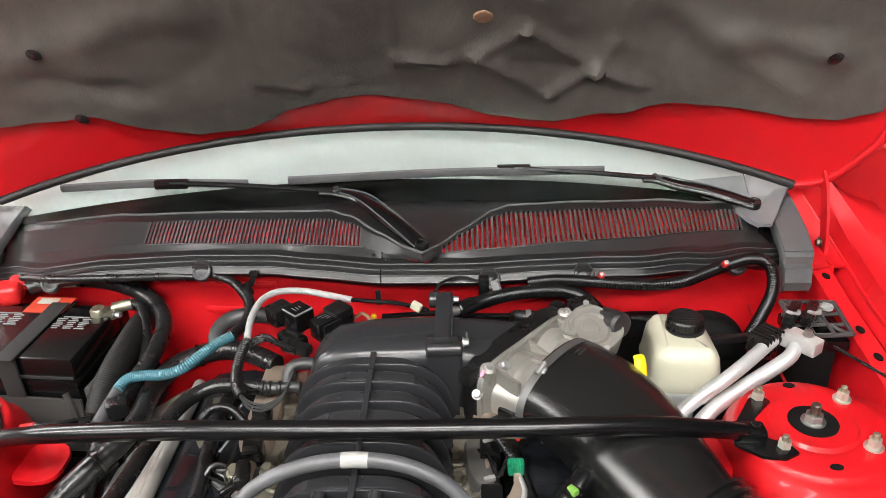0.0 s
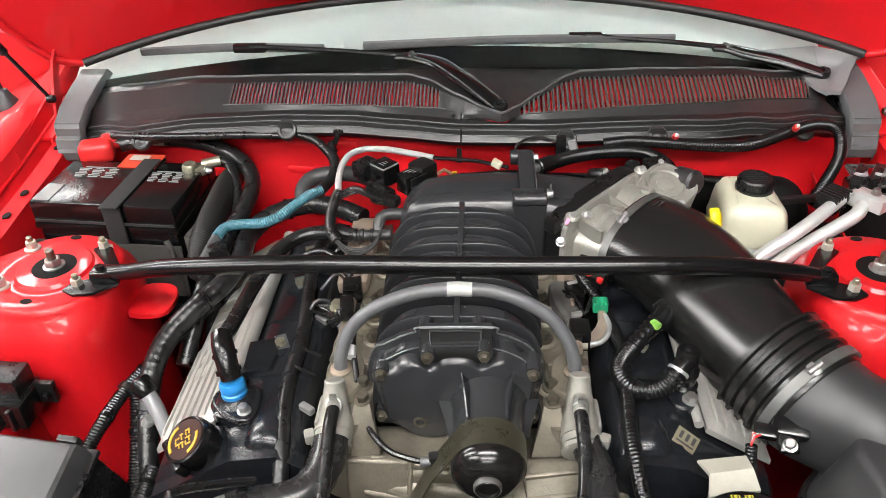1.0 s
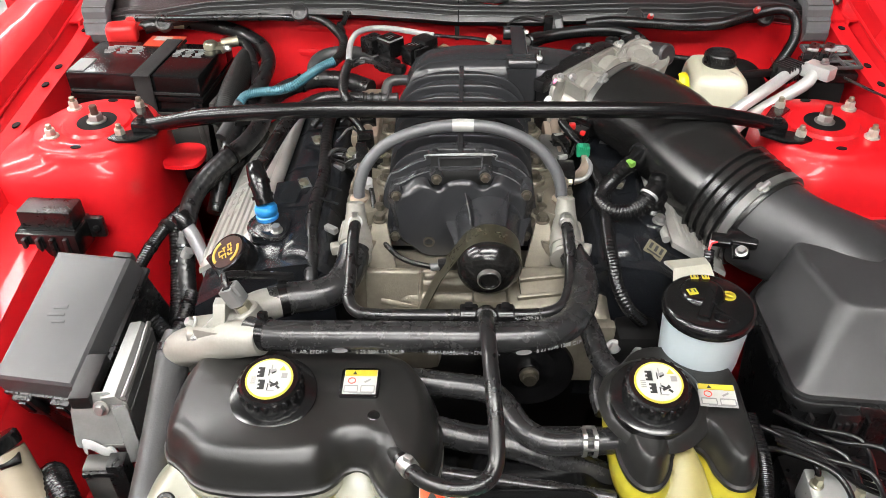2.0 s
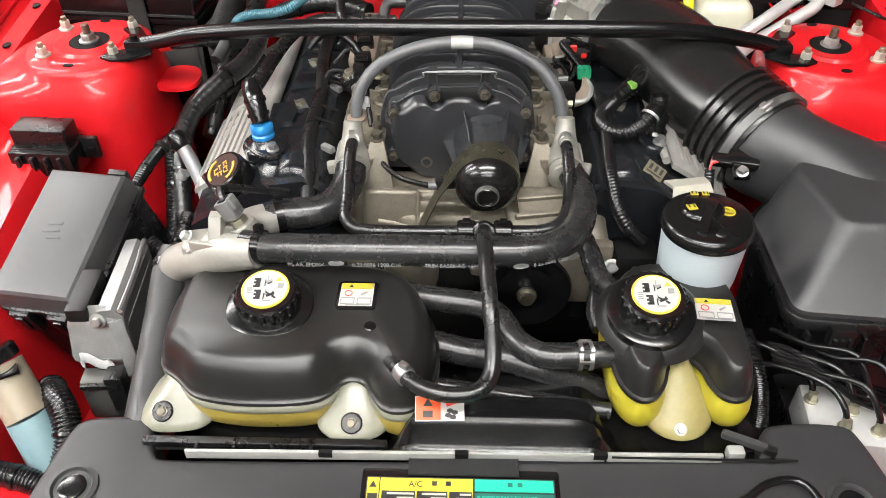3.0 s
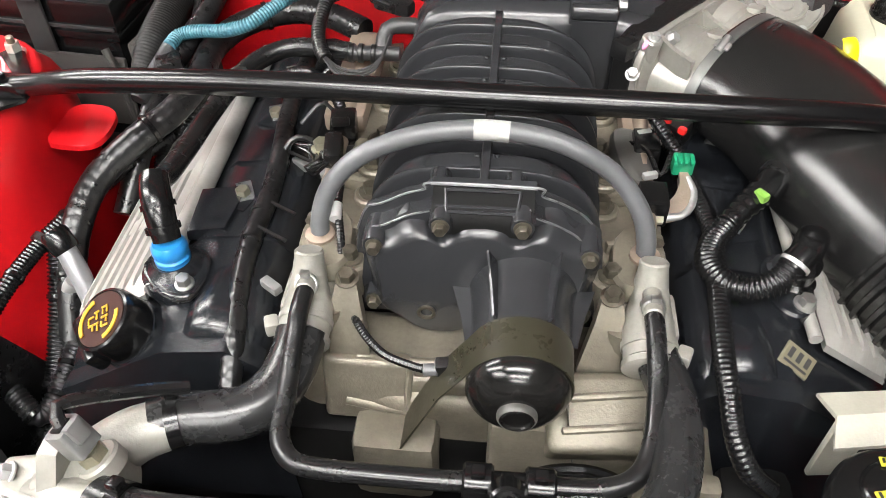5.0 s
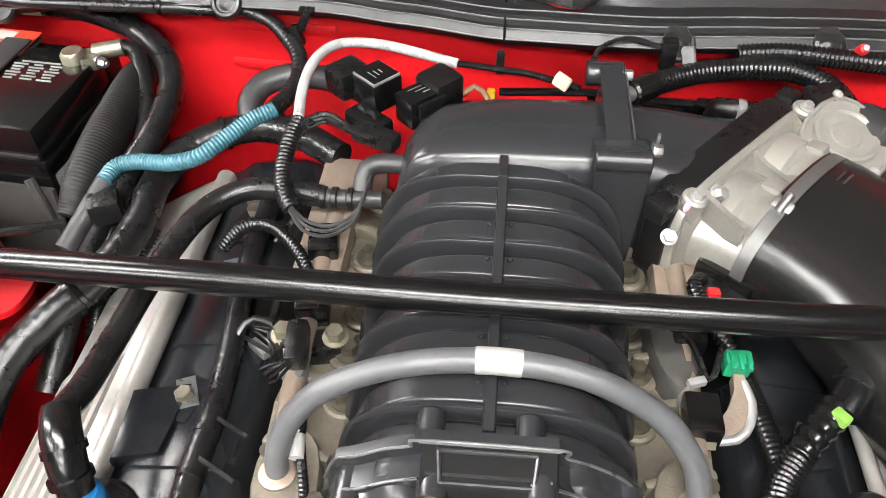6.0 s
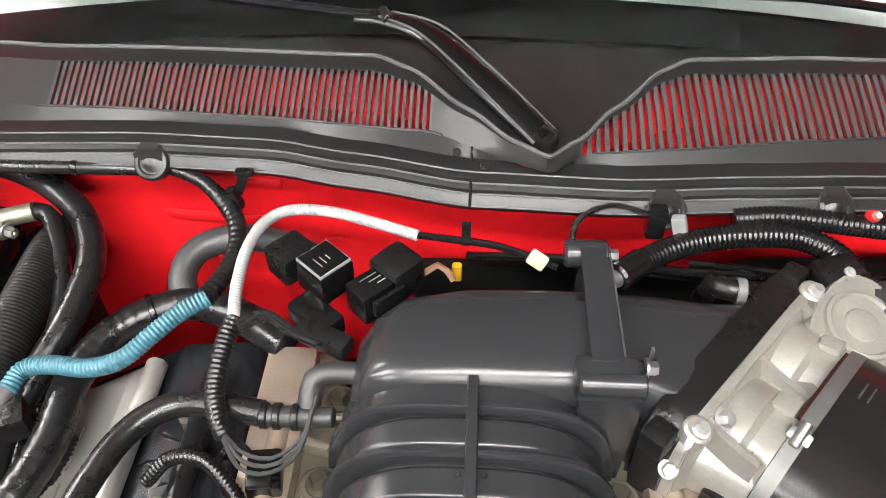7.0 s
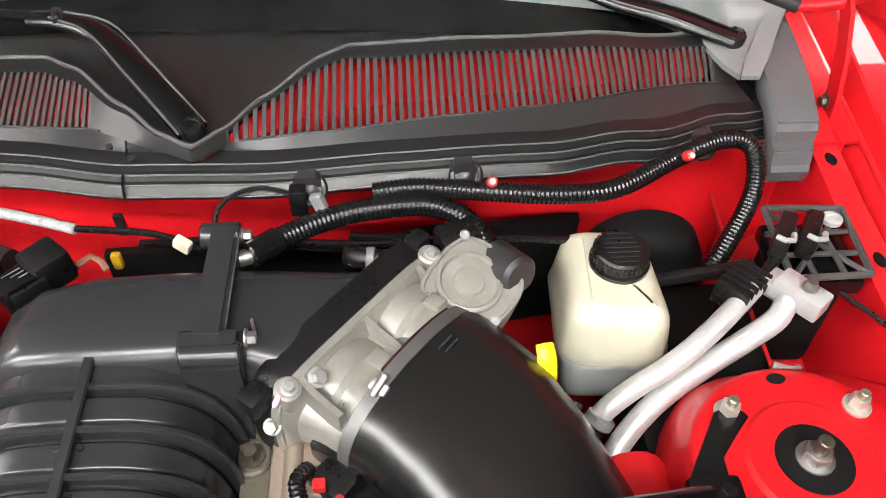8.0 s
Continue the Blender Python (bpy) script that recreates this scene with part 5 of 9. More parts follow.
# ---- charge cooler flanges beside the supercharger ----
inlet = thing("intake_manifold", "stained bare alloy intake manifold beside the supercharger", "intake manifold", (0, 0, 0.78))
for sgn in (-1, 1):
    out = [(sgn * 0.104 + BX, -0.20), (sgn * 0.158 + BX, -0.20), (sgn * 0.163 + BX, -0.10), (sgn * 0.150 + BX, -0.05), (sgn * 0.165 + BX, 0.0), (sgn * 0.160 + BX, 0.10), (sgn * 0.170 + BX, 0.17), (sgn * 0.115 + BX, 0.185), (sgn * 0.104 + BX, 0.1)]
    part("side_flange", prism(out[::sgn], 0.800, 0.852, 0.004), ALLOY_TAN, inlet)
    rb = box((sgn * 0.152 + BX, 0.085, 0.862), (0.044, 0.17, 0.024), 0.008)
    part("rail_block", rb, ALLOY_BROWN, inlet, "brown-stained alloy block")
    for k, y in enumerate((0.125, 0.050, -0.013, -0.055, -0.098, -0.185)):
        x = sgn * (0.112 if k % 2 else 0.108) + BX
        bo = part("boss", lathe([(0.0175, 0.0), (0.0165, 0.030), (0.0145, 0.032)], (x, y, 0.826), (0, 0, 1), 22), ALLOY_TAN, inlet)
        part("flange_bolt", hexbolt((x, y, 0.858), (0, 0, 1), 0.0075, 0.009, 1.55), BRONZE, bo)
    for y0, y1 in ((0.10, 0.07), (-0.03, -0.045), (-0.075, -0.092), (-0.13, -0.16)):
        part("casting_rib", box((sgn * 0.134 + BX, (y0 + y1) / 2, 0.8565), (0.052, 0.008, 0.016), 0.003, rz=sgn * 14), ALLOY_TAN, inlet)
    # fuel rail with injectors and their plugs
    fr = part("fuel_rail", tube([(sgn * 0.148 + BX, 0.10, 0.872), (sgn * 0.149 + BX, 0.0, 0.870), (sgn * 0.146 + BX, -0.128, 0.864)], 0.0085, 14), ALLOY_BROWN, inlet, "dull brown steel fuel rail")
    for y in (0.045, -0.020, -0.085):
        part("injector", lathe([(0.0085, 0.0), (0.0085, 0.012), (0.0100, 0.013), (0.0100, 0.022), (0.0070, 0.024)], (sgn * 0.143 + BX, y, 0.850), (sgn * 0.3, 0, 1), 16), GREY_PLUG, fr)
        part("rail_clip", box((sgn * 0.150 + BX, y + 0.010, 0.880), (0.014, 0.006, 0.006), 0.001, rz=sgn * 20), STEEL_DULL, fr)
    # flat base under the end of the arched hose
    base = dome(chaikin([(sgn * 0.108 + BX, -0.205), (sgn * 0.158 + BX, -0.205), (sgn * 0.160 + BX, -0.130), (sgn * 0.115 + BX, -0.130)][::sgn], 2), [(0, 0.84), (0, 0.862), (0.002, 0.866)])
    hb = part("hose_base", base, ALLOY_TAN, inlet)
    part("base_hole", lathe([(0.0, 0.0), (0.0055, 0.0), (0.0065, 0.0012), (0.0, 0.0012)], (sgn * 0.152 + BX, -0.150, 0.8655), (0, 0, 1), 18), BRONZE, hb)

part("coil_pad", dome(chaikin([(0.128, 0.010), (0.160, 0.004), (0.168, -0.035), (0.166, -0.066), (0.148, -0.084), (0.132, -0.062), (0.126, -0.02)], 2), [(0, 0.850), (0, 0.868), (0.003, 0.874), (0.008, 0.876)]), PLASTIC_PAD, inlet, "dark grey rounded pad")
for sgn in (-1, 1):
    w = thing("coolant_fitting", "matte beige cast coolant fitting with a round capped top", "fitting", (0.008 + sgn * 0.14, -0.22, 0.84), "coolant fittings")
    px = 0.151 if sgn > 0 else -0.133
    dy = 0.0 if sgn > 0 else -0.014
    part("cap", lathe([(0.0160, -0.036), (0.0140, -0.018), (0.0122, -0.006), (0.0122, -0.0015), (0.0108, 0.0), (0.0, 0.0004)], (px, -0.190 + dy, 0.885), (0, 0.42, 0.91), 28), FITTING, w)
    part("elbow", tube([(px, -0.198 + dy, 0.868), (px, -0.205 + dy, 0.858), (px - sgn * 0.001, -0.220 + dy * 0.6, 0.850), (px - sgn * 0.002, -0.236, 0.846), (px - sgn * 0.002, -0.262, 0.842)], (0.0135, 0.0170, 0.0210, 0.0216, 0.0212), 24, 0.004), FITTING, w)
    part("flange", box((px, -0.212, 0.838), (0.050, 0.050, 0.018), 0.008), FITTING, w)
    for k in (0.0, 0.016):
        part("hose_band", lathe([(0.0212, -0.0035), (0.0228, -0.0025), (0.0228, 0.0025), (0.0212, 0.0035)], (px - sgn * 0.002, -0.248 - k, 0.844 - k * 0.25), (0, -1, -0.25), 28), FITTING, w, "beige clamp band")
    part("band_ear", box((px + sgn * 0.024, -0.256, 0.846), (0.012, 0.014, 0.014), 0.003, rz=sgn * -20), FITTING, w)
    part("nipple", rod((px - sgn * 0.001, -0.212 + dy * 0.7, 0.868), (px - sgn * 0.003, -0.242, 0.874), 0.0082, bev=0.001), FITTING, w)
    part("nipple_clip", rod((px - sgn * 0.002, -0.224 + dy * 0.5, 0.8705), (px - sgn * 0.0025, -0.233, 0.8722), 0.0098, 16, 0.001), STEEL, w, "small steel clip")
    part("clip_tail", box((px - sgn * 0.002, -0.230, 0.8825), (0.008, 0.005, 0.006), 0.001), STEEL, w)
    part("base_neck", lathe([(0.038, 0), (0.028, 0.05), (0.024, 0.10)], (sgn * 0.128 + 0.006, -0.225, 0.745), (0, 0.05, 1), 22), ALLOY_TAN, w)

arch_hose = thing("arched_hose", "grey rubber hose arched over the supercharger with a white tag", "hose", (0.01, -0.15, 0.86))
part("hose", tube([(-0.133, -0.168, 0.862), (-0.132, -0.163, 0.885), (-0.122, -0.153, 0.912), (-0.095, -0.142, 0.938), (-0.045, -0.134, 0.957), (0.011, -0.131, 0.9625), (0.065, -0.134, 0.957), (0.112, -0.143, 0.936), (0.138, -0.156, 0.908), (0.147, -0.165, 0.882), (0.148, -0.168, 0.864)], 0.0083, 16), GREY_HOSE, arch_hose)
part("tag", tube([(-0.003, -0.1312, 0.9622), (0.011, -0.131, 0.9625), (0.026, -0.1312, 0.9620)], 0.0088, 16, 0.004), WHITE_PAPER, arch_hose, "white paper tag")
for x in (-0.133, 0.148):
    part("grommet", lathe([(0.013, 0), (0.013, 0.004), (0.009, 0.006)], (x, -0.168, 0.865), (0, 0, 1), 18), ALLOY_BROWN, arch_hose)

# ---- throttle body and air duct ----
TN = Vector((0.757, -0.653, 0)).normalized()
TA = Vector((0.653, 0.757, 0)).normalized()
TC = Vector((0.207, 0.129, 0.893))
tb = thing("throttle", "bare cast alloy throttle with twin round bores", "throttle", tuple(TC - Vector((0, 0, 0.06))))


def tb_ring(d, half, high, power=3.0, n=36, dz=0.0, slide=0.0):
    out = []
    for i in range(n):
        a = 2 * math.pi * i / n
        c, s = math.cos(a), math.sin(a)
        e = 2 / power
        out.append(TC + TN * d + TA * (slide + half * math.copysign(abs(c) ** e, c)) + Vector((0, 0, dz + high * math.copysign(abs(s) ** e, s))))
    return out


part("gasket_plate", loft([tb_ring(d, h, 0.055, 5) for d, h in ((-0.020, 0.100), (-0.018, 0.103), (0.004, 0.103), (0.006, 0.101))]), PLASTIC, tb, "black adapter plate")
part("casting", loft([tb_ring(0.006, 0.098, 0.050, 5), tb_ring(0.014, 0.099, 0.051, 5), tb_ring(0.016, 0.097, 0.048, 4), tb_ring(0.019, 0.090, 0.036, 3), tb_ring(0.040, 0.085, 0.035, 2.6), tb_ring(0.066, 0.083, 0.043, 2.4)]), ALLOY, tb)
for s in (-0.036, 0.038):
    bulge = lathe([(0.0, 0.0), (0.043, 0.0), (0.0445, 0.010), (0.0445, 0.026), (0.0400, 0.031), (0.0400, 0.040), (0.0435, 0.046), (0.0435, 0.062), (0.0, 0.062)], TC + TA * s + TN * 0.010 + Vector((0, 0, 0.004)), TN, 32)
    part("bore", bulge, ALLOY, tb)
part("flange_face", loft([tb_ring(d, h, hz, 5) for d, h, hz in ((0.005, 0.1015, 0.0525), (0.006, 0.1025, 0.0535), (0.0125, 0.1025, 0.0535), (0.0135, 0.1015, 0.0525))]), ALLOY, tb)
MC = aim(TC + TA * 0.098 + TN * 0.054 + Vector((0, 0, 0.030)), Vector((0.10, -0.30, 1)), TN)
plate = chaikin([(-0.036, -0.040), (0.034, -0.040), (0.046, -0.022), (0.046, 0.022), (0.030, 0.040), (-0.020, 0.040), (-0.036, 0.020)], 2)
mo = part("motor_cover", dome(plate, [(0, -0.020), (0, 0.012), (0.0012, 0.0150), (0.0036, 0.0152), (0.0046, 0.0130), (0.012, 0.0128)], MC), ALLOY, tb, "cast motor cover with a raised ring", 60)
part("cover_ring", put(bmesh.new(), lathe([(0.030, 0.0), (0.029, 0.0040), (0.026, 0.0046), (0.024, 0.0020), (0.014, 0.0015), (0.013, 0.0035), (0.010, 0.0040), (0.0, 0.0038)], (0.006, -0.004, 0.0125), (0, 0, 1), 32), MC), ALLOY, mo)
for x, y in ((-0.028, -0.034), (0.038, -0.020), (0.022, 0.034), (-0.028, 0.022)):
    part("cover_screw", put(bmesh.new(), lathe([(0.0045, 0.0), (0.0045, 0.0030), (0.0025, 0.0034), (0.0, 0.0020)], (x, y, 0.0130), (0, 0, 1), 14), MC), STEEL_DULL, mo)
for s in (-0.074, 0.001, 0.070):
    web = loft([[TC + TA * (s + k) + TN * d + Vector((0, 0, h)) for k in (-0.0028, 0.0028)] + [TC + TA * (s + k) + TN * d + Vector((0, 0, 0.0)) for k in (0.0028, -0.0028)] for d, h in ((0.013, 0.052), (0.026, 0.046), (0.042, 0.042), (0.054, 0.040))])
    part("casting_web", web, ALLOY, tb)
for s, d, h in ((-0.086, 0.012, 0.050), (0.088, 0.012, 0.050)):
    lug = part("lug", lathe([(0.0105, -0.020), (0.0105, 0.002), (0.0085, 0.004)], TC + TA * s + TN * d + Vector((0, 0, h)), (0.15, -0.15, 1), 20), ALLOY, tb)
    part("lug_bolt", hexbolt(TC + TA * s + TN * (d + 0.002) + Vector((0, 0, h + 0.003)), (0.15, -0.15, 1), 0.0048, 0.005), STEEL_DULL, lug)
part("face_bolt", hexbolt(TC + TA * -0.062 + TN * 0.018 + Vector((0, 0, 0.044)), (0.55, -0.45, 0.7), 0.0060, 0.007, 1.4), STEEL_DULL, tb)
part("low_bolt", hexbolt(TC + TA * -0.104 + TN * 0.008 + Vector((0, 0, 0.018)), (-0.1, -0.6, 0.7), 0.0055, 0.007, 1.3), STEEL_DULL, tb)
part("casting_tab", box(TC + TA * -0.020 + TN * 0.046 + Vector((0, 0, 0.044)), (0.016, 0.018, 0.008), 0.002, rz=49, rx=-8), ALLOY, tb)
part("casting_tab", box(TC + TA * 0.052 + TN * 0.046 + Vector((0, 0, 0.045)), (0.014, 0.016, 0.008), 0.002, rz=49, rx=-8), ALLOY, tb)
part("adapter_ear", box(TC + TA * -0.104 + TN * -0.006 + Vector((0, 0, 0.042)), (0.022, 0.020, 0.020), 0.004, rz=49), PLASTIC, tb)
part("adapter_ear", box(TC + TA * 0.096 + TN * -0.008 + Vector((0, 0, 0.048)), (0.020, 0.018, 0.016), 0.004, rz=49), PLASTIC, tb)
part("paint_mark", lathe([(0.0, 0.0), (0.0035, 0.0), (0.0035, 0.002), (0.0, 0.003)], TC + TA * -0.098 + TN * 0.013 + Vector((0, 0, 0.050)), (-0.3, -0.5, 1), 12, squash=(0.7, 1.5)), PINK, tb, "pink paint dab")
sn2 = box(TC + TA * -0.075 + TN * 0.055 + Vector((0, 0, -0.015)), (0.05, 0.032, 0.03), 0.004, rz=-40)
sensor = part("position_sensor", sn2, PLASTIC_SMOOTH, tb)
part("sensor_plug", box(TC + TA * -0.098 + TN * 0.062 + Vector((0, 0, -0.022)), (0.034, 0.026, 0.024), 0.004, rz=-40), PLASTIC, sensor)
part("red_lock", box(TC + TA * -0.108 + TN * 0.078 + Vector((0, 0, -0.012)), (0.008, 0.007, 0.007), 0.002, rz=-40), RED_PLASTIC, sensor, "red locking tab")

duct = thing("air_duct", "black rubber intake duct with hose clamps at both ends", "air duct", (0.33, -0.08, 0.78))


def duct_ring(c, way, rx, rz, power=2.3, n=40):
    w = Vector(way).normalized()
    s = Vector((-w.y, w.x, 0)).normalized()
    u = w.cross(s)
    if u.z < 0:
        u = -u
    out = []
    for i in range(n):
        a = 2 * math.pi * i / n
        e = 2 / power
        c1, s1 = math.cos(a), math.sin(a)
        out.append(Vector(c) + s * (rx * math.copysign(abs(c1) ** e, c1)) + u * (rz * math.copysign(abs(s1) ** e, s1)))
    return out


M0 = TC + TN * 0.058
path = [(M0, (0.757, -0.653, 0.0), 0.086, 0.052, 2.4), (M0 + TN * 0.010, (0.757, -0.653, 0.0), 0.0865, 0.0525, 2.4), (M0 + TN * 0.026, (0.757, -0.653, -0.02), 0.086, 0.053, 2.4),
        (Vector((0.300, 0.040, 0.890)), (0.70, -0.70, -0.08), 0.085, 0.056, 2.4), (Vector((0.325, -0.005, 0.884)), (0.62, -0.77, -0.14), 0.083, 0.060, 2.3), (Vector((0.350, -0.055, 0.874)), (0.56, -0.80, -0.18), 0.079, 0.063, 2.2), (Vector((0.372, -0.103, 0.861)), (0.54, -0.82, -0.20), 0.075, 0.066, 2.1), (Vector((0.384, -0.127, 0.855)), (0.54, -0.82, -0.20), 0.073, 0.067, 2.0)]
part("boot", loft([duct_ring(*p) for p in path]), RUBBER_DUCT, duct, sharp=60)
BW = Vector((0.55, -0.81, -0.20)).normalized()
BC = Vector((0.384, -0.127, 0.855))
part("red_mark", loft([duct_ring(M0 + TN * d, TN, 0.0878, 0.0540, 2.2, 40)[6:13] + [p - Vector((0, 0, 0.002)) for p in duct_ring(M0 + TN * d, TN, 0.0870, 0.0534, 2.2, 40)[6:13]][::-1] for d in (-0.002, 0.011)]), OXBLOOD, duct, "dull red mark on the clamp band")
for k in (0.0, 0.006):
    q = TC + TN * (0.080 + k) + TA * 0.020 + Vector((0, 0, 0.0535 + k * 0.02))
    part("moulded_mark", box(q, (0.0014, 0.016, 0.0012), 0, rz=-41), HOSE_GREY, duct)
bel = []
for i in range(29):
    t = i / 28
    r = 0.0745 + (0.0065 if i % 7 in (2, 3, 4) else 0.0005) - 0.002 * t
    bel.append(duct_ring(BC + BW * (0.056 * t), BW, r, r, 2.0))
part("bellows", loft(bel), RUBBER_DUCT, duct, sharp=60)


def clamp(parent, c, way, r, wide=0.010, squash=None, screw=80, rx=None, rz=None, band=STEEL):
    rx, rz = rx or r, rz or r
    w = Vector(way).normalized()
    b = loft([duct_ring(Vector(c) + w * d, w, rx + g, rz + g, 2.2) for d, g in ((-wide / 2, -0.002), (-wide / 2, 0.0012), (wide / 2, 0.0012), (wide / 2, -0.002))], caps=False)
    ob = part("hose_clamp", b, band, parent, "steel worm-drive clamp")
    s = Vector((-w.y, w.x, 0)).normalized()
    u = w.cross(s)
    u = -u if u.z < 0 else u
    a = radians(screw)
    at = Vector(c) + s * (rx * math.cos(a)) + u * (rz * math.sin(a))
    n = (s * math.cos(a) + u * math.sin(a)).normalized()
    t = n.cross(w)
    sc = rod(at + n * 0.0035 - t * 0.009, at + n * 0.0035 + t * 0.011, 0.0040, 12, 0.001)
    put(sc, box((0, 0, 0.0022), (0.009, 0.016, 0.0045), 0.0015), aim(at, n, w))
    for i in range(6):
        g = a + 0.16 + i * 0.035
        q = Vector(c) + s * (rx * math.cos(g)) + u * (rz * math.sin(g))
        put(sc, box((0, 0, 0.0016), (wide * 0.55, 0.0010, 0.0010), 0), aim(q, (s * math.cos(g) + u * math.sin(g)).normalized(), w))
    part("clamp_screw", sc, STEEL, ob)
    return ob


clamp(duct, M0 + TN * 0.006, TN, 0.087, 0.011, screw=118, rx=0.0872, rz=0.0535, band=CLAMP_STEEL)
clamp(duct, BC + BW * 0.064, BW, 0.075, 0.012, screw=112, band=CLAMP_STEEL)
part("outlet_neck", loft([duct_ring(BC + BW * d, BW, r, r, 2.0) for d, r in ((0.050, 0.073), (0.056, 0.0735), (0.074, 0.0735), (0.076, 0.072))]), RUBBER_DUCT, duct)

# ---- air box ----
airbox = thing("air_box", "dark grey plastic air filter box with ribbed base", "air box", (0.52, -0.32, 0.60))
nk = loft([duct_ring(BC + BW * d + Vector(o), w, rx, rz, p) for d, o, w, rx, rz, p in (
    (0.070, (0, 0, 0), BW, 0.0705, 0.0705, 2.0), (0.095, (0.003, 0.002, 0), BW, 0.0685, 0.0690, 2.0),
    (0.125, (0.014, 0.010, 0), (0.55, -0.80, -0.20), 0.064, 0.066, 2.2), (0.160, (0.034, 0.018, 0), (0.60, -0.76, -0.24), 0.062, 0.062, 2.6),
    (0.205, (0.052, 0.022, 0), (0.60, -0.76, -0.26), 0.072, 0.058, 3.0))])
part("neck", nk, PLASTIC_GREY, airbox, sharp=60)
lid_lo = rounded([(0.402, -0.447), (0.705, -0.475), (0.705, -0.185), (0.468, -0.196), (0.402, -0.268)], 0.02)
lid_hi = rounded([(0.452, -0.392), (0.690, -0.412), (0.690, -0.200), (0.474, -0.212), (0.432, -0.270)], 0.02)
lid = loft([[Vector((x, y, z)) for x, y in inset(o, d)] for o, d, z in ((lid_lo, 0, 0.770), (lid_lo, 0, 0.782), (lid_lo, 0.005, 0.786), (lid_hi, -0.002, 0.856), (lid_hi, 0.002, 0.864), (lid_hi, 0.008, 0.867))])
part("lid", lid, PLASTIC_GREY, airbox, sharp=50)
part("lid_rim", dome(lid_lo, [(-0.007, 0.760), (-0.008, 0.763), (-0.008, 0.773), (-0.006, 0.776), (0.004, 0.776)]), PLASTIC, airbox)
part("base", dome(lid_lo, [(0.012, 0.58), (0.004, 0.70), (0.001, 0.7605)]), PLASTIC, airbox)
for x in (0.455, 0.545, 0.64):
    y = -0.456 - (x - 0.40) * 0.085
    cl = box((x, y - 0.006, 0.762), (0.030, 0.012, 0.026), 0.002)
    for k in (-0.009, 0.0, 0.009):
        box((x + k, y - 0.012, 0.752), (0.005, 0.008, 0.022), 0.0015, bm=cl)
    part("lid_clip", cl, PLASTIC, airbox)
for i in range(8):
    x = 0.42 + i * 0.032
    part("base_rib", box((x, -0.458 - (x - 0.40) * 0.085, 0.735), (0.004, 0.012, 0.050), 0.001), PLASTIC, airbox)
ms = box((0.382, -0.235, 0.851), (0.040, 0.026, 0.018), 0.004, rz=-14, rx=24)
box((0.378, -0.235, 0.850), (0.022, 0.060, 0.010), 0.004, rz=-4, rx=24, bm=ms)
maf = part("flow_sensor", ms, PLASTIC_SMOOTH, airbox, "black flow sensor with plug")
part("sensor_plug", box((0.349, -0.249, 0.858), (0.026, 0.016, 0.013), 0.003, rz=-14, rx=24), PLASTIC_SMOOTH, maf)
for p in ((0.371, -0.212, 0.866), (0.376, -0.258, 0.846)):
    part("sensor_screw", hexbolt(p, (-0.3, -0.4, 0.9), 0.006, 0.007), STEEL, maf)
for k in range(5):
    part("wire", tube([(0.342, -0.256 + 0.003 * k, 0.860), (0.332 + 0.001 * k, -0.262 + 0.003 * k, 0.860), (0.330, -0.268, 0.848)], 0.0013, 6), (RED_PLASTIC, WHITE_LOOM)[k % 2], maf)
part("sensor_lead", tube([(0.331, -0.265, 0.854), (0.331, -0.274, 0.836), (0.335, -0.285, 0.80), (0.342, -0.295, 0.76)], 0.0065, 10, pitch=0.004), LOOM, maf)

# ---- battery ----
battery = thing("battery", "black car battery with white print and a red warning sticker", "battery", (-0.55, 0.235, 0.72))
BM = pose(-0.548, 0.232, 0, 0, 0, -5)


def at_battery(bm):
    bmesh.ops.transform(bm, matrix=BM, verts=bm.verts[:])
    return bm


part("case", at_battery(box((0, 0, 0.79), (0.232, 0.168, 0.14), 0.006)), PLASTIC_SMOOTH, battery)
part("case_lip", at_battery(box((0, 0, 0.866), (0.240, 0.175, 0.010), 0.003)), PLASTIC_SMOOTH, battery)
lid_b = part("lid", at_battery(box((0, -0.016, 0.890), (0.238, 0.140, 0.040), 0.006)), PLASTIC_SMOOTH, battery)
part("lid_step", at_battery(box((0, 0.068, 0.882), (0.236, 0.034, 0.026), 0.004)), PLASTIC_SMOOTH, lid_b)
part("lid_groove", at_battery(box((0, -0.0872, 0.877), (0.232, 0.003, 0.004), 0.001)), PLASTIC_GREY, lid_b)
for cx, cy, w, rows in ((-0.055, 0.012, 0.076, 4), (0.068, 0.006, 0.060, 4)):
    for r in range(rows + 3):
        for k in range(3 if r else 1):
            ww = w / 3 * (0.55 + 0.35 * ((r * 2 + k) % 3) / 2) if r else w * 0.8
            xx = cx - w / 2 + w / 3 * (k + 0.5) if r else cx
            part("print_bar", at_battery(box((xx, cy + 0.018 - r * 0.0052, 0.9104), (ww * 0.9, 0.0020, 0.0009), 0)), GREY_INK, lid_b)
stk = part("sticker", at_battery(box((0.004, 0.056, 0.9108), (0.066, 0.046, 0.0012), 0)), STICKER_RED, lid_b, "red-orange warning sticker")
part("sticker_panel", at_battery(box((-0.003, 0.066, 0.9118), (0.032, 0.016, 0.0012), 0)), WHITE_PAPER, stk)
part("corner_pad", at_battery(box((-0.101, -0.055, 0.9107), (0.028, 0.050, 0.0012), 0)), GREY_INK, lid_b, "pale worn corner")
strap_b = bmesh.new()
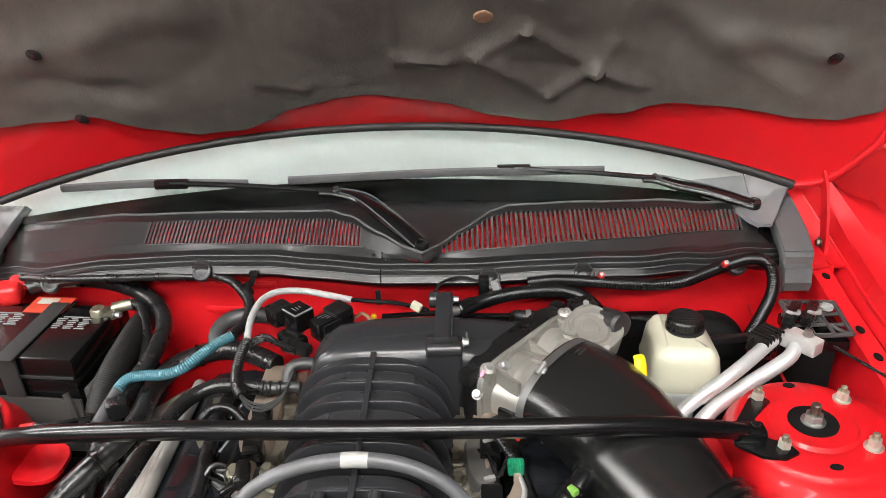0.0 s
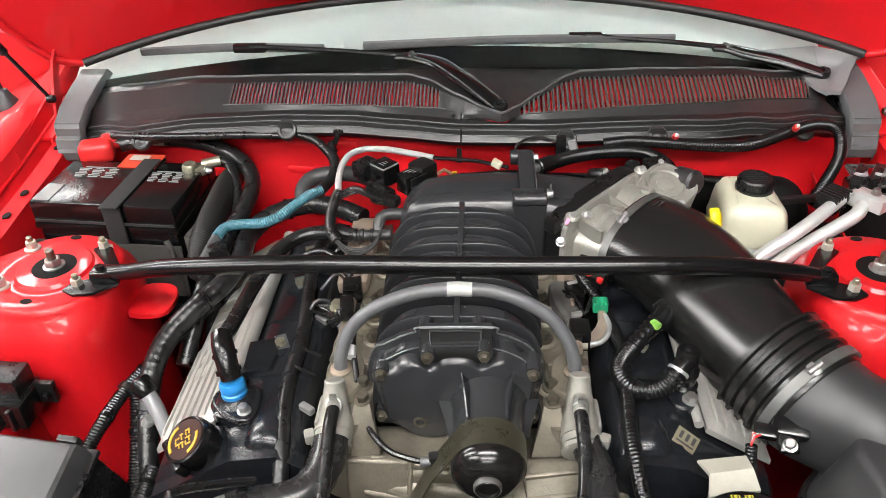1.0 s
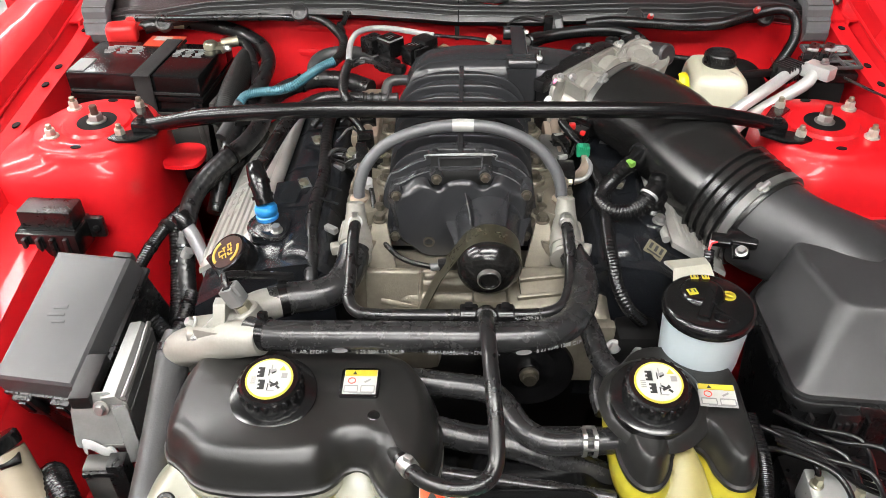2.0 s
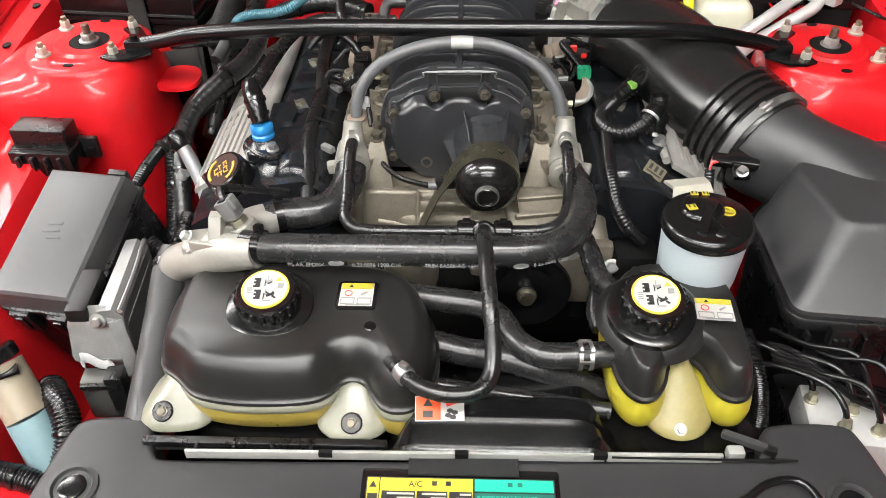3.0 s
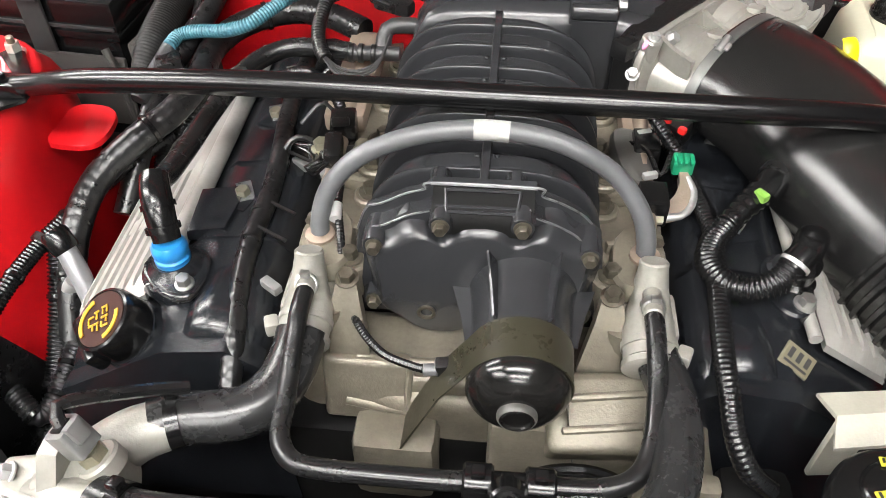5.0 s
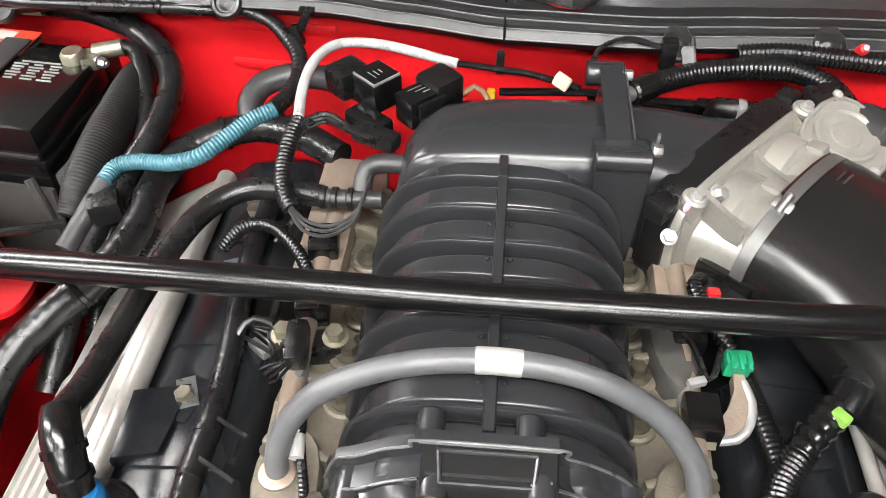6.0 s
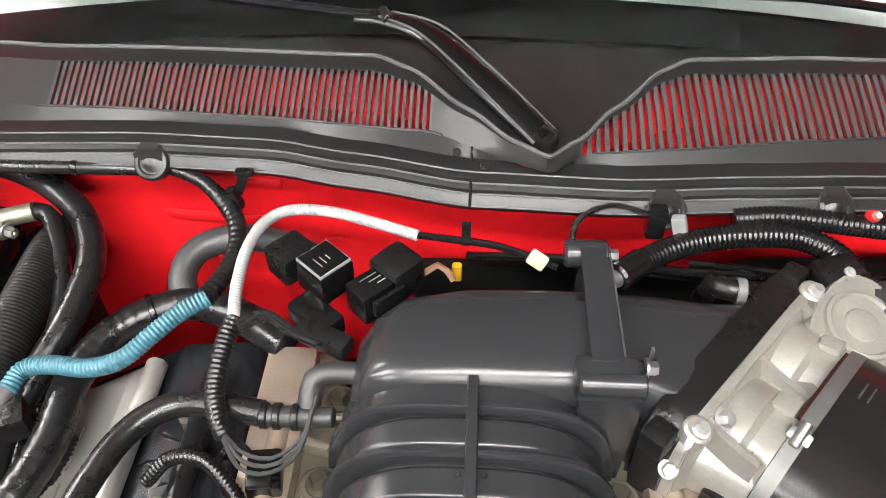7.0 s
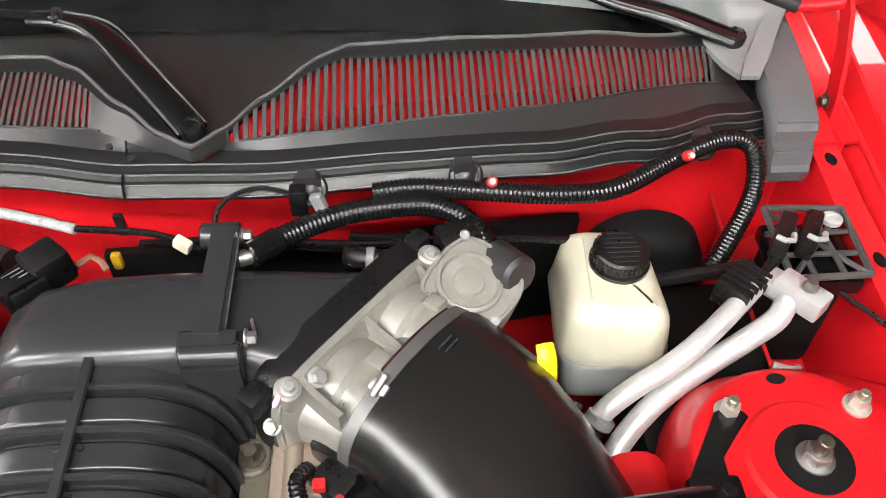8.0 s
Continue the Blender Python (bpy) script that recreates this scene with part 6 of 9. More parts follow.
for c, s in (((0.022, -0.020, 0.9125), (0.030, 0.160, 0.003)), ((0.022, -0.0925, 0.832), (0.030, 0.004, 0.158)), ((0.022, 0.062, 0.905), (0.030, 0.03, 0.004))):
    box(c, s, 0.001, bm=strap_b)
part("strap", at_battery(strap_b), STRAP, battery, "woven black hold-down strap")
part("red_terminal_cover", at_battery(box((-0.085, 0.075, 0.918), (0.056, 0.040, 0.034), 0.010, rz=20, seg=3)), RED_PLASTIC, battery, "red plastic terminal cover")
part("red_terminal_hood", at_battery(box((-0.058, 0.108, 0.925), (0.060, 0.030, 0.022), 0.008, rz=32, seg=3)), RED_PLASTIC, battery)
neg = box((-0.438, 0.262, 0.908), (0.030, 0.024, 0.016), 0.004, rz=20)
lathe([(0.013, 0), (0.013, 0.016), (0.010, 0.020)], (-0.446, 0.258, 0.902), (0, 0, 1), 18, neg)
lathe([(0.009, 0), (0.009, 0.03)], (-0.430, 0.272, 0.912), (1, 0.3, 0.1), 14, neg)
part("negative_clamp", neg, BRASS, battery, "tarnished terminal clamp")
part("clamp_nut", hexbolt((-0.420, 0.258, 0.910), (1, -0.3, 0), 0.0055, 0.008, 1.3, 0.008), STEEL, battery)

tray = thing("battery_tray", "dark woven heat wrap tray round the battery", "battery tray", (-0.53, 0.2, 0.70))
fr = box((-0.556, 0.134, 0.800), (0.245, 0.006, 0.090), 0.002, rz=-5, rx=-6)
part("front_panel", fr, WRAP, tray)
part("side_panel", box((-0.408, 0.215, 0.790), (0.010, 0.180, 0.150), 0.003, rz=-8), WRAP, tray)
part("sleeve", tube([(-0.396, 0.088, 0.846), (-0.392, 0.112, 0.862), (-0.388, 0.150, 0.874), (-0.386, 0.205, 0.882), (-0.386, 0.262, 0.886), (-0.382, 0.300, 0.880)], (0.016, 0.023, 0.024, 0.023, 0.021, 0.016), 22, pitch=0.0034, depth=0.016, squash=(0.85, 1.0)), SLEEVE, tray, "finely ribbed dark heat sleeve", 80)
part("floor_panel", box((-0.54, 0.22, 0.715), (0.27, 0.19, 0.01), 0.002, rz=-5), PLASTIC, tray)
part("fold", tube([(-0.455, 0.128, 0.856), (-0.445, 0.120, 0.83), (-0.44, 0.118, 0.76)], 0.005, 8), WRAP, tray)

# ---- brake fluid reservoir and booster ----
booster = thing("brake_booster", "dull black round brake booster on the firewall", "brake booster", (0.50, 0.27, 0.70))
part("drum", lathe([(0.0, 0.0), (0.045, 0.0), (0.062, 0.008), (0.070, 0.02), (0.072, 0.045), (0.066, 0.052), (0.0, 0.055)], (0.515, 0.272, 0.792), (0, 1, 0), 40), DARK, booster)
# black box added to fill the shaded depth between reservoir and tower
part("shade_box", box((0.535, 0.155, 0.785), (0.15, 0.20, 0.060), 0.012), DARK, booster)
part("stay", box((0.535, 0.205, 0.885), (0.11, 0.010, 0.012), 0.003, rz=8), PLASTIC, booster)

res = thing("brake_fluid_reservoir", "ivory brake fluid reservoir with a black screw cap", "fluid reservoir", (0.447, 0.19, 0.76))
ro = rounded([(0.393, 0.140), (0.497, 0.133), (0.494, 0.262), (0.402, 0.268)], 0.030, 7)
part("upper_tank", dome(ro, [(-0.002, 0.838), (-0.003, 0.842), (-0.001, 0.848), (0.002, 0.872), (0.004, 0.884), (0.0075, 0.892), (0.013, 0.898), (0.020, 0.9012), (0.024, 0.902)]), IVORY, res, sharp=60)
part("lower_tank", dome(ro, [(0.014, 0.765), (0.008, 0.78), (0.003, 0.826), (-0.001, 0.832), (-0.001, 0.8385)]), MILKY_PALE, res, "pale lower tank", 60)
cp = lathe([(0.0285, 0.0), (0.0285, 0.005), (0.0255, 0.006), (0.0255, 0.018), (0.0235, 0.0205), (0.0, 0.021)], (0.453, 0.209, 0.901), (0, 0, 1), 40)
cap = part("cap", cp, PLASTIC, res)
for i in range(30):
    a = 2 * math.pi * i / 30
    part("grip_rib", box((0.453 + 0.0257 * math.cos(a), 0.209 + 0.0257 * math.sin(a), 0.9135), (0.0022, 0.0022, 0.010), 0, rz=math.degrees(a)), PLASTIC, cap)
for i in range(7):
    part("cap_print", box((0.453, 0.191 + i * 0.006, 0.9222), (0.034 - 0.004 * abs(3 - i), 0.0012, 0.0006), 0), PLASTIC_GREY, cap)

dip = thing("dipstick_handle", "yellow plastic dipstick loop handle", "dipstick", (0.362, 0.08, 0.85))
part("strap", tube([(0.361, 0.094, 0.934), (0.362, 0.086, 0.930), (0.363, 0.078, 0.915), (0.364, 0.074, 0.898)], (0.0075, 0.0085, 0.0085, 0.0080), 14, 0.004, squash=(1.0, 0.45)), YELLOW_PLASTIC, dip)
part("loop", tube([(0.357, 0.074, 0.897), (0.355, 0.070, 0.888), (0.362, 0.067, 0.881), (0.371, 0.068, 0.885), (0.371, 0.073, 0.896)], 0.0045, 10, 0.003), YELLOW_PLASTIC, dip)
part("stem", rod((0.366, 0.075, 0.80), (0.364, 0.074, 0.900), 0.0045), STEEL_DULL, dip)

# ---- air conditioning pipes and bracket ----
pipes = thing("coolant_pipes", "two bare silver pipes clamped to an alloy block", "pipes", (0.51, 0.12, 0.82))
part("pipe", tube([(0.416, 0.082, 0.832), (0.428, 0.088, 0.846), (0.450, 0.096, 0.862), (0.480, 0.105, 0.880), (0.515, 0.125, 0.895), (0.548, 0.150, 0.905), (0.566, 0.166, 0.908)], 0.0098, 18), PIPE_ALU, pipes)
part("pipe", tube([(0.410, 0.020, 0.790), (0.428, 0.054, 0.822), (0.465, 0.085, 0.848), (0.511, 0.108, 0.868), (0.552, 0.124, 0.886), (0.580, 0.136, 0.899), (0.592, 0.150, 0.908)], 0.0104, 18), PIPE_ALU, pipes)
blk = part("block", box((0.602, 0.150, 0.914), (0.046, 0.024, 0.022), 0.003, rz=-52), PIPE_ALU, pipes, "pale alloy clamp block")
part("block_step", box((0.590, 0.166, 0.908), (0.026, 0.024, 0.018), 0.003, rz=-52), PIPE_ALU, blk)
part("block_bolt", hexbolt((0.604, 0.146, 0.929), (0, 0, 1), 0.0055, 0.006), STEEL, blk)
clip = part("rubber_clamp", box((0.556, 0.168, 0.905), (0.044, 0.028, 0.024), 0.006, rz=40), PLASTIC, pipes, "ribbed black pipe holder")
for k in range(6):
    part("clamp_rib", put(bmesh.new(), box((-0.019 + 0.0076 * k, 0, 0), (0.0026, 0.033, 0.029), 0.001), pose(0.556, 0.168, 0.906, 0, 0, 40)), PLASTIC, clip)
part("clamp_arm", box((0.588, 0.186, 0.909), (0.060, 0.012, 0.010), 0.003, rz=52), PLASTIC, pipes)
part("pipe_nut", lathe([(0.010, -0.002), (0.0135, 0.0), (0.0135, 0.008), (0.011, 0.010), (0.0085, 0.010), (0.008, 0.004), (0, 0.004)], (0.422, 0.084, 0.836), (-0.45, -0.35, -0.6), 22), STEEL_DULL, pipes, "bright ring on the pipe's end")
part("end_fitting", lathe([(0.0125, 0), (0.0135, 0.003), (0.0135, 0.010), (0.0120, 0.012), (0.0135, 0.014), (0.0135, 0.030), (0.010, 0.034)], (0.412, 0.078, 0.826), (-0.55, -0.45, -0.7), 20), PLASTIC, pipes)
part("end_elbow", tube([(0.398, 0.068, 0.822), (0.392, 0.082, 0.838), (0.398, 0.094, 0.846)], 0.0075, 12), RUBBER, pipes)

brk = thing("lattice_bracket", "black plastic bracket with diagonal lattice ribs", "bracket", (0.645, 0.22, 0.86))
part("base", box((0.645, 0.218, 0.886), (0.080, 0.078, 0.018), 0.004, rz=-3), PLASTIC_SMOOTH, brk)
# added black box: stands in for the deep shade under the lattice
part("housing", box((0.640, 0.216, 0.822), (0.060, 0.070, 0.112), 0.008, rz=-3), DARK, brk, "black box painted for the shade below the lattice")
part("spring_clip", tube([(0.588, 0.122, 0.846), (0.602, 0.116, 0.846), (0.612, 0.120, 0.842)], 0.0040, 10, squash=(1.0, 1.6)), STEEL_DULL, brk, "small bright spring clip")
part("rail_cable", tube([(0.655, 0.170, 0.892), (0.685, 0.130, 0.888), (0.705, 0.080, 0.890), (0.720, 0.020, 0.882), (0.728, -0.05, 0.862)], 0.0024, 8), RUBBER, brk, "thin black cable along the rail")
rimp = [(0.612, 0.268), (0.690, 0.264), (0.682, 0.176), (0.606, 0.174)]
for i in range(4):
    part("rim", tube([(*rimp[i], 0.908), (*rimp[(i + 1) % 4], 0.908)], 0.0035, 8, 0.02), SLAT_DARK, brk)
for a, b in ((0, 2), (1, 3)):
    part("lattice_rib", tube([(*rimp[a], 0.906), (*rimp[b], 0.906)], 0.0028, 8, 0.02), SLAT_DARK, brk)
for k in (0.33, 0.66):
    part("lattice_rib", tube([(0.602, 0.262 - 0.086 * k, 0.906), (0.688, 0.262 - 0.086 * k, 0.906)], 0.0028, 8, 0.02), SLAT_DARK, brk)
    part("lattice_rib", tube([(0.602 + 0.086 * k, 0.262, 0.906), (0.602 + 0.086 * k, 0.176, 0.906)], 0.0028, 8, 0.02), SLAT_DARK, brk)
part("white_bush", lathe([(0.010, 0), (0.010, 0.004), (0.006, 0.005), (0.005, 0.002), (0, 0.002)], (0.672, 0.246, 0.909), (0, 0, 1), 20), WHITE_LOOM, brk, "white round bush")
for k in range(2):
    part("bracket_plug", box((0.612 + 0.026 * k, 0.222, 0.916), (0.016, 0.060, 0.016), 0.004, rz=-32), PLASTIC, brk)
    part("white_clip", tube([(0.600 + 0.03 * k, 0.212, 0.925), (0.606 + 0.03 * k, 0.204, 0.927), (0.614 + 0.03 * k, 0.206, 0.926), (0.617 + 0.03 * k, 0.214, 0.925)], 0.0028, 8), WHITE_LOOM, brk)

# ---- fuse box, relay, control unit ----
fuse = thing("fuse_box", "black plastic fuse box with a sloping lid", "fuse box", (-0.49, -0.365, 0.66))
FM = pose(-0.500, -0.338, 0.800, 0, 0, -8) @ pose(0, 0, 0, 20) @ Matrix.Diagonal((0.88, 0.80, 1, 1)) @ pose(0, 0, -0.829)


def at_fuse(bm):
    bmesh.ops.transform(bm, matrix=FM, verts=bm.verts[:])
    return bm


fl_out = [(-0.068, -0.122), (0.060, -0.122), (0.064, 0.118), (-0.062, 0.118)]
part("lid", at_fuse(dome(fl_out, [(-0.004, 0.785), (0, 0.790), (0.0, 0.812), (0.004, 0.826), (0.010, 0.830), (0.016, 0.831)])), FUSE_LID, fuse, sharp=25)
part("lid_flange", at_fuse(box((0, 0, 0.787), (0.140, 0.252, 0.008), 0.002)), PLASTIC, fuse)
part("body", at_fuse(box((0, 0, 0.690), (0.128, 0.240, 0.19), 0.006)), PLASTIC, fuse)
for x in (-0.04, 0.02):
    part("latch", at_fuse(box((x, -0.128, 0.765), (0.030, 0.014, 0.05), 0.003)), PLASTIC, fuse)
    part("latch_rib", at_fuse(box((x, -0.136, 0.770), (0.012, 0.006, 0.03), 0.002)), PLASTIC_SMOOTH, fuse)
part("rear_latch", at_fuse(box((0.045, 0.122, 0.820), (0.030, 0.010, 0.014), 0.002)), PLASTIC, fuse)
lb = part("side_label", at_fuse(box((0.0665, -0.095, 0.808), (0.0015, 0.022, 0.026), 0)), WHITE_PAPER, fuse, "small white printed label")
for i in range(5):
    part("label_bar", at_fuse(box((0.0675, -0.102 + i * 0.0042, 0.808), (0.0012, 0.0016, 0.020), 0)), BLACK_INK, lb)
for x, y, w, h in ((-0.010, 0.010, 0.022, 0.006), (-0.012, -0.004, 0.026, 0.005), (-0.004, -0.016, 0.020, 0.004)):
    part("embossed_bar", at_fuse(box((x, y, 0.8313), (w, h, 0.0012), 0.0004, rz=8)), FUSE_LID, fuse)

relay = thing("relay_box", "black relay box fixed beside the strut tower", "relay box", (-0.565, -0.15, 0.78))
part("cap", box((-0.588, -0.154, 0.830), (0.080, 0.040, 0.030), 0.004, rz=-3), PLASTIC, relay)
part("cap_lip", box((-0.588, -0.156, 0.815), (0.088, 0.046, 0.005), 0.001, rz=-3), PLASTIC_SMOOTH, relay)
part("body", box((-0.588, -0.164, 0.796), (0.092, 0.048, 0.040), 0.004, rz=-3), PLASTIC_SMOOTH, relay)
for i in range(4):
    part("rib", box((-0.619 + i * 0.020, -0.191, 0.794), (0.006, 0.008, 0.034), 0.0015, rz=-3), PLASTIC, relay)
part("mount_ear", box((-0.533, -0.146, 0.802), (0.028, 0.010, 0.034), 0.003), PLASTIC, relay)
part("ear_bolt", hexbolt((-0.529, -0.152, 0.802), (0, -1, 0), 0.0045, 0.005), PLASTIC_SMOOTH, relay)
part("lead", tube([(-0.61, -0.17, 0.785), (-0.635, -0.19, 0.76), (-0.625, -0.22, 0.72)], 0.006, 8, pitch=0.004), LOOM, relay)

ecu = thing("control_unit", "dull silver control unit on a steel bracket", "control unit", (-0.40, -0.40, 0.66))
part("case", loft([[Vector((x0, y, 0.66)), Vector((x1, y, 0.66)), Vector((x1, y, 0.770)), Vector((x1 - 0.012, y, 0.781)), Vector((x0 + 0.004, y, 0.778))] for x0, x1, y in ((-0.418, -0.384, -0.462), (-0.419, -0.385, -0.460), (-0.428, -0.396, -0.332), (-0.427, -0.397, -0.330))]), ECU_ALLOY, ecu)
part("edge_flange", tube([(-0.3865, -0.462, 0.779), (-0.390, -0.40, 0.780), (-0.3985, -0.332, 0.780)], 0.0035, 8), STEEL, ecu)
part("side_seam", box((-0.391, -0.398, 0.752), (0.003, 0.120, 0.004), 0.001, rz=5), ECU_ALLOY, ecu)
plate = prism(rounded([(-0.034, -0.036), (0.026, -0.032), (0.026, 0.020), (0.014, 0.036), (-0.012, 0.036), (-0.034, 0.020)], 0.008), 0, 0.003, 0.0006, m=pose(-0.418, -0.468, 0.748, 68, 0, 4))
bp = part("bracket_plate", plate, ECU_ALLOY, ecu)
part("plate_lip", box((-0.418, -0.478, 0.716), (0.052, 0.012, 0.008), 0.003, rz=4), STEEL, bp)
part("side_leg", box((-0.386, -0.478, 0.735), (0.016, 0.004, 0.075), 0.001, rz=30, rx=-18), ECU_ALLOY, bp)
part("bracket_bolt", hexbolt((-0.412, -0.470, 0.770), (0, -0.93, 0.37), 0.0065, 0.006, 1.5), STEEL, bp)
part("white_tab", tube([(-0.444, -0.482, 0.706), (-0.440, -0.484, 0.722), (-0.430, -0.486, 0.722), (-0.415, -0.488, 0.712), (-0.404, -0.488, 0.718)], (0.004, 0.0045, 0.0045, 0.004), 8, squash=(0.5, 1.6)), WHITE_LOOM, ecu, "white plastic tab")
cn = part("connector", box((-0.418, -0.496, 0.672), (0.046, 0.026, 0.066), 0.004, rz=4), PLASTIC_PAD, ecu, "grey connector shell")
part("connector_latch", box((-0.398, -0.500, 0.685), (0.022, 0.024, 0.060), 0.004, rz=4), PLASTIC, cn)
part("connector_rib", box((-0.418, -0.511, 0.700), (0.040, 0.006, 0.008), 0.002, rz=4), PLASTIC, cn)
part("tray_edge", box((-0.440, -0.430, 0.774), (0.026, 0.075, 0.020), 0.004, rz=4), PLASTIC, ecu)

# ---- coolant reservoirs ----


def screw_cap(parent, c, n=(0.0, -0.17, 0.985)):
    w = Vector(n).normalized()
    c = Vector(c)
    q = 0.90
    part("neck_collar", lathe([(0.050 * q, -0.046), (0.0530 * q, -0.030), (0.0530 * q, -0.0275), (0.049 * q, -0.0255), (0.038 * q, -0.024)], c, w, 48), PLASTIC_SMOOTH, parent)
    b = lathe([(0.036 * q, -0.026), (0.037 * q, -0.022), (0.037 * q, -0.004), (0.034 * q, -0.001), (0.0 * q, -0.0005)], c, w, 48)
    k = part("screw_cap", b, PLASTIC_SMOOTH, parent, "black screw cap with a round white label")
    m = aim(c, w) @ Matrix.Diagonal((q, q, 1, 1))
    for i in range(20):
        a = 2 * math.pi * i / 20
        bm = box((0.0372 * math.cos(a), 0.0372 * math.sin(a), -0.012), (0.0050, 0.0070, 0.017), 0.0018, rz=math.degrees(a), seg=1)
        bmesh.ops.transform(bm, matrix=m, verts=bm.verts[:])
        part("grip_rib", bm, PLASTIC_SMOOTH, k)
    part("label_rim", lathe([(0.0285 * q, -0.0008), (0.0285 * q, 0.0005), (0.0 * q, 0.0006)], c, w, 40), YELLOW_INK, k)
    part("round_label", lathe([(0.0262 * q, 0.0), (0.0262 * q, 0.0010), (0.0 * q, 0.0011)], c, w, 40), WHITE_PAPER, k)
    ink = bmesh.new()
    for cx, cy in ((-0.0108, 0.0080), (-0.0080, -0.0095)):
        for i in range(5):
            put(ink, box((cx + 0.0012 * (i % 2), cy + 0.0056 - i * 0.0027, 0.0014), (0.0080 - 0.0024 * (i % 2), 0.0025, 0.0006), 0), m)
    for x, y, ww, h, rz in ((0.0075, -0.0090, 0.0100, 0.0032, 25), (0.0040, -0.0070, 0.0060, 0.0020, -30), (0.0120, -0.0125, 0.0055, 0.0024, -40), (0.0100, -0.0060, 0.0030, 0.0018, 70), (0.0000, -0.0120, 0.0012, 0.0090, 0), (-0.0010, 0.0080, 0.0012, 0.0090, 0), (0.0045, 0.0080, 0.0060, 0.0016, 30)):
        put(ink, box((x, y, 0.0014), (ww, h, 0.0006), 0, rz=rz), m)
    part("pictogram", ink, BLACK_INK, k)
    grey = bmesh.new()
    for x, y, ww, h, rz in ((0.0030, 0.0105, 0.0085, 0.0032, 20), (0.0015, 0.0150, 0.0012, 0.0080, 0), (0.0015, -0.0060, 0.0012, 0.0080, 0), (0.0180, 0.0040, 0.0070, 0.0070, 0), (0.0040, -0.0180, 0.0100, 0.0010, 0)):
        put(grey, box((x, y, 0.0014), (ww, h, 0.0006), 0, rz=rz), m)
    for i in range(4):
        put(grey, box((-0.0185, 0.0010 - i * 0.0028, 0.0014), (0.0060, 0.0011, 0.0006), 0), m)
    part("small_print", grey, GREY_INK, k)
    tri = put(bmesh.new(), prism([(0.0110, 0.0110), (0.0190, 0.0110), (0.0150, 0.0175)], 0.0011, 0.0018), m)
    part("warning_triangle", tri, YELLOW_INK, k)
    return k


def warning_label(parent, c, w, d, rz=0, rx=0, rim=0.0):
    m = pose(*c, rx, 0, rz)
    if rim:
        part("label_recess", put(bmesh.new(), prism(rounded([(-w / 2 - rim, -d / 2 - rim), (w / 2 + rim, -d / 2 - rim), (w / 2 + rim, d / 2 + rim), (-w / 2 - rim, d / 2 + rim)], 0.005), -0.003, 0.0002, 0.0008), m), PLASTIC_SMOOTH, parent)
    s = put(bmesh.new(), box((0, 0, 0), (w, d, 0.0014), 0), m)
    lab = part("warning_label", s, WHITE_PAPER, parent, "white and yellow warning label")
    part("yellow_band", put(bmesh.new(), box((0, d * 0.36, 0.0011), (w * 0.96, d * 0.24, 0.0009), 0), m), YELLOW_INK, lab)
    part("warning_triangle", put(bmesh.new(), prism([(-w * 0.25, d * 0.29), (-w * 0.12, d * 0.29), (-w * 0.185, d * 0.42)], 0.0012, 0.0020), m), BLACK_INK, lab)
    for sx in (-0.25, 0.25):
        fr = bmesh.new()
        x0, y0, ww, h = sx * w, -d * 0.30, w * 0.40, d * 0.26
        for cx, cy, a, b in ((x0, y0 + h / 2, ww, 0.0010), (x0, y0 - h / 2, ww, 0.0010), (x0 - ww / 2, y0, 0.0010, h), (x0 + ww / 2, y0, 0.0010, h)):
            put(fr, box((cx, cy, 0.0010), (a, b, 0.0008), 0), m)
        part("pictogram", fr, GREY_INK, lab)
    part("stop_ring", put(bmesh.new(), lathe([(0.0045, 0.0004), (0.0045, 0.0014), (0.0036, 0.0014), (0.0036, 0.0004)], (-w * 0.25, d * 0.04, 0), (0, 0, 1), 20), m), RED_INK, lab)
    part("pictogram", put(bmesh.new(), box((w * 0.22, d * 0.04, 0.0010), (0.008, 0.002, 0.0008), 0, rz=35), m), GREY_INK, lab)
    part("print_bar", put(bmesh.new(), box((w * 0.06, -d * 0.47, 0.0010), (w * 0.7, 0.0010, 0.0008), 0), m), GREY_INK, lab)
    return lab


tank = thing("coolant_reservoir", "wide coolant reservoir with a moulded black cover", "coolant reservoir", (-0.16, -0.5, 0.70), "coolant reservoirs")
LO = chaikin([(-0.316, -0.540), (-0.288, -0.558), (-0.268, -0.580), (-0.235, -0.588), (-0.190, -0.590), (-0.140, -0.586), (-0.122, -0.574), (-0.112, -0.556), (-0.086, -0.556), (-0.076, -0.578), (-0.060, -0.598), (-0.030, -0.594), (-0.012, -0.560), (-0.010, -0.500), (-0.030, -0.440), (-0.060, -0.410), (-0.120, -0.402), (-0.235, -0.400), (-0.300, -0.410), (-0.318, -0.460)], 2)
part("cover", dome(LO, [(0.001, 0.770), (-0.003, 0.772), (-0.003, 0.7765), (0.0005, 0.778), (0.0015, 0.786), (0.004, 0.798), (0.009, 0.810), (0.017, 0.8195), (0.026, 0.8235)]), MOULDED, tank, sharp=60)
part("tank", dome(LO, [(-0.001, 0.758), (-0.003, 0.760), (-0.003, 0.766), (0.001, 0.771)]), NATURAL, tank, "yellowed translucent tank", 60)
part("fluid_line", dome(LO, [(0.014, 0.722), (0.006, 0.726), (0.0005, 0.734), (-0.002, 0.750), (-0.002, 0.759)]), AMBER, tank, "amber coolant showing through the tank", 60)


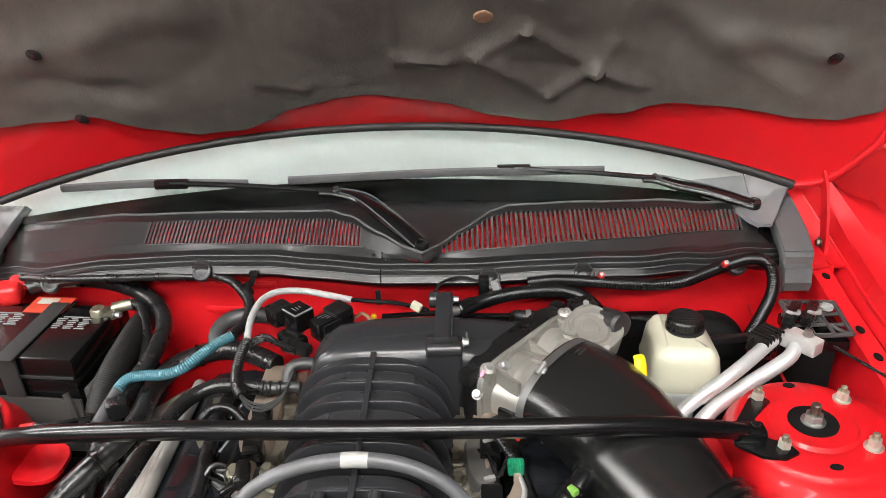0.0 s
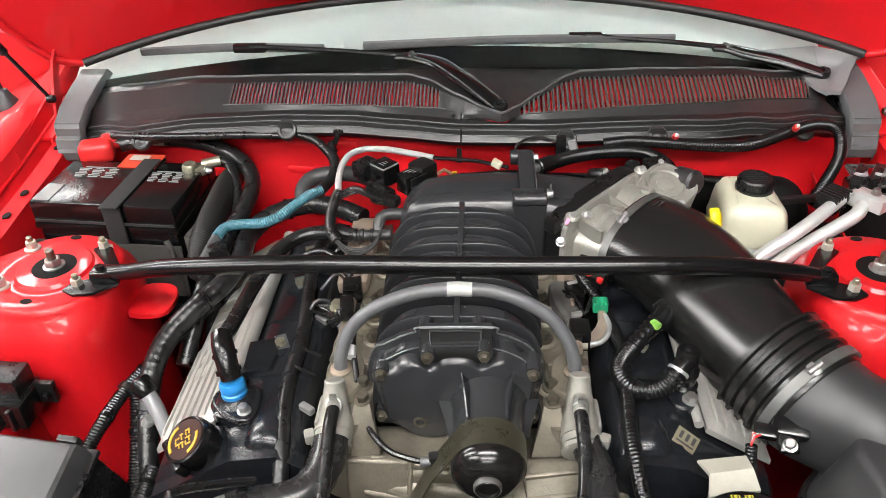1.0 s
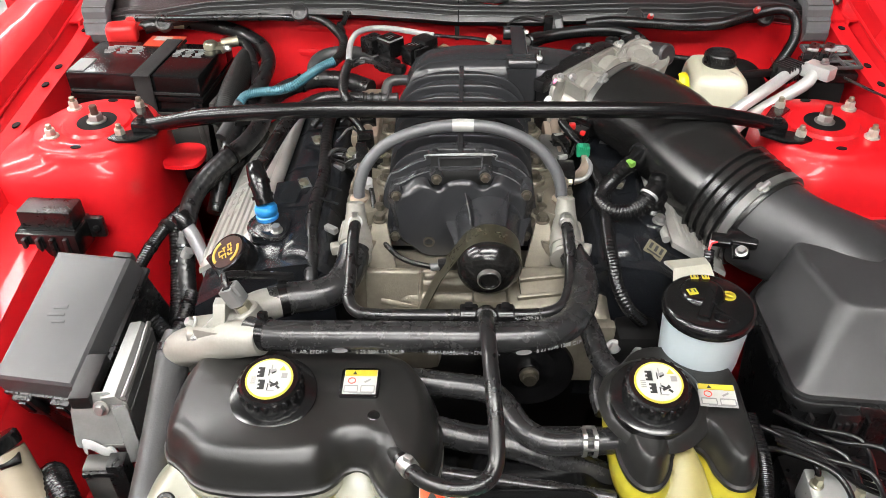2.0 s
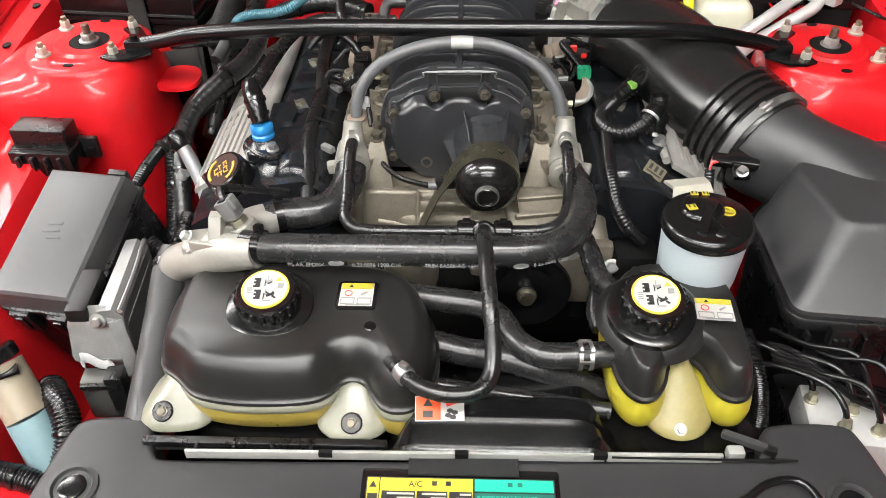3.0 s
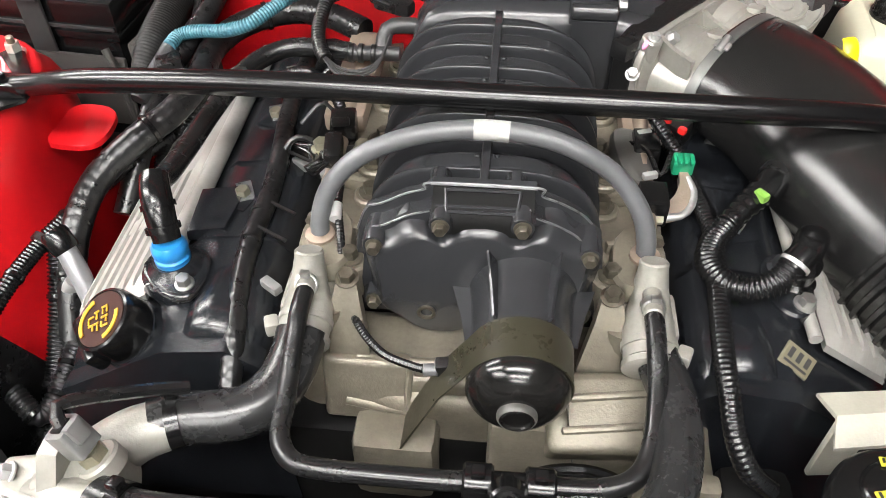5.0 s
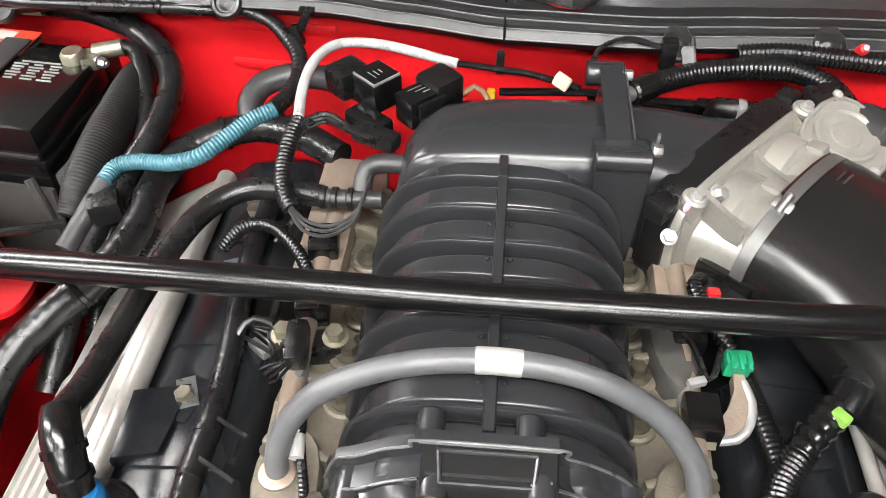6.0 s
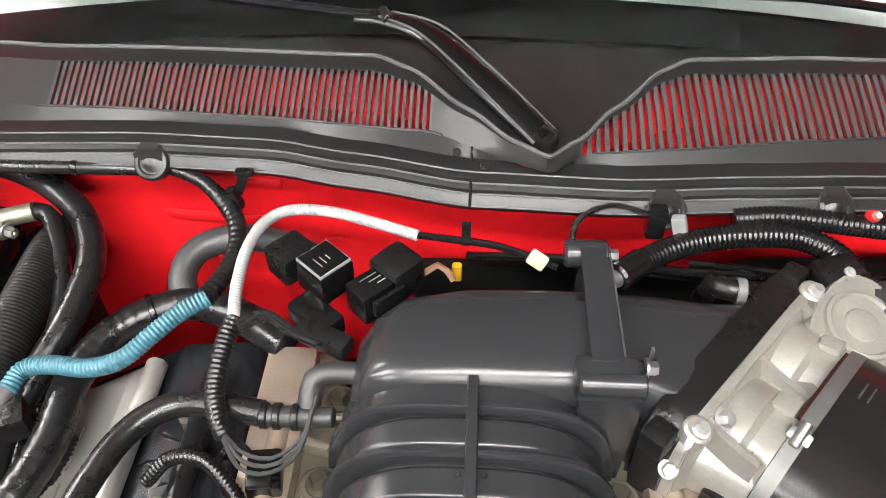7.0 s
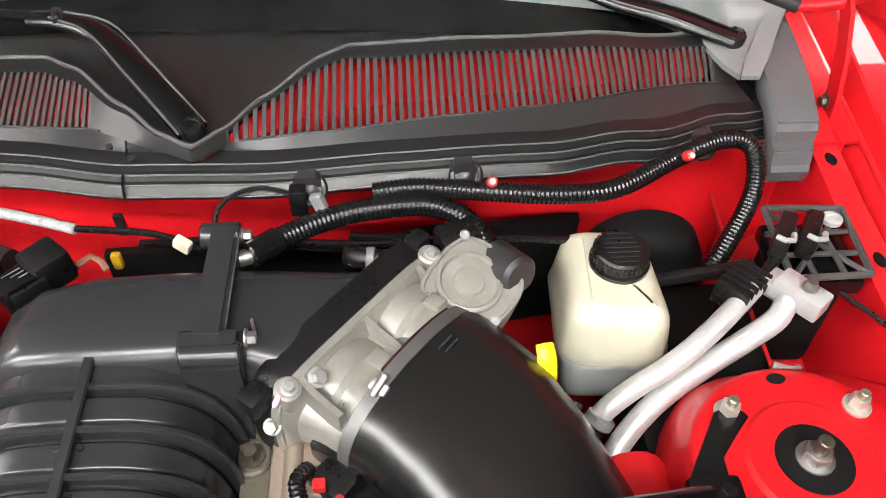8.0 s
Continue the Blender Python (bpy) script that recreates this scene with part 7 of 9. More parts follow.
def skirt(parent, c, pts, material, low, top):
    """A translucent skirt that flares from under the cover's notch at c down to a mounting bolt."""
    c = Vector(c)
    ring = [Vector(p) for p in chaikin(pts, 3)]
    rings = [[Vector((*(c + (p - c) * f), low + (top - low) * k)) for p in ring] for k, f in ((0.0, 0.96), (0.05, 1.0), (0.13, 0.99), (0.25, 0.92), (0.42, 0.77), (0.62, 0.58), (0.82, 0.38), (1.0, 0.18))]
    return part("mount_ear", loft(rings), material, parent, "pale translucent mounting ear", 60)


skirt(tank, (-0.099, -0.540), [(-0.138, -0.545), (-0.142, -0.584), (-0.126, -0.604), (-0.099, -0.611), (-0.072, -0.603), (-0.056, -0.584), (-0.060, -0.545), (-0.080, -0.530), (-0.120, -0.530)], NATURAL, 0.734, 0.778)
skirt(tank, (-0.286, -0.535), [(-0.326, -0.525), (-0.336, -0.560), (-0.334, -0.588), (-0.316, -0.600), (-0.290, -0.601), (-0.258, -0.594), (-0.248, -0.570), (-0.270, -0.525)], NATURAL, 0.734, 0.776)
for x, y in ((-0.099, -0.601), (-0.304, -0.590)):
    b = part("mount_bolt", hexbolt((x, y + 0.004, 0.7535), (0, -0.60, 0.80), 0.0050, 0.004, 1.2), BRONZE, tank)
    part("bush", lathe([(0.0115, -0.012), (0.0115, -0.001), (0.0100, 0.0006), (0.0, 0.0004)], (x, y + 0.004, 0.7535), (0, -0.60, 0.80), 20), PLASTIC, b)
screw_cap(tank, (-0.194, -0.501, 0.856))
warning_label(tank, (-0.101, -0.477, 0.8263), 0.037, 0.036, 0, 0, 0.0035)
part("dimple", lathe([(0.007, 0), (0.006, 0.001), (0.004, 0.0005), (0.0, 0.0012)], (-0.082, -0.522, 0.8235), (0, 0, 1), 20), PLASTIC_SMOOTH, tank)
part("barb", rod((-0.060, -0.560, 0.812), (-0.040, -0.588, 0.824), 0.0085), MOULDED, tank)

tank2 = thing("coolant_reservoir", "narrow lobed coolant reservoir full of bright yellow coolant", "coolant reservoir", (0.26, -0.49, 0.70), "coolant reservoirs")
RO = chaikin([(0.186, -0.43), (0.183, -0.49), (0.185, -0.548), (0.2, -0.575), (0.22, -0.574), (0.234, -0.554), (0.241, -0.527), (0.262, -0.513), (0.28, -0.527), (0.284, -0.553), (0.296, -0.573), (0.318, -0.571), (0.33, -0.545), (0.332, -0.49), (0.334, -0.44), (0.316, -0.402), (0.275, -0.39), (0.215, -0.392)], 2)
part("cover", dome(RO, [(0.001, 0.768), (-0.003, 0.770), (-0.003, 0.7745), (0.0005, 0.776), (0.0015, 0.786), (0.004, 0.798), (0.007, 0.806), (0.010, 0.811), (0.012, 0.8125)]), MOULDED, tank2, sharp=60)
part("tank", dome(RO, [(0.016, 0.720), (0.003, 0.724), (-0.004, 0.733), (-0.006, 0.746), (-0.005, 0.757), (0.001, 0.770)]), COOLANT, tank2, "translucent tank of bright yellow coolant", 60)
skirt(tank2, (0.256, -0.508), [(0.220, -0.530), (0.214, -0.570), (0.230, -0.590), (0.252, -0.596), (0.274, -0.590), (0.292, -0.570), (0.288, -0.530), (0.276, -0.500), (0.236, -0.500)], EAR_YELLOW, 0.728, 0.782)
b = part("mount_bolt", hexbolt((0.250, -0.589, 0.743), (0, -0.62, 0.78), 0.0050, 0.005, 1.35), STEEL_DULL, tank2)
screw_cap(tank2, (0.220, -0.502, 0.8575))
warning_label(tank2, (0.292, -0.487, 0.8215), 0.040, 0.032, -4, 0)
part("cover_boss", lathe([(0.062, 0.0), (0.056, 0.010), (0.048, 0.016)], (0.226, -0.486, 0.805), (0.0, -0.15, 1), 36), MOULDED, tank2)

# ---- power steering bottle ----
ps = thing("power_steering_bottle", "milky white fluid bottle with a flat black cap", "fluid bottle", (0.295, -0.392, 0.74))
part("bottle", lathe([(0.0, 0.0), (0.036, 0.0), (0.040, 0.006), (0.046, 0.045), (0.0485, 0.095), (0.0485, 0.108)], (0.295, -0.396, 0.757), (0, 0, 1), 36), MILKY, ps)
pc = part("cap", lathe([(0.051, 0.0), (0.0525, 0.003), (0.0525, 0.010), (0.050, 0.015), (0.046, 0.017), (0.0, 0.0175)], (0.295, -0.396, 0.863), (0, 0, 1), 48), PLASTIC_SMOOTH, ps)
part("cap_ridge", box((0.292, -0.402, 0.8825), (0.014, 0.060, 0.008), 0.004, rz=-25), PLASTIC_SMOOTH, pc)
part("cap_bridge", lathe([(0.026, 0), (0.024, 0.004), (0.020, 0.006), (0, 0.006)], (0.290, -0.382, 0.880), (0, 0, 1), 28), PLASTIC_SMOOTH, pc)
for c, s, r in (((0.284, -0.362, 0.8870), (0.009, 0.007, 0.0008), 0), ((0.297, -0.362, 0.8870), (0.008, 0.007, 0.0008), 0), ((0.276, -0.388, 0.8868), (0.011, 0.010, 0.0008), 12)):
    pr = part("cap_print", box(c, s, 0, rz=r), YELLOW_INK, pc)
    for k in (-0.25, 0.25):
        part("print_gap", box((c[0] + k * s[0], c[1] + 0.1 * s[1], c[2] + 0.0008), (s[0] * 0.16, s[1] * 0.5, 0.0006), 0, rz=r), BLACK_INK, pr)
part("cap_seam", tube([(0.298, -0.378, 0.8860), (0.301, -0.392, 0.8866), (0.296, -0.404, 0.8868), (0.306, -0.420, 0.8815), (0.318, -0.432, 0.8805)], 0.0011, 6, 0.004), PLASTIC_SMOOTH, pc)
part("cap_dimple", lathe([(0.0085, 0.0), (0.0075, 0.0014), (0.0062, 0.0006), (0.0, 0.0004)], (0.301, -0.426, 0.8803), (0, 0, 1), 20), PLASTIC_SMOOTH, pc)
part("cap_print", lathe([(0.0085, 0), (0.0085, 0.0008), (0.0062, 0.0008), (0.0062, 0)], (0.318, -0.388, 0.8805), (0, 0, 1), 22), YELLOW_INK, pc)
part("cap_print", box((0.318, -0.388, 0.8812), (0.010, 0.003, 0.0008), 0, rz=-20), YELLOW_INK, pc)

# ---- radiator cover, shroud and labels ----
rad = thing("radiator_cover", "wide dark grey plastic radiator cover panel", "cover panel", (0, -0.78, 0.60))
co = chaikin([(-0.405, -0.600), (-0.388, -0.584), (-0.330, -0.582), (-0.314, -0.596), (-0.306, -0.628), (-0.295, -0.636), (0.320, -0.622), (0.330, -0.612), (0.334, -0.588), (0.350, -0.576), (0.425, -0.574), (0.440, -0.592), (0.47, -0.72), (0.50, -0.98), (-0.47, -0.98), (-0.43, -0.75)], 2)
CM = Matrix.Translation((0, -0.63, 0.737)) @ Matrix.Rotation(radians(5), 4, "X") @ Matrix.Translation((0, 0.63, 0))
part("panel", dome(co, [(0.0, -0.05), (0.0, -0.004), (0.002, -0.001), (0.006, 0.0)], CM), PLASTIC_GREY, rad, sharp=50)
for x in (-0.376, 0.405):
    w = CM @ Vector((x, -0.668, 0))
    r = part("recess_ring", lathe([(0.026, -0.004), (0.026, 0.002), (0.021, 0.003), (0.018, -0.001), (0.017, -0.006)], w, (0, -0.09, 1), 32), PLASTIC_GREY, rad)
    part("push_clip", lathe([(0.015, -0.004), (0.014, 0.002), (0.009, 0.004), (0.0, 0.002)], w, (0, -0.09, 1), 22), PLASTIC_SMOOTH, r)
for x0, x1 in ((-0.268, 0.012), (0.014, 0.165), (0.167, 0.285)):
    part("seal_strip", box(((x0 + x1) / 2, -0.6285 + 0.014 * (x0 + x1) / 2, 0.744), (x1 - x0, 0.004, 0.012), 0.001, rz=0.7), STRIP_METAL, rad, "pale grey metal strip")
ht = part("hook_tape", box((0.020, -0.6385, 0.7395), (0.113, 0.020, 0.003), 0.001, rx=5), STRAP, rad, "black ribbed tape")
for k in range(38):
    part("rib", box((-0.035 + k * 0.00297, -0.6385, 0.7413), (0.0014, 0.019, 0.0014), 0, rx=5), STRAP, ht)
for x in (-0.122, 0.018, 0.160):
    part("strip_notch", box((x, -0.6290 + 0.014 * x, 0.7475), (0.014, 0.006, 0.007), 0), DARK, rad)
part("end_tab", box((0.300, -0.617, 0.742), (0.018, 0.012, 0.014), 0.003), STRIP_METAL, rad)

LM = CM @ pose(0.017, -0.706, 0.0012)


def on_label(c, s):
    return put(bmesh.new(), box((c[0], c[1], c[2]), s, 0), LM)


part("label_recess", put(bmesh.new(), prism(rounded([(-0.100, -0.066), (0.100, -0.066), (0.100, 0.066), (-0.100, 0.066)], 0.004), -0.002, -0.0006, 0.0004), LM), PLASTIC_SMOOTH, rad)
lab = part("notice_label", on_label((0, 0, 0), (0.190, 0.112, 0.0014)), BLACK_INK, rad, "large yellow and green notice label")
part("yellow_panel", on_label((-0.0340, 0, 0.0010), (0.0935, 0.109, 0.0010)), YELLOW_INK, lab)
part("yellow_strip", on_label((-0.0878, 0, 0.0010), (0.0120, 0.109, 0.0010)), YELLOW_INK, lab)
part("green_header", on_label((0.0540, 0.0480, 0.0010), (0.0790, 0.0130, 0.0010)), GREEN_INK, lab)
part("green_panel", on_label((0.0540, -0.0075, 0.0010), (0.0790, 0.0940, 0.0010)), GREEN_DARK, lab)
CELLS = ((-0.0618, 0.0335), (-0.0280, 0.0305), (0.0004, 0.0225))
for row, (y, h) in enumerate(((0.0300, 0.0200), (-0.0020, 0.0380), (-0.0380, 0.0280))):
    for x, w in CELLS:
        part("print_cell", on_label((x, y, 0.0018), (w, h, 0.0008)), BLACK_INK, lab)
        for k in range(3 if row == 0 else int(h / 0.0052)):
            ww = w * (0.50 + 0.3 * ((k * 7 + int(x * 1000)) % 3) / 2)
            part("print_bar", on_label((x + w * 0.46 - ww / 2, y + h / 2 - 0.0030 - k * 0.0046, 0.0025), (ww, 0.0020, 0.0007)), WHITE_PAPER, lab)
part("warning_triangle", put(bmesh.new(), prism([(-0.0915, 0.044), (-0.0842, 0.044), (-0.0878, 0.0505)], 0.0016, 0.0024), LM), BLACK_INK, lab)
for k in range(4):
    part("print_cell", on_label((-0.0878, 0.029 - k * 0.022, 0.0018), (0.0098, 0.016, 0.0008)), BLACK_INK, lab)
    part("print_bar", on_label((-0.0878, 0.027 - k * 0.022, 0.0025), (0.0066, 0.0052, 0.0007)), WHITE_PAPER, lab)
for x in (-0.026, -0.012, 0.050, 0.060):
    part("pictogram", on_label((x, 0.0490, 0.0018), (0.0050, 0.0044, 0.0007)), GREEN_DARK if x > 0 else BLACK_INK, lab)
for k in range(11):
    part("print_bar", on_label((0.049 - 0.004 * (k % 3), 0.014 - k * 0.0062, 0.0018), (0.066 - 0.009 * (k % 3), 0.0022, 0.0007)), GREEN_INK if k % 4 == 0 else WHITE_PAPER, lab)


def words(text, size, m, material, parent, extrude=0.0002, name="lettering"):
    cu = bpy.data.curves.new(name, "FONT")
    cu.body = text
    cu.size = size
    cu.extrude = extrude
    tmp = bpy.data.objects.new(name, cu)
    scene.collection.objects.link(tmp)
    me = bpy.data.meshes.new_from_object(tmp)
    bpy.data.objects.remove(tmp)
    bpy.data.curves.remove(cu)
    bm = bmesh.new()
    bm.from_mesh(me)
    bpy.data.meshes.remove(me)
    bmesh.ops.transform(bm, matrix=m, verts=bm.verts[:])
    return part(name, bm, material, parent)


words("IF ENGINE FAILS TO START:", 0.0050, LM @ pose(0.0165, 0.0330, 0.0020), GREEN_INK, lab)
words("CHECK FUEL SHUTOFF SWITCH AS REFERENCED IN", 0.0031, LM @ pose(0.0165, 0.0275, 0.0020), WHITE_PAPER, lab)
words("YOUR OWNER GUIDE.", 0.0031, LM @ pose(0.0165, 0.0225, 0.0020), WHITE_PAPER, lab)
words("A/C", 0.0085, LM @ pose(-0.0520, 0.0450, 0.0020), BLACK_INK, lab)
words("SAE J639", 0.0036, LM @ pose(-0.0640, 0.0215, 0.0026), WHITE_PAPER, lab)
words("1.623 lbs (0.737Kg)", 0.0031, LM @ pose(-0.0425, 0.0215, 0.0026), WHITE_PAPER, lab)
words("R-134A", 0.0036, LM @ pose(-0.0065, 0.0215, 0.0026), WHITE_PAPER, lab)

shroud = thing("fan_shroud", "black plastic fan shroud behind the radiator", "fan shroud", (0, -0.55, 0.60))
def shroud_z(u, v):
    """The shroud's upper skin: a ridge in front between the two reservoirs, low beneath them."""
    k = 0.5 * (math.tanh((u + 0.046) / 0.010) - math.tanh((u - 0.165) / 0.014))
    ridge = 0.058 * math.exp(-((v - 0.030) / 0.021) ** 4)
    return 0.748 - 0.034 * min(1.0, v / 0.03) + ridge * k + (0.022 * k * max(0.0, math.tanh((u - 0.01) / 0.02)) if v > 0.03 else 0.0)


part("top_sheet", sheet(lambda u, v: Vector((u, -0.628 + v, shroud_z(u, v))), steps(-0.30, 0.36, 90), steps(0, 0.16, 24), (0, 0, -0.004)), PLASTIC_SMOOTH, shroud)
part("drop_wall", box((0.02, -0.465, 0.64), (0.68, 0.006, 0.20), 0.002), PLASTIC, shroud)
part("cross_bar", box((-0.19, -0.614, 0.739), (0.26, 0.010, 0.010), 0.003), PLASTIC, shroud)
for x in (-0.26, -0.22, -0.18, -0.14):
    part("rib", box((x, -0.620, 0.737), (0.004, 0.016, 0.014), 0.001), PLASTIC, shroud)
m = pose(-0.005, -0.604, 0.790, 24, 0, 2)
fl2 = part("hot_fan_label", put(bmesh.new(), box((0, 0, 0), (0.050, 0.026, 0.0014), 0), m), WHITE_PAPER, shroud, "orange and white fan warning label")
part("orange_panel", put(bmesh.new(), box((-0.0115, 0, 0.0010), (0.025, 0.024, 0.0008), 0), m), ORANGE_INK, fl2)
part("warning_triangle", put(bmesh.new(), prism([(-0.017, 0.002), (-0.007, 0.002), (-0.012, 0.010)], 0.0013, 0.0020), m), BLACK_INK, fl2)
part("pictogram", put(bmesh.new(), box((-0.012, -0.006, 0.0016), (0.010, 0.007, 0.0008), 0), m), BLACK_INK, fl2)
part("pictogram", put(bmesh.new(), box((0.012, 0.006, 0.0010), (0.012, 0.006, 0.0008), 0, rz=20), m), RED_INK, fl2)
fan = bmesh.new()
for k in range(4):
    put(fan, lathe([(0.0034, 0.0006), (0.0034, 0.0014), (0.0, 0.0014)], (0.012 + 0.0036 * math.cos(k * 1.57 + 0.4), -0.006 + 0.0036 * math.sin(k * 1.57 + 0.4), 0), (0, 0, 1), 10, squash=(1, 0.7)), m)
part("pictogram", fan, BLACK_INK, fl2)

# ---- thermostat housing and coolant hoses ----
thermo = thing("thermostat_housing", "bare cast alloy thermostat housing with a sensor", "thermostat housing", (-0.28, -0.39, 0.76))
part("elbow", tube([(-0.340, -0.394, 0.772), (-0.336, -0.396, 0.790), (-0.322, -0.402, 0.806), (-0.296, -0.411, 0.820), (-0.256, -0.422, 0.838), (-0.218, -0.430, 0.848)], (0.0215, 0.0225, 0.0230, 0.0232, 0.0225, 0.0200), 28, 0.003), FITTING, thermo)
part("branch", tube([(-0.282, -0.408, 0.826), (-0.258, -0.380, 0.830), (-0.238, -0.358, 0.831), (-0.214, -0.345, 0.831)], (0.0225, 0.0235, 0.0220, 0.0195), 26, 0.003), FITTING, thermo)
part("saddle", dome(chaikin([(-0.300, -0.420), (-0.252, -0.434), (-0.226, -0.424), (-0.226, -0.392), (-0.240, -0.366), (-0.276, -0.376)], 2), [(-0.004, 0.820), (0.002, 0.844), (0.006, 0.852), (0.012, 0.856)]), FITTING, thermo, sharp=70)
part("web", loft([[Vector((x, y, z)) for y, z in ((-0.428, 0.830), (-0.420, 0.856), (-0.404, 0.876), (-0.392, 0.876), (-0.380, 0.830))] for x in (-0.2765, -0.2755, -0.2635, -0.2625)]), FITTING, thermo, "upright cast fin")
part("flange", box((-0.294, -0.404, 0.836), (0.040, 0.034, 0.022), 0.006, rz=12, seg=3), FITTING, thermo)
part("casting_rib", box((-0.262, -0.430, 0.846), (0.075, 0.006, 0.020), 0.002, rz=-12), FITTING, thermo)
part("parting_line", tube([(-0.292, -0.432, 0.812), (-0.291, -0.430, 0.830), (-0.290, -0.416, 0.842)], 0.0016, 8), FITTING, thermo)
for p in ((-0.306, -0.404, 0.846), (-0.296, -0.420, 0.838)):
    part("flange_bolt", hexbolt(p, (-0.6, -0.3, 0.7), 0.0062, 0.007, 1.3), STEEL_DULL, thermo)
SD = Vector((-0.45, 0.10, 0.89)).normalized()
SB = Vector((-0.243, -0.394, 0.857))
part("sensor_seat", lathe([(0.0165, -0.010), (0.0165, 0.001), (0.0145, 0.003), (0.0, 0.003)], SB, SD, 26), FITTING, thermo)
sen = part("sensor", lathe([(0.0105, 0.002), (0.0105, 0.011), (0.0085, 0.012), (0.0085, 0.016)], SB, SD, 6), BRASS, thermo, "tarnished sensor body")
part("sensor_plug", put(bmesh.new(), prism(rounded([(-0.0105, -0.0095), (0.0105, -0.0095), (0.0105, 0.0095), (-0.0105, 0.0095)], 0.003), 0.014, 0.038, 0.0015), aim(SB, SD)), GREY_PLUG, sen, "pale grey plug")
part("plug_key", put(bmesh.new(), box((0.0, 0.0105, 0.032), (0.011, 0.007, 0.016), 0.0015), aim(SB, SD)), GREY_PLUG, sen)
part("plug_socket", put(bmesh.new(), box((0.0, 0.0, 0.0385), (0.012, 0.010, 0.002), 0.0005), aim(SB, SD)), DARK, sen)
part("sensor_wire", tube([SB + SD * 0.036, SB + SD * 0.046 + Vector((0, 0.012, 0)), (-0.225, -0.345, 0.872), (-0.200, -0.330, 0.858)], 0.0050, 8), RUBBER, sen)

big = thing("radiator_hose", "thick black rubber radiator hose with white print", "hose", (0, -0.42, 0.82), "radiator hoses")
part("hose", tube([(-0.236, -0.420, 0.849), (-0.20, -0.430, 0.852), (-0.10, -0.432, 0.854), (0.0, -0.432, 0.854), (0.08, -0.430, 0.853), (0.118, -0.420, 0.852), (0.144, -0.395, 0.850), (0.160, -0.350, 0.846), (0.164, -0.300, 0.842), (0.156, -0.262, 0.842), (0.148, -0.240, 0.846)], 0.0178, 24, 0.008), RUBBER_SATIN, big)


def spring_clamp(parent, c, way, r, ear=(0, 0, 1)):
    w = Vector(way).normalized()
    b = loft([duct_ring(Vector(c) + w * d, w, r + g, r + g, 2.0, 26) for d, g in ((-0.005, -0.001), (-0.005, 0.0014), (0.005, 0.0014), (0.005, -0.001))], caps=False)
    k = part("spring_clamp", b, PLASTIC_SMOOTH, parent, "dark spring clamp")
    e = Vector(ear).normalized()
    part("clamp_ear", put(bmesh.new(), box((0, 0, 0.004), (0.010, 0.010, 0.010), 0.002), aim(Vector(c) + e * r, e, w)), PLASTIC_SMOOTH, k)
    return k


spring_clamp(big, (-0.216, -0.426, 0.851), (1, -0.2, 0.05), 0.0185, (0, 0.3, 1))


def print_on(parent, text, x0, y, z, tilt, size=0.0092, rz=0):
    words(text, size, pose(x0, y, z, tilt, 0, rz), GREY_INK, parent, 0.0004, "print")


# the hose's front flank carries the print
print_on(big, "M, AR, EPDM<", -0.180, -0.4505, 0.8440, 78, 0.0066)
print_on(big, "6 22 8896 1208 C1P", -0.108, -0.4505, 0.8445, 78, 0.0066)
print_on(big, "7R3V-8A586-AG >EPDM, AR,", -0.026, -0.4505, 0.8445, 78, 0.0066)
print_on(big, "6 22 8896 1208 C1P", 0.096, -0.4465, 0.8445, 78, 0.0066, 17)
part("print", lathe([(0.0090, 0), (0.0090, 0.0006), (0.0076, 0.0006), (0.0076, 0)], (0.0815, -0.4492, 0.8475), (0.12, -0.96, 0.28), 24, squash=(1.0, 0.34)), GREY_INK, big)
part("print", lathe([(0.0090, 0), (0.0090, 0.0006), (0.0076, 0.0006), (0.0076, 0)], (-0.1255, -0.4496, 0.8485), (0, -0.96, 0.28), 24, squash=(1.0, 0.34)), GREY_INK, big)

mid = thing("radiator_hose", "short black rubber hose to the alloy fitting", "hose", (-0.17, -0.31, 0.80), "radiator hoses")
part("hose", tube([(-0.228, -0.350, 0.832), (-0.205, -0.340, 0.831), (-0.175, -0.334, 0.830), (-0.152, -0.322, 0.831), (-0.138, -0.300, 0.835), (-0.132, -0.278, 0.842), (-0.131, -0.262, 0.848)], 0.0205, 22, 0.007), RUBBER_SATIN, mid)
spring_clamp(mid, (-0.212, -0.343, 0.8315), (1, 0.4, 0), 0.0212, (0, 0.3, 1))

lower = thing("radiator_hose", "long smooth black radiator hose down the side", "hose", (-0.34, -0.48, 0.70), "radiator hoses")
# greyer than its neighbours: the hose's lit sheen is put into the colour
part("hose", tube([(-0.340, -0.374, 0.796), (-0.344, -0.40, 0.785), (-0.342, -0.45, 0.765), (-0.338, -0.52, 0.742), (-0.335, -0.58, 0.722), (-0.332, -0.64, 0.68)], 0.0205, 22, 0.008), HOSE_GREY, lower)
spring_clamp(lower, (-0.343, -0.394, 0.788), (-0.05, -1, -0.4), 0.0212, (0.4, 0, 1))
words("6 22 8EE9 171", 0.0075, pose(-0.3195, -0.470, 0.769, 0, 48, -86) @ pose(0, 0, 0.0, 0, 0, 0), WHITE_LOOM, lower, 0.0004, "print")

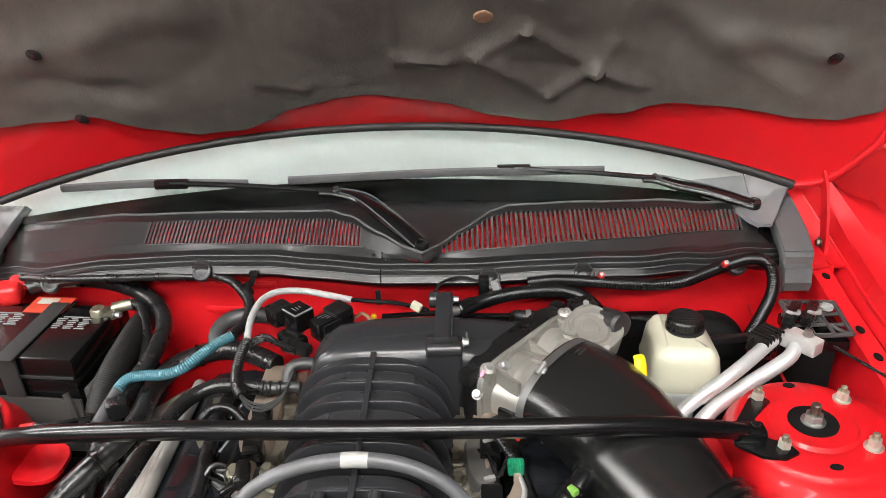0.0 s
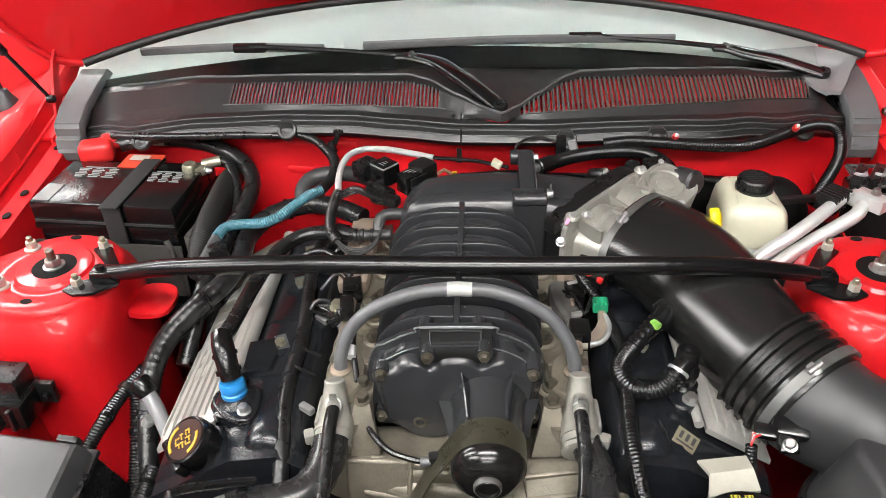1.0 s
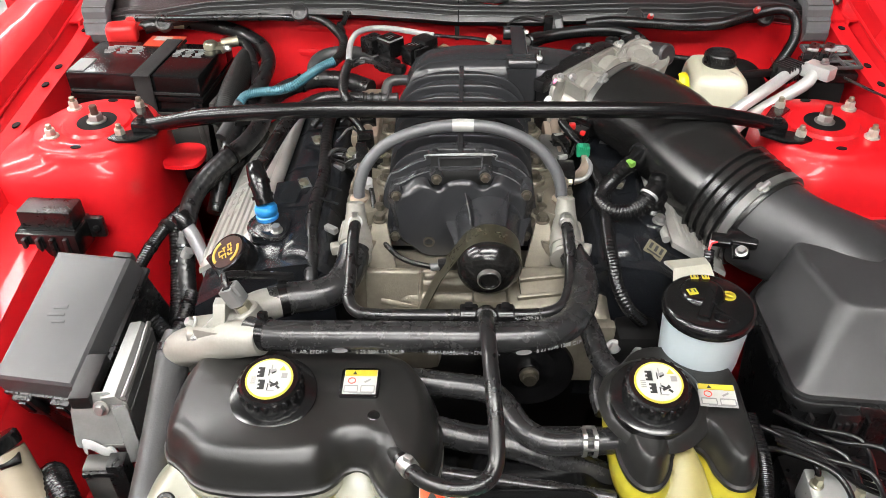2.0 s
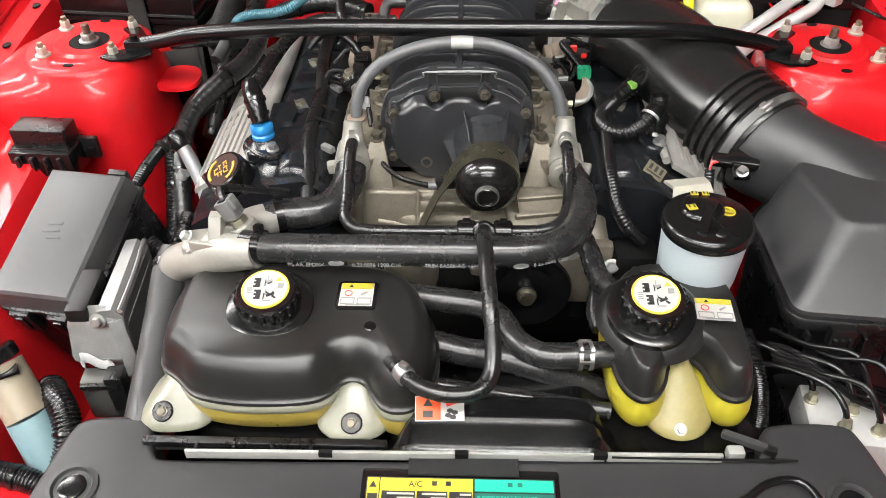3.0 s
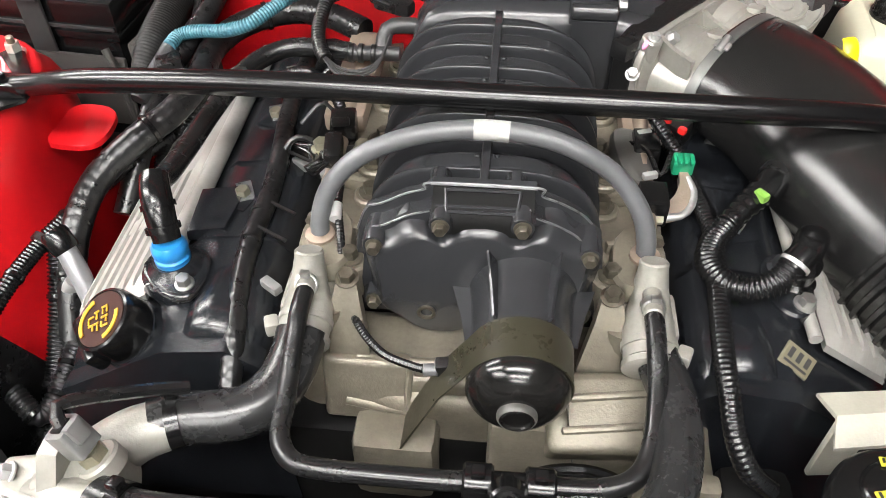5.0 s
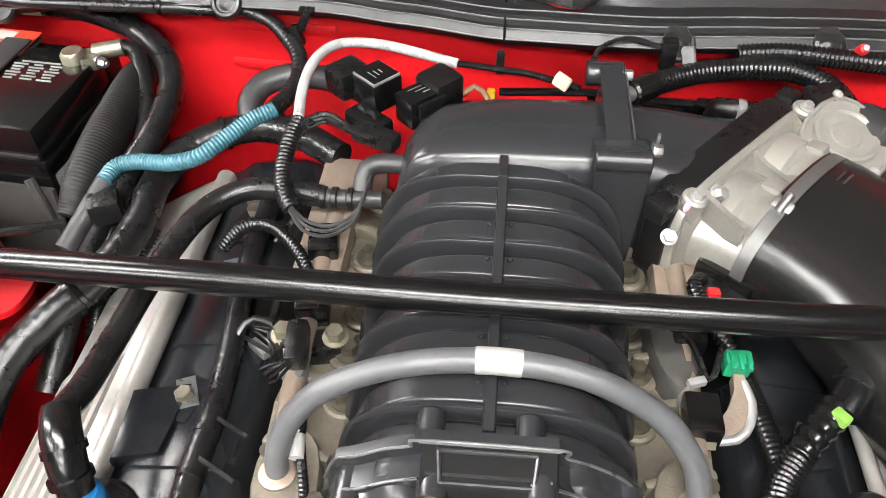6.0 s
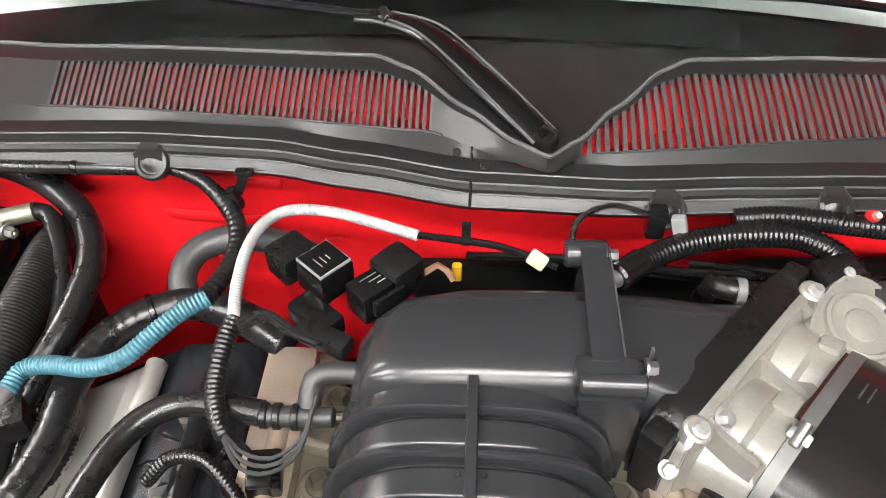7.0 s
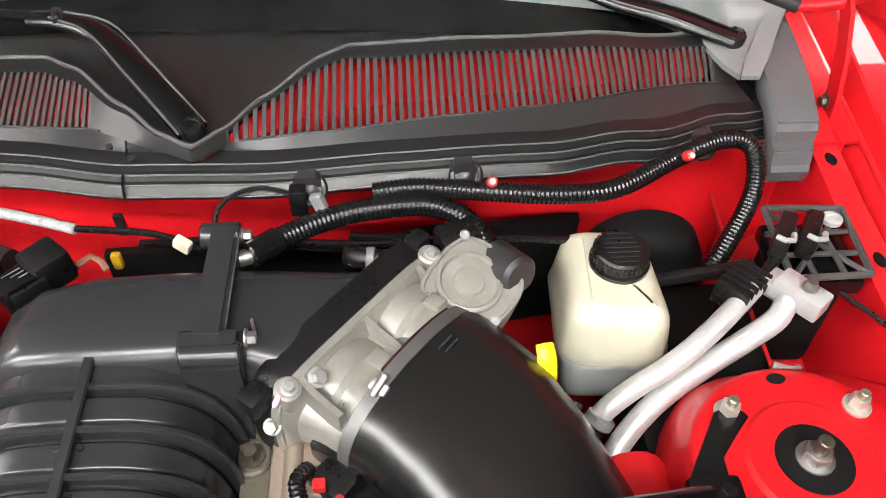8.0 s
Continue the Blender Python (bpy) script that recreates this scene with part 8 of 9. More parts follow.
bleed = thing("bleed_hose", "thin black bleed hose with a tee joint", "hose", (0.02, -0.38, 0.80))
part("hose", tube([(-0.130, -0.238, 0.873), (-0.130, -0.262, 0.872), (-0.130, -0.285, 0.862), (-0.129, -0.325, 0.846), (-0.128, -0.352, 0.839), (-0.117, -0.369, 0.836), (-0.095, -0.374, 0.835), (-0.03, -0.375, 0.835), (0.020, -0.374, 0.835)], 0.0078, 16, 0.005), RUBBER, bleed)
part("hose", tube([(0.062, -0.373, 0.835), (0.105, -0.371, 0.835), (0.130, -0.362, 0.837), (0.143, -0.340, 0.842), (0.149, -0.300, 0.853), (0.149, -0.262, 0.869), (0.148, -0.238, 0.873)], 0.0078, 16, 0.005), RUBBER, bleed)
tee = rod((0.016, -0.374, 0.835), (0.066, -0.373, 0.835), 0.0092, 18, 0.001)
rod((0.041, -0.373, 0.836), (0.041, -0.398, 0.852), 0.0092, 18, 0.001, tee)
for x in (0.020, 0.064):
    rod((x - 0.011, -0.374, 0.835), (x + 0.011, -0.374, 0.835), 0.0142, 20, 0.002, tee)
    box((x, -0.374, 0.849), (0.010, 0.010, 0.008), 0.002, bm=tee)
rod((0.041, -0.384, 0.843), (0.041, -0.400, 0.854), 0.0140, 20, 0.002, tee)
box((0.041, -0.382, 0.850), (0.012, 0.008, 0.010), 0.002, bm=tee)
part("tee_joint", tee, PLASTIC_SMOOTH, bleed)
part("hose", tube([(0.041, -0.390, 0.848), (0.040, -0.415, 0.868), (0.040, -0.450, 0.884), (0.042, -0.500, 0.884), (0.0455, -0.540, 0.868), (0.048, -0.570, 0.845), (0.046, -0.592, 0.830), (0.034, -0.608, 0.824), (0.010, -0.613, 0.823), (-0.015, -0.610, 0.825), (-0.034, -0.599, 0.827), (-0.050, -0.578, 0.822)], 0.0085, 18, 0.005), RUBBER, bleed)
cb = part("pinch_clip", rod((-0.037, -0.596, 0.8265), (-0.0455, -0.583, 0.8245), 0.0102, 18, 0.001), STEEL, bleed, "bright pinch clip")
part("clip_ear", box((-0.040, -0.590, 0.838), (0.010, 0.006, 0.008), 0.0015, rz=-35), STEEL, cb)
words("AG-8278-7R3V", 0.0058, pose(0.075, -0.3812, 0.8350, 55, 0, 0), GREY_INK, bleed, 0.0003, "print")

low2 = thing("lower_hose", "black rubber hose clamped to the yellow reservoir", "hose", (0.05, -0.47, 0.74))
part("hose", tube([(-0.060, -0.432, 0.785), (0.0, -0.440, 0.784), (0.042, -0.446, 0.781), (0.064, -0.468, 0.777), (0.082, -0.498, 0.773), (0.110, -0.512, 0.770), (0.150, -0.511, 0.770), (0.185, -0.508, 0.770)], 0.0150, 18, 0.007), RUBBER_SATIN, low2)
for k in (-0.006, 0.006):
    cl = part("clamp_band", lathe([(0.0152, -0.0022), (0.0166, -0.0022), (0.0166, 0.0022), (0.0152, 0.0022)], (0.154 + k, -0.511, 0.770), (1, 0.03, 0), 28), STEEL, low2, "flat steel clamp band")
    part("clamp_ear", box((0.154 + k, -0.5185, 0.786), (0.0044, 0.006, 0.014), 0.001, rx=24), STEEL, cl)
for a in (20, 62, 128):
    q = radians(a)
    part("clamp_bridge", box((0.154, -0.511 - 0.0166 * math.cos(q), 0.770 + 0.0166 * math.sin(q)), (0.014, 0.003, 0.003), 0.0006), STEEL, low2)
part("hose", tube([(-0.040, -0.485, 0.765), (0.02, -0.497, 0.758), (0.06, -0.500, 0.754), (0.11, -0.508, 0.742), (0.17, -0.512, 0.715), (0.22, -0.512, 0.69)], 0.0165, 16, 0.008), RUBBER_SATIN, low2)
part("hose", tube([(-0.02, -0.540, 0.752), (0.06, -0.550, 0.748), (0.13, -0.555, 0.740), (0.18, -0.56, 0.735)], 0.009, 12, 0.01), RUBBER_SATIN, low2)

idler = thing("idler_pulley", "black ribbed idler pulley in front of the engine", "pulley", (0.10, -0.35, 0.62))
part("wheel", lathe([(0.030, 0.0), (0.058, 0.002), (0.060, 0.006), (0.057, 0.009), (0.057, 0.028), (0.060, 0.031), (0.058, 0.036), (0.040, 0.034), (0.028, 0.026), (0.016, 0.026), (0.015, 0.040), (0.010, 0.043), (0.0, 0.042)], (0.100, -0.318, 0.716), (0, -1, 0.06), 48), GLOSS, idler)
part("hub_bolt", lathe([(0.011, 0.0), (0.013, 0.003), (0.013, 0.012), (0.009, 0.014), (0.009, 0.02), (0.0, 0.021)], (0.100, -0.352, 0.718), (0, -1, 0.06), 20), BRONZE, idler)
for i in range(5):
    part("groove_rib", lathe([(0.0565, 0), (0.0585, 0.0015), (0.0565, 0.003)], (0.100, -0.329 - i * 0.0042, 0.7165), (0, -1, 0.06), 40), GLOSS, idler)
acc = thing("accessory_drive", "dark accessory brackets and bare alloy front castings", "engine brackets", (0.1, -0.30, 0.55))
part("case_lump", box((-0.055, -0.285, 0.715), (0.075, 0.050, 0.085), 0.014), ALLOY_TAN, acc)
part("case_lump", box((0.090, -0.290, 0.747), (0.130, 0.030, 0.100), 0.010), ALLOY_TAN, acc)
part("under_casting", box((0.010, -0.226, 0.772), (0.250, 0.076, 0.050), 0.010, seg=3), ALLOY_TAN, acc)
part("front_plate", box((-0.082, -0.258, 0.776), (0.076, 0.018, 0.070), 0.007, rx=-12, seg=3), ALLOY_TAN, acc, "tan stained flat casting")
part("front_plate", box((-0.008, -0.254, 0.770), (0.072, 0.016, 0.070), 0.007, rx=-12, rz=6, seg=3), ALLOY_TAN, acc)
part("plate_seam", tube([(-0.047, -0.276, 0.735), (-0.046, -0.268, 0.775), (-0.044, -0.257, 0.808)], 0.0034, 8), ALLOY_TAN, acc)
part("scroll_edge", tube([(-0.090, -0.252, 0.808), (-0.062, -0.252, 0.806), (-0.030, -0.250, 0.803), (0.000, -0.248, 0.806), (0.020, -0.246, 0.812)], 0.0045, 10), ALLOY_TAN, acc)
ramp = part("ramp", box((0.118, -0.282, 0.792), (0.096, 0.066, 0.040), 0.008, rx=22, rz=4, seg=3), ALLOY_TAN, acc)
for k in (-0.012, 0.012):
    part("ramp_rib", box((0.124, -0.290 + k, 0.812 + k * 0.4), (0.084, 0.006, 0.010), 0.003, rx=22, rz=9), ALLOY_TAN, ramp)
for x, d in ((-0.100, 0.004), (0.118, -0.006)):
    part("support_leg", loft([[Vector((x + d * k - w, y, z)), Vector((x + d * k + w, y, z)), Vector((x + d * k + w * 0.9, y + 0.014, z)), Vector((x + d * k - w * 0.9, y + 0.014, z))] for k, w, y, z in ((0, 0.009, -0.224, 0.866), (0, 0.012, -0.232, 0.852), (1, 0.017, -0.252, 0.815), (1, 0.021, -0.262, 0.775))]), ALLOY_TAN, acc, "pale tapered casting leg")
    part("leg_nut", hexbolt((x, -0.218, 0.867), (0, -0.15, 1), 0.0075, 0.008, 1.35), BRONZE, acc)
part("case_ridge", tube([(-0.10, -0.266, 0.765), (-0.05, -0.268, 0.758), (0.0, -0.268, 0.762), (0.06, -0.268, 0.768)], 0.006, 10), ALLOY_TAN, acc)
part("case_rib", box((0.030, -0.268, 0.765), (0.008, 0.03, 0.07), 0.003), ALLOY_TAN, acc)
part("stay", tube([(0.185, -0.255, 0.80), (0.190, -0.300, 0.775), (0.205, -0.345, 0.745)], (0.012, 0.010, 0.008), 12, squash=(1.6, 0.6)), ALLOY_TAN, acc)
part("bracket", box((0.175, -0.33, 0.735), (0.07, 0.02, 0.10), 0.008), ALLOY_TAN, acc)
for p in ((0.206, -0.350, 0.762), (0.236, -0.352, 0.758), (0.030, -0.36, 0.70), (0.196, -0.336, 0.700)):
    part("bracket_bolt", hexbolt(p, (0, -0.9, 0.4), 0.007, 0.008, 1.4), STEEL_DULL, acc)
part("dark_bracket", box((0.238, -0.330, 0.72), (0.06, 0.05, 0.12), 0.015), DARK, acc)

rs = thing("return_hose", "short ribbed black hose beside the alternator", "hose", (0.19, -0.40, 0.74))
part("hose", tube([(0.168, -0.340, 0.797), (0.174, -0.366, 0.794), (0.180, -0.396, 0.788), (0.194, -0.420, 0.786), (0.216, -0.433, 0.790), (0.238, -0.438, 0.79)], 0.0135, 18, pitch=0.009, depth=0.015), RUBBER_SATIN, rs)
part("hose", tube([(0.182, -0.400, 0.77), (0.176, -0.430, 0.76), (0.180, -0.455, 0.755)], 0.011, 12), RUBBER_SATIN, rs)

# ---- hoses and looms at the firewall and beside the tower ----


def loom(label, pts, r, material=LOOM, pitch=0.0042, depth=0.14, category="wiring loom", name="wiring_loom", n=12):
    lo = Vector([sum(p[i] for p in pts) / len(pts) for i in range(3)])
    lo.z = min(p[2] for p in pts)
    t = thing(name, label, category, tuple(lo))
    part("sleeve", tube(pts, r, n, pitch=pitch, depth=depth), material, t, sharp=80)
    c = spline(pts, 0.01)
    for f in (0.22, 0.55, 0.82):
        i = int(f * (len(c) - 2))
        part("tie", lathe([(r * 1.05, -0.003), (r * 1.16, -0.002), (r * 1.16, 0.002), (r * 1.05, 0.003)], c[i], c[i + 1] - c[i], 14), PLASTIC_SMOOTH, t)
    return t


bat_cable = thing("battery_cable", "thick taped black battery cable looped down", "battery cable", (-0.40, 0.2, 0.70))
part("cable", tube([(-0.585, 0.318, 0.926), (-0.545, 0.336, 0.929), (-0.50, 0.348, 0.922), (-0.455, 0.342, 0.918), (-0.405, 0.322, 0.912), (-0.362, 0.288, 0.902), (-0.340, 0.240, 0.893), (-0.342, 0.185, 0.880), (-0.358, 0.135, 0.862), (-0.372, 0.085, 0.842), (-0.380, 0.020, 0.810), (-0.388, -0.05, 0.76)], 0.0130, 16, pitch=0.012, depth=0.012), TAPE, bat_cable)
part("tan_band", tube([(-0.535, 0.339, 0.9285), (-0.517, 0.344, 0.926)], 0.0138, 14, 0.004), IVORY, bat_cable, "tan paper band")
part("ground_cable", tube([(-0.425, 0.276, 0.912), (-0.395, 0.285, 0.910), (-0.378, 0.262, 0.900), (-0.360, 0.215, 0.882), (-0.352, 0.17, 0.872)], 0.0085, 12), TAPE, bat_cable)
part("branch", tube([(-0.352, 0.17, 0.872), (-0.362, 0.10, 0.84), (-0.365, 0.04, 0.80), (-0.36, -0.03, 0.75)], 0.009, 12, pitch=0.004), LOOM, bat_cable)
part("grey_sleeve", tube([(-0.366, 0.118, 0.872), (-0.376, 0.085, 0.858), (-0.388, 0.050, 0.842)], 0.010, 14), HOSE_GREY, bat_cable, "grey sleeve end")
part("black_wrap", box((-0.362, 0.092, 0.860), (0.030, 0.030, 0.026), 0.006, rz=25), PLASTIC, bat_cable)
part("red_lead", tube([(-0.455, 0.040, 0.870), (-0.44, 0.036, 0.872), (-0.41, 0.044, 0.872), (-0.385, 0.060, 0.866)], 0.0042, 8), RUBBER, bat_cable)
part("red_boot", tube([(-0.475, 0.036, 0.868), (-0.452, 0.040, 0.870)], 0.006, 10), RED_PLASTIC, bat_cable, "red rubber boot")

teal = thing("teal_loom", "teal blue corrugated loom sleeve", "wiring loom", (-0.29, 0.13, 0.86))
part("sleeve", tube([(-0.365, 0.110, 0.876), (-0.358, 0.128, 0.880), (-0.335, 0.130, 0.885), (-0.300, 0.124, 0.891), (-0.272, 0.128, 0.899), (-0.250, 0.148, 0.908), (-0.232, 0.166, 0.914), (-0.212, 0.180, 0.918)], 0.0076, 14, pitch=0.0036, depth=0.13), TEAL, teal, sharp=80)

loom("big black corrugated loom sweeping past the tower", [(-0.150, 0.170, 0.872), (-0.200, 0.200, 0.874), (-0.255, 0.214, 0.868), (-0.305, 0.188, 0.862), (-0.328, 0.140, 0.856), (-0.328, 0.080, 0.850), (-0.342, 0.030, 0.843), (-0.372, -0.010, 0.832), (-0.402, -0.055, 0.812), (-0.412, -0.105, 0.785), (-0.408, -0.160, 0.74), (-0.395, -0.24, 0.66)], 0.0152, TAPE, 0.011, 0.022)
loom("corrugated black loom bent along the tower side", [(-0.36, 0.045, 0.80), (-0.392, -0.020, 0.800), (-0.420, -0.080, 0.792), (-0.440, -0.130, 0.785), (-0.452, -0.185, 0.777), (-0.463, -0.235, 0.76)], 0.0088)
loom("second corrugated loom dropping below the fuse box", [(-0.425, -0.115, 0.785), (-0.418, -0.16, 0.74), (-0.412, -0.21, 0.70), (-0.405, -0.28, 0.66), (-0.40, -0.35, 0.60)], 0.0125)
loom("corrugated loom hanging in the shadow beside the engine", [(-0.33, 0.10, 0.83), (-0.36, 0.02, 0.77), (-0.385, -0.07, 0.72), (-0.385, -0.16, 0.66), (-0.37, -0.26, 0.60)], 0.0115)
loom("dark loom behind the control unit", [(-0.39, -0.20, 0.72), (-0.40, -0.27, 0.70), (-0.43, -0.26, 0.72)], 0.010, TAPE)
part("loom_tie", lathe([(0.0135, -0.004), (0.0135, 0.004)], (-0.436, -0.125, 0.786), (-0.35, -0.9, -0.2), 14), PLASTIC, bat_cable)
loom("thin black cable under the cowl lip", [(-0.60, 0.330, 0.938), (-0.52, 0.308, 0.946), (-0.42, 0.302, 0.950), (-0.34, 0.304, 0.950), (-0.290, 0.312, 0.944)], 0.0062, RUBBER, 0.0, category="cable", name="cable")
bl = thing("bulkhead_loom", "taped black loom bending off the firewall", "wiring loom", (-0.22, 0.25, 0.88))
part("trunk", tube([(-0.300, 0.316, 0.950), (-0.280, 0.309, 0.949), (-0.258, 0.303, 0.947), (-0.238, 0.295, 0.942), (-0.219, 0.280, 0.932), (-0.206, 0.262, 0.926), (-0.202, 0.238, 0.918), (-0.206, 0.212, 0.914), (-0.216, 0.182, 0.914)], (0.0052, 0.0056, 0.0064, 0.0078, 0.0085, 0.0080, 0.0085, 0.0090), 12, pitch=0.006, depth=0.06), TAPE, bl, sharp=80)
part("clip_stem", box((-0.211, 0.285, 0.936), (0.009, 0.010, 0.022), 0.002, ry=-18), PLASTIC, bl)
part("clip_arm", box((-0.203, 0.287, 0.952), (0.009, 0.007, 0.022), 0.002, ry=24), PLASTIC, bl)
part("clip_foot", box((-0.199, 0.289, 0.963), (0.016, 0.008, 0.005), 0.0015), PLASTIC, bl)
part("heater_hose", tube([(-0.250, 0.215, 0.860), (-0.260, 0.240, 0.876), (-0.252, 0.264, 0.886), (-0.228, 0.278, 0.890), (-0.197, 0.281, 0.890), (-0.165, 0.272, 0.890), (-0.125, 0.255, 0.885)], 0.0130, 16), HOSE_GREY, bl)

wl = thing("white_sleeve", "white braided sleeve bent over the sensor", "wiring loom", (-0.11, 0.22, 0.88))
part("sleeve", tube([(-0.180, 0.148, 0.934), (-0.183, 0.180, 0.940), (-0.182, 0.215, 0.944), (-0.174, 0.246, 0.944), (-0.155, 0.262, 0.944), (-0.120, 0.262, 0.944), (-0.080, 0.252, 0.942), (-0.042, 0.240, 0.940)], 0.0050, 14, pitch=0.0026, depth=0.06), WHITE_LOOM, wl, sharp=80)
part("thin_loom", tube([(-0.044, 0.241, 0.940), (-0.005, 0.238, 0.938), (0.025, 0.233, 0.938), (0.052, 0.222, 0.938), (0.075, 0.208, 0.940)], 0.0032, 8, pitch=0.003), LOOM, wl)
part("plug_end", box((0.058, 0.212, 0.944), (0.016, 0.009, 0.012), 0.002, rz=-25, ry=20), IVORY, wl, "small ivory plug")
part("tie_mount", box((-0.001, 0.240, 0.944), (0.008, 0.006, 0.024), 0.001), PLASTIC, wl)
part("yellow_plug", box((-0.008, 0.222, 0.916), (0.009, 0.008, 0.018), 0.003), MILK_YELLOW, wl, "small yellow plug")
part("drop", tube([(-0.180, 0.150, 0.930), (-0.185, 0.128, 0.922), (-0.186, 0.098, 0.912), (-0.180, 0.075, 0.905), (-0.172, 0.062, 0.900)], 0.0075, 12, pitch=0.004, depth=0.1), TAPE, wl)
for k, d in enumerate((0.0, 0.006, 0.012)):
    part("grey_wire", tube([(-0.172, 0.062 - d * 0.3, 0.902), (-0.156, 0.050 - d, 0.898), (-0.135, 0.048 - d, 0.896), (-0.116, 0.062 - d, 0.900), (-0.110, 0.086, 0.906), (-0.108, 0.100, 0.910)], 0.0017, 6), HOSE_GREY, wl)

mods = thing("boost_sensor", "black square pressure sensor with two plugs", "sensor", (-0.10, 0.20, 0.90))
part("body", box((-0.114, 0.192, 0.940), (0.034, 0.034, 0.030), 0.003, rz=-42), PLASTIC_SMOOTH, mods)
part("top_frame", box((-0.114, 0.192, 0.9555), (0.0315, 0.0315, 0.003), 0.001, rz=-42), GREY_INK, mods)
part("top_face", box((-0.114, 0.192, 0.9563), (0.0295, 0.0295, 0.003), 0.001, rz=-42), PLASTIC_SMOOTH, mods)
part("second_module", box((-0.072, 0.178, 0.934), (0.040, 0.026, 0.030), 0.003, rz=44), PLASTIC_SMOOTH, mods)
for i in range(3):
    part("print_bar", put(bmesh.new(), box((-0.002 + 0.003 * i, 0.006 - i * 0.005, 0.0151), (0.016 - 0.004 * i, 0.0008, 0.0006), 0), pose(-0.072, 0.178, 0.934, 0, 0, 44)), GREY_INK, mods)
part("module_ridge", put(bmesh.new(), box((0.0, -0.0155, 0.004), (0.030, 0.004, 0.016), 0.001), pose(-0.070, 0.176, 0.936, 0, 0, 44)), PLASTIC, mods)
part("red_wires", tube([(-0.040, 0.205, 0.925), (-0.022, 0.212, 0.934), (-0.010, 0.202, 0.926)], 0.0030, 6), RUST, mods)
part("plug", box((-0.056, 0.198, 0.938), (0.034, 0.034, 0.034), 0.006, rz=48), PLASTIC, mods)
part("plug", box((-0.146, 0.212, 0.936), (0.030, 0.034, 0.028), 0.004, rz=-42), PLASTIC, mods)
part("bracket", box((-0.118, 0.160, 0.922), (0.044, 0.024, 0.020), 0.004, rz=-40), PLASTIC_SMOOTH, mods)
for i in range(3):
    part("print_bar", put(bmesh.new(), box((0.002, -0.007 + i * 0.005, 0.0017), (0.012 - 0.003 * i, 0.0008, 0.0006), 0), pose(-0.114, 0.192, 0.9563, 0, 0, -42)), GREY_INK, mods)
for i in range(3):
    part("wire", tube([(-0.176, 0.140, 0.934 - i * 0.004), (-0.155, 0.150, 0.938 - i * 0.004), (-0.135, 0.140 - i * 0.003, 0.934), (-0.112, 0.128, 0.928)], 0.0026, 6), RUBBER, mods)
part("boot", box((-0.108, 0.136, 0.926), (0.046, 0.018, 0.016), 0.005, rz=-25), PLASTIC, mods)

pv = thing("vent_pipe", "black vent hose with a grey metal elbow", "hose", (-0.18, 0.1, 0.86))
part("elbow", tube([(-0.080, 0.112, 0.915), (-0.100, 0.112, 0.915), (-0.112, 0.108, 0.912), (-0.115, 0.098, 0.904), (-0.115, 0.088, 0.895)], 0.0088, 14), PLASTIC_GREY, pv, "grey elbow")
part("connector", rod((-0.150, 0.084, 0.895), (-0.095, 0.084, 0.897), 0.0082, 16, 0.001), PLASTIC_GREY, pv)
for x in (-0.148, -0.138, -0.124):
    part("ring", rod((x - 0.003, 0.084, 0.8955), (x + 0.003, 0.084, 0.8955), 0.0105, 16, 0.001), PLASTIC, pv)
part("hose", tube([(-0.150, 0.086, 0.895), (-0.185, 0.092, 0.894), (-0.220, 0.092, 0.892), (-0.248, 0.072, 0.888), (-0.265, 0.035, 0.884), (-0.276, -0.02, 0.880), (-0.280, -0.08, 0.882), (-0.279, -0.130, 0.892), (-0.276, -0.155, 0.905), (-0.271, -0.172, 0.912)], 0.0105, 14), RUBBER, pv)
vf = part("vent_fitting", tube([(-0.275, -0.158, 0.912), (-0.270, -0.172, 0.908), (-0.263, -0.188, 0.895), (-0.258, -0.198, 0.878)], (0.0125, 0.0135, 0.013, 0.012), 16, 0.005), PLASTIC_SMOOTH, pv)
for p, w in (((-0.266, -0.181, 0.901), (0.3, -0.6, -0.7)), ((-0.261, -0.193, 0.887), (0.25, -0.45, -0.85))):
    part("fitting_ring", lathe([(0.015, -0.0025), (0.015, 0.0025)], p, w, 18), PLASTIC_SMOOTH, vf)

il = thing("injector_loom", "taped injector loom along the valve cover", "wiring loom", (-0.2, -0.1, 0.84))
part("trunk", tube([(-0.205, 0.14, 0.866), (-0.208, 0.06, 0.862), (-0.206, 0.01, 0.860), (-0.199, -0.050, 0.860), (-0.195, -0.110, 0.857), (-0.197, -0.160, 0.855), (-0.196, -0.205, 0.850), (-0.190, -0.255, 0.838), (-0.186, -0.300, 0.815)], 0.0094, 14, pitch=0.009, depth=0.025), TAPE, il, sharp=80)
part("curl", tube([(-0.232, 0.040, 0.868), (-0.212, 0.050, 0.886), (-0.185, 0.046, 0.892), (-0.160, 0.026, 0.885), (-0.146, 0.006, 0.876)], 0.0058, 10, pitch=0.0036), LOOM, il)
for x, y in ((-0.139, -0.020), (-0.142, 0.045)):
    inj = part("injector_plug", box((x, y, 0.872), (0.026, 0.034, 0.030), 0.004, rz=8), PLASTIC_SMOOTH, il)
    part("plug_lock", box((x, y - 0.012, 0.889), (0.018, 0.010, 0.006), 0.002, rz=8), PLASTIC, inj)
    part("wire", tube([(x - 0.01, y + 0.012, 0.880), (x - 0.025, y + 0.02, 0.888), (x - 0.045, y + 0.004, 0.872)], 0.0022, 6), RUBBER, inj)
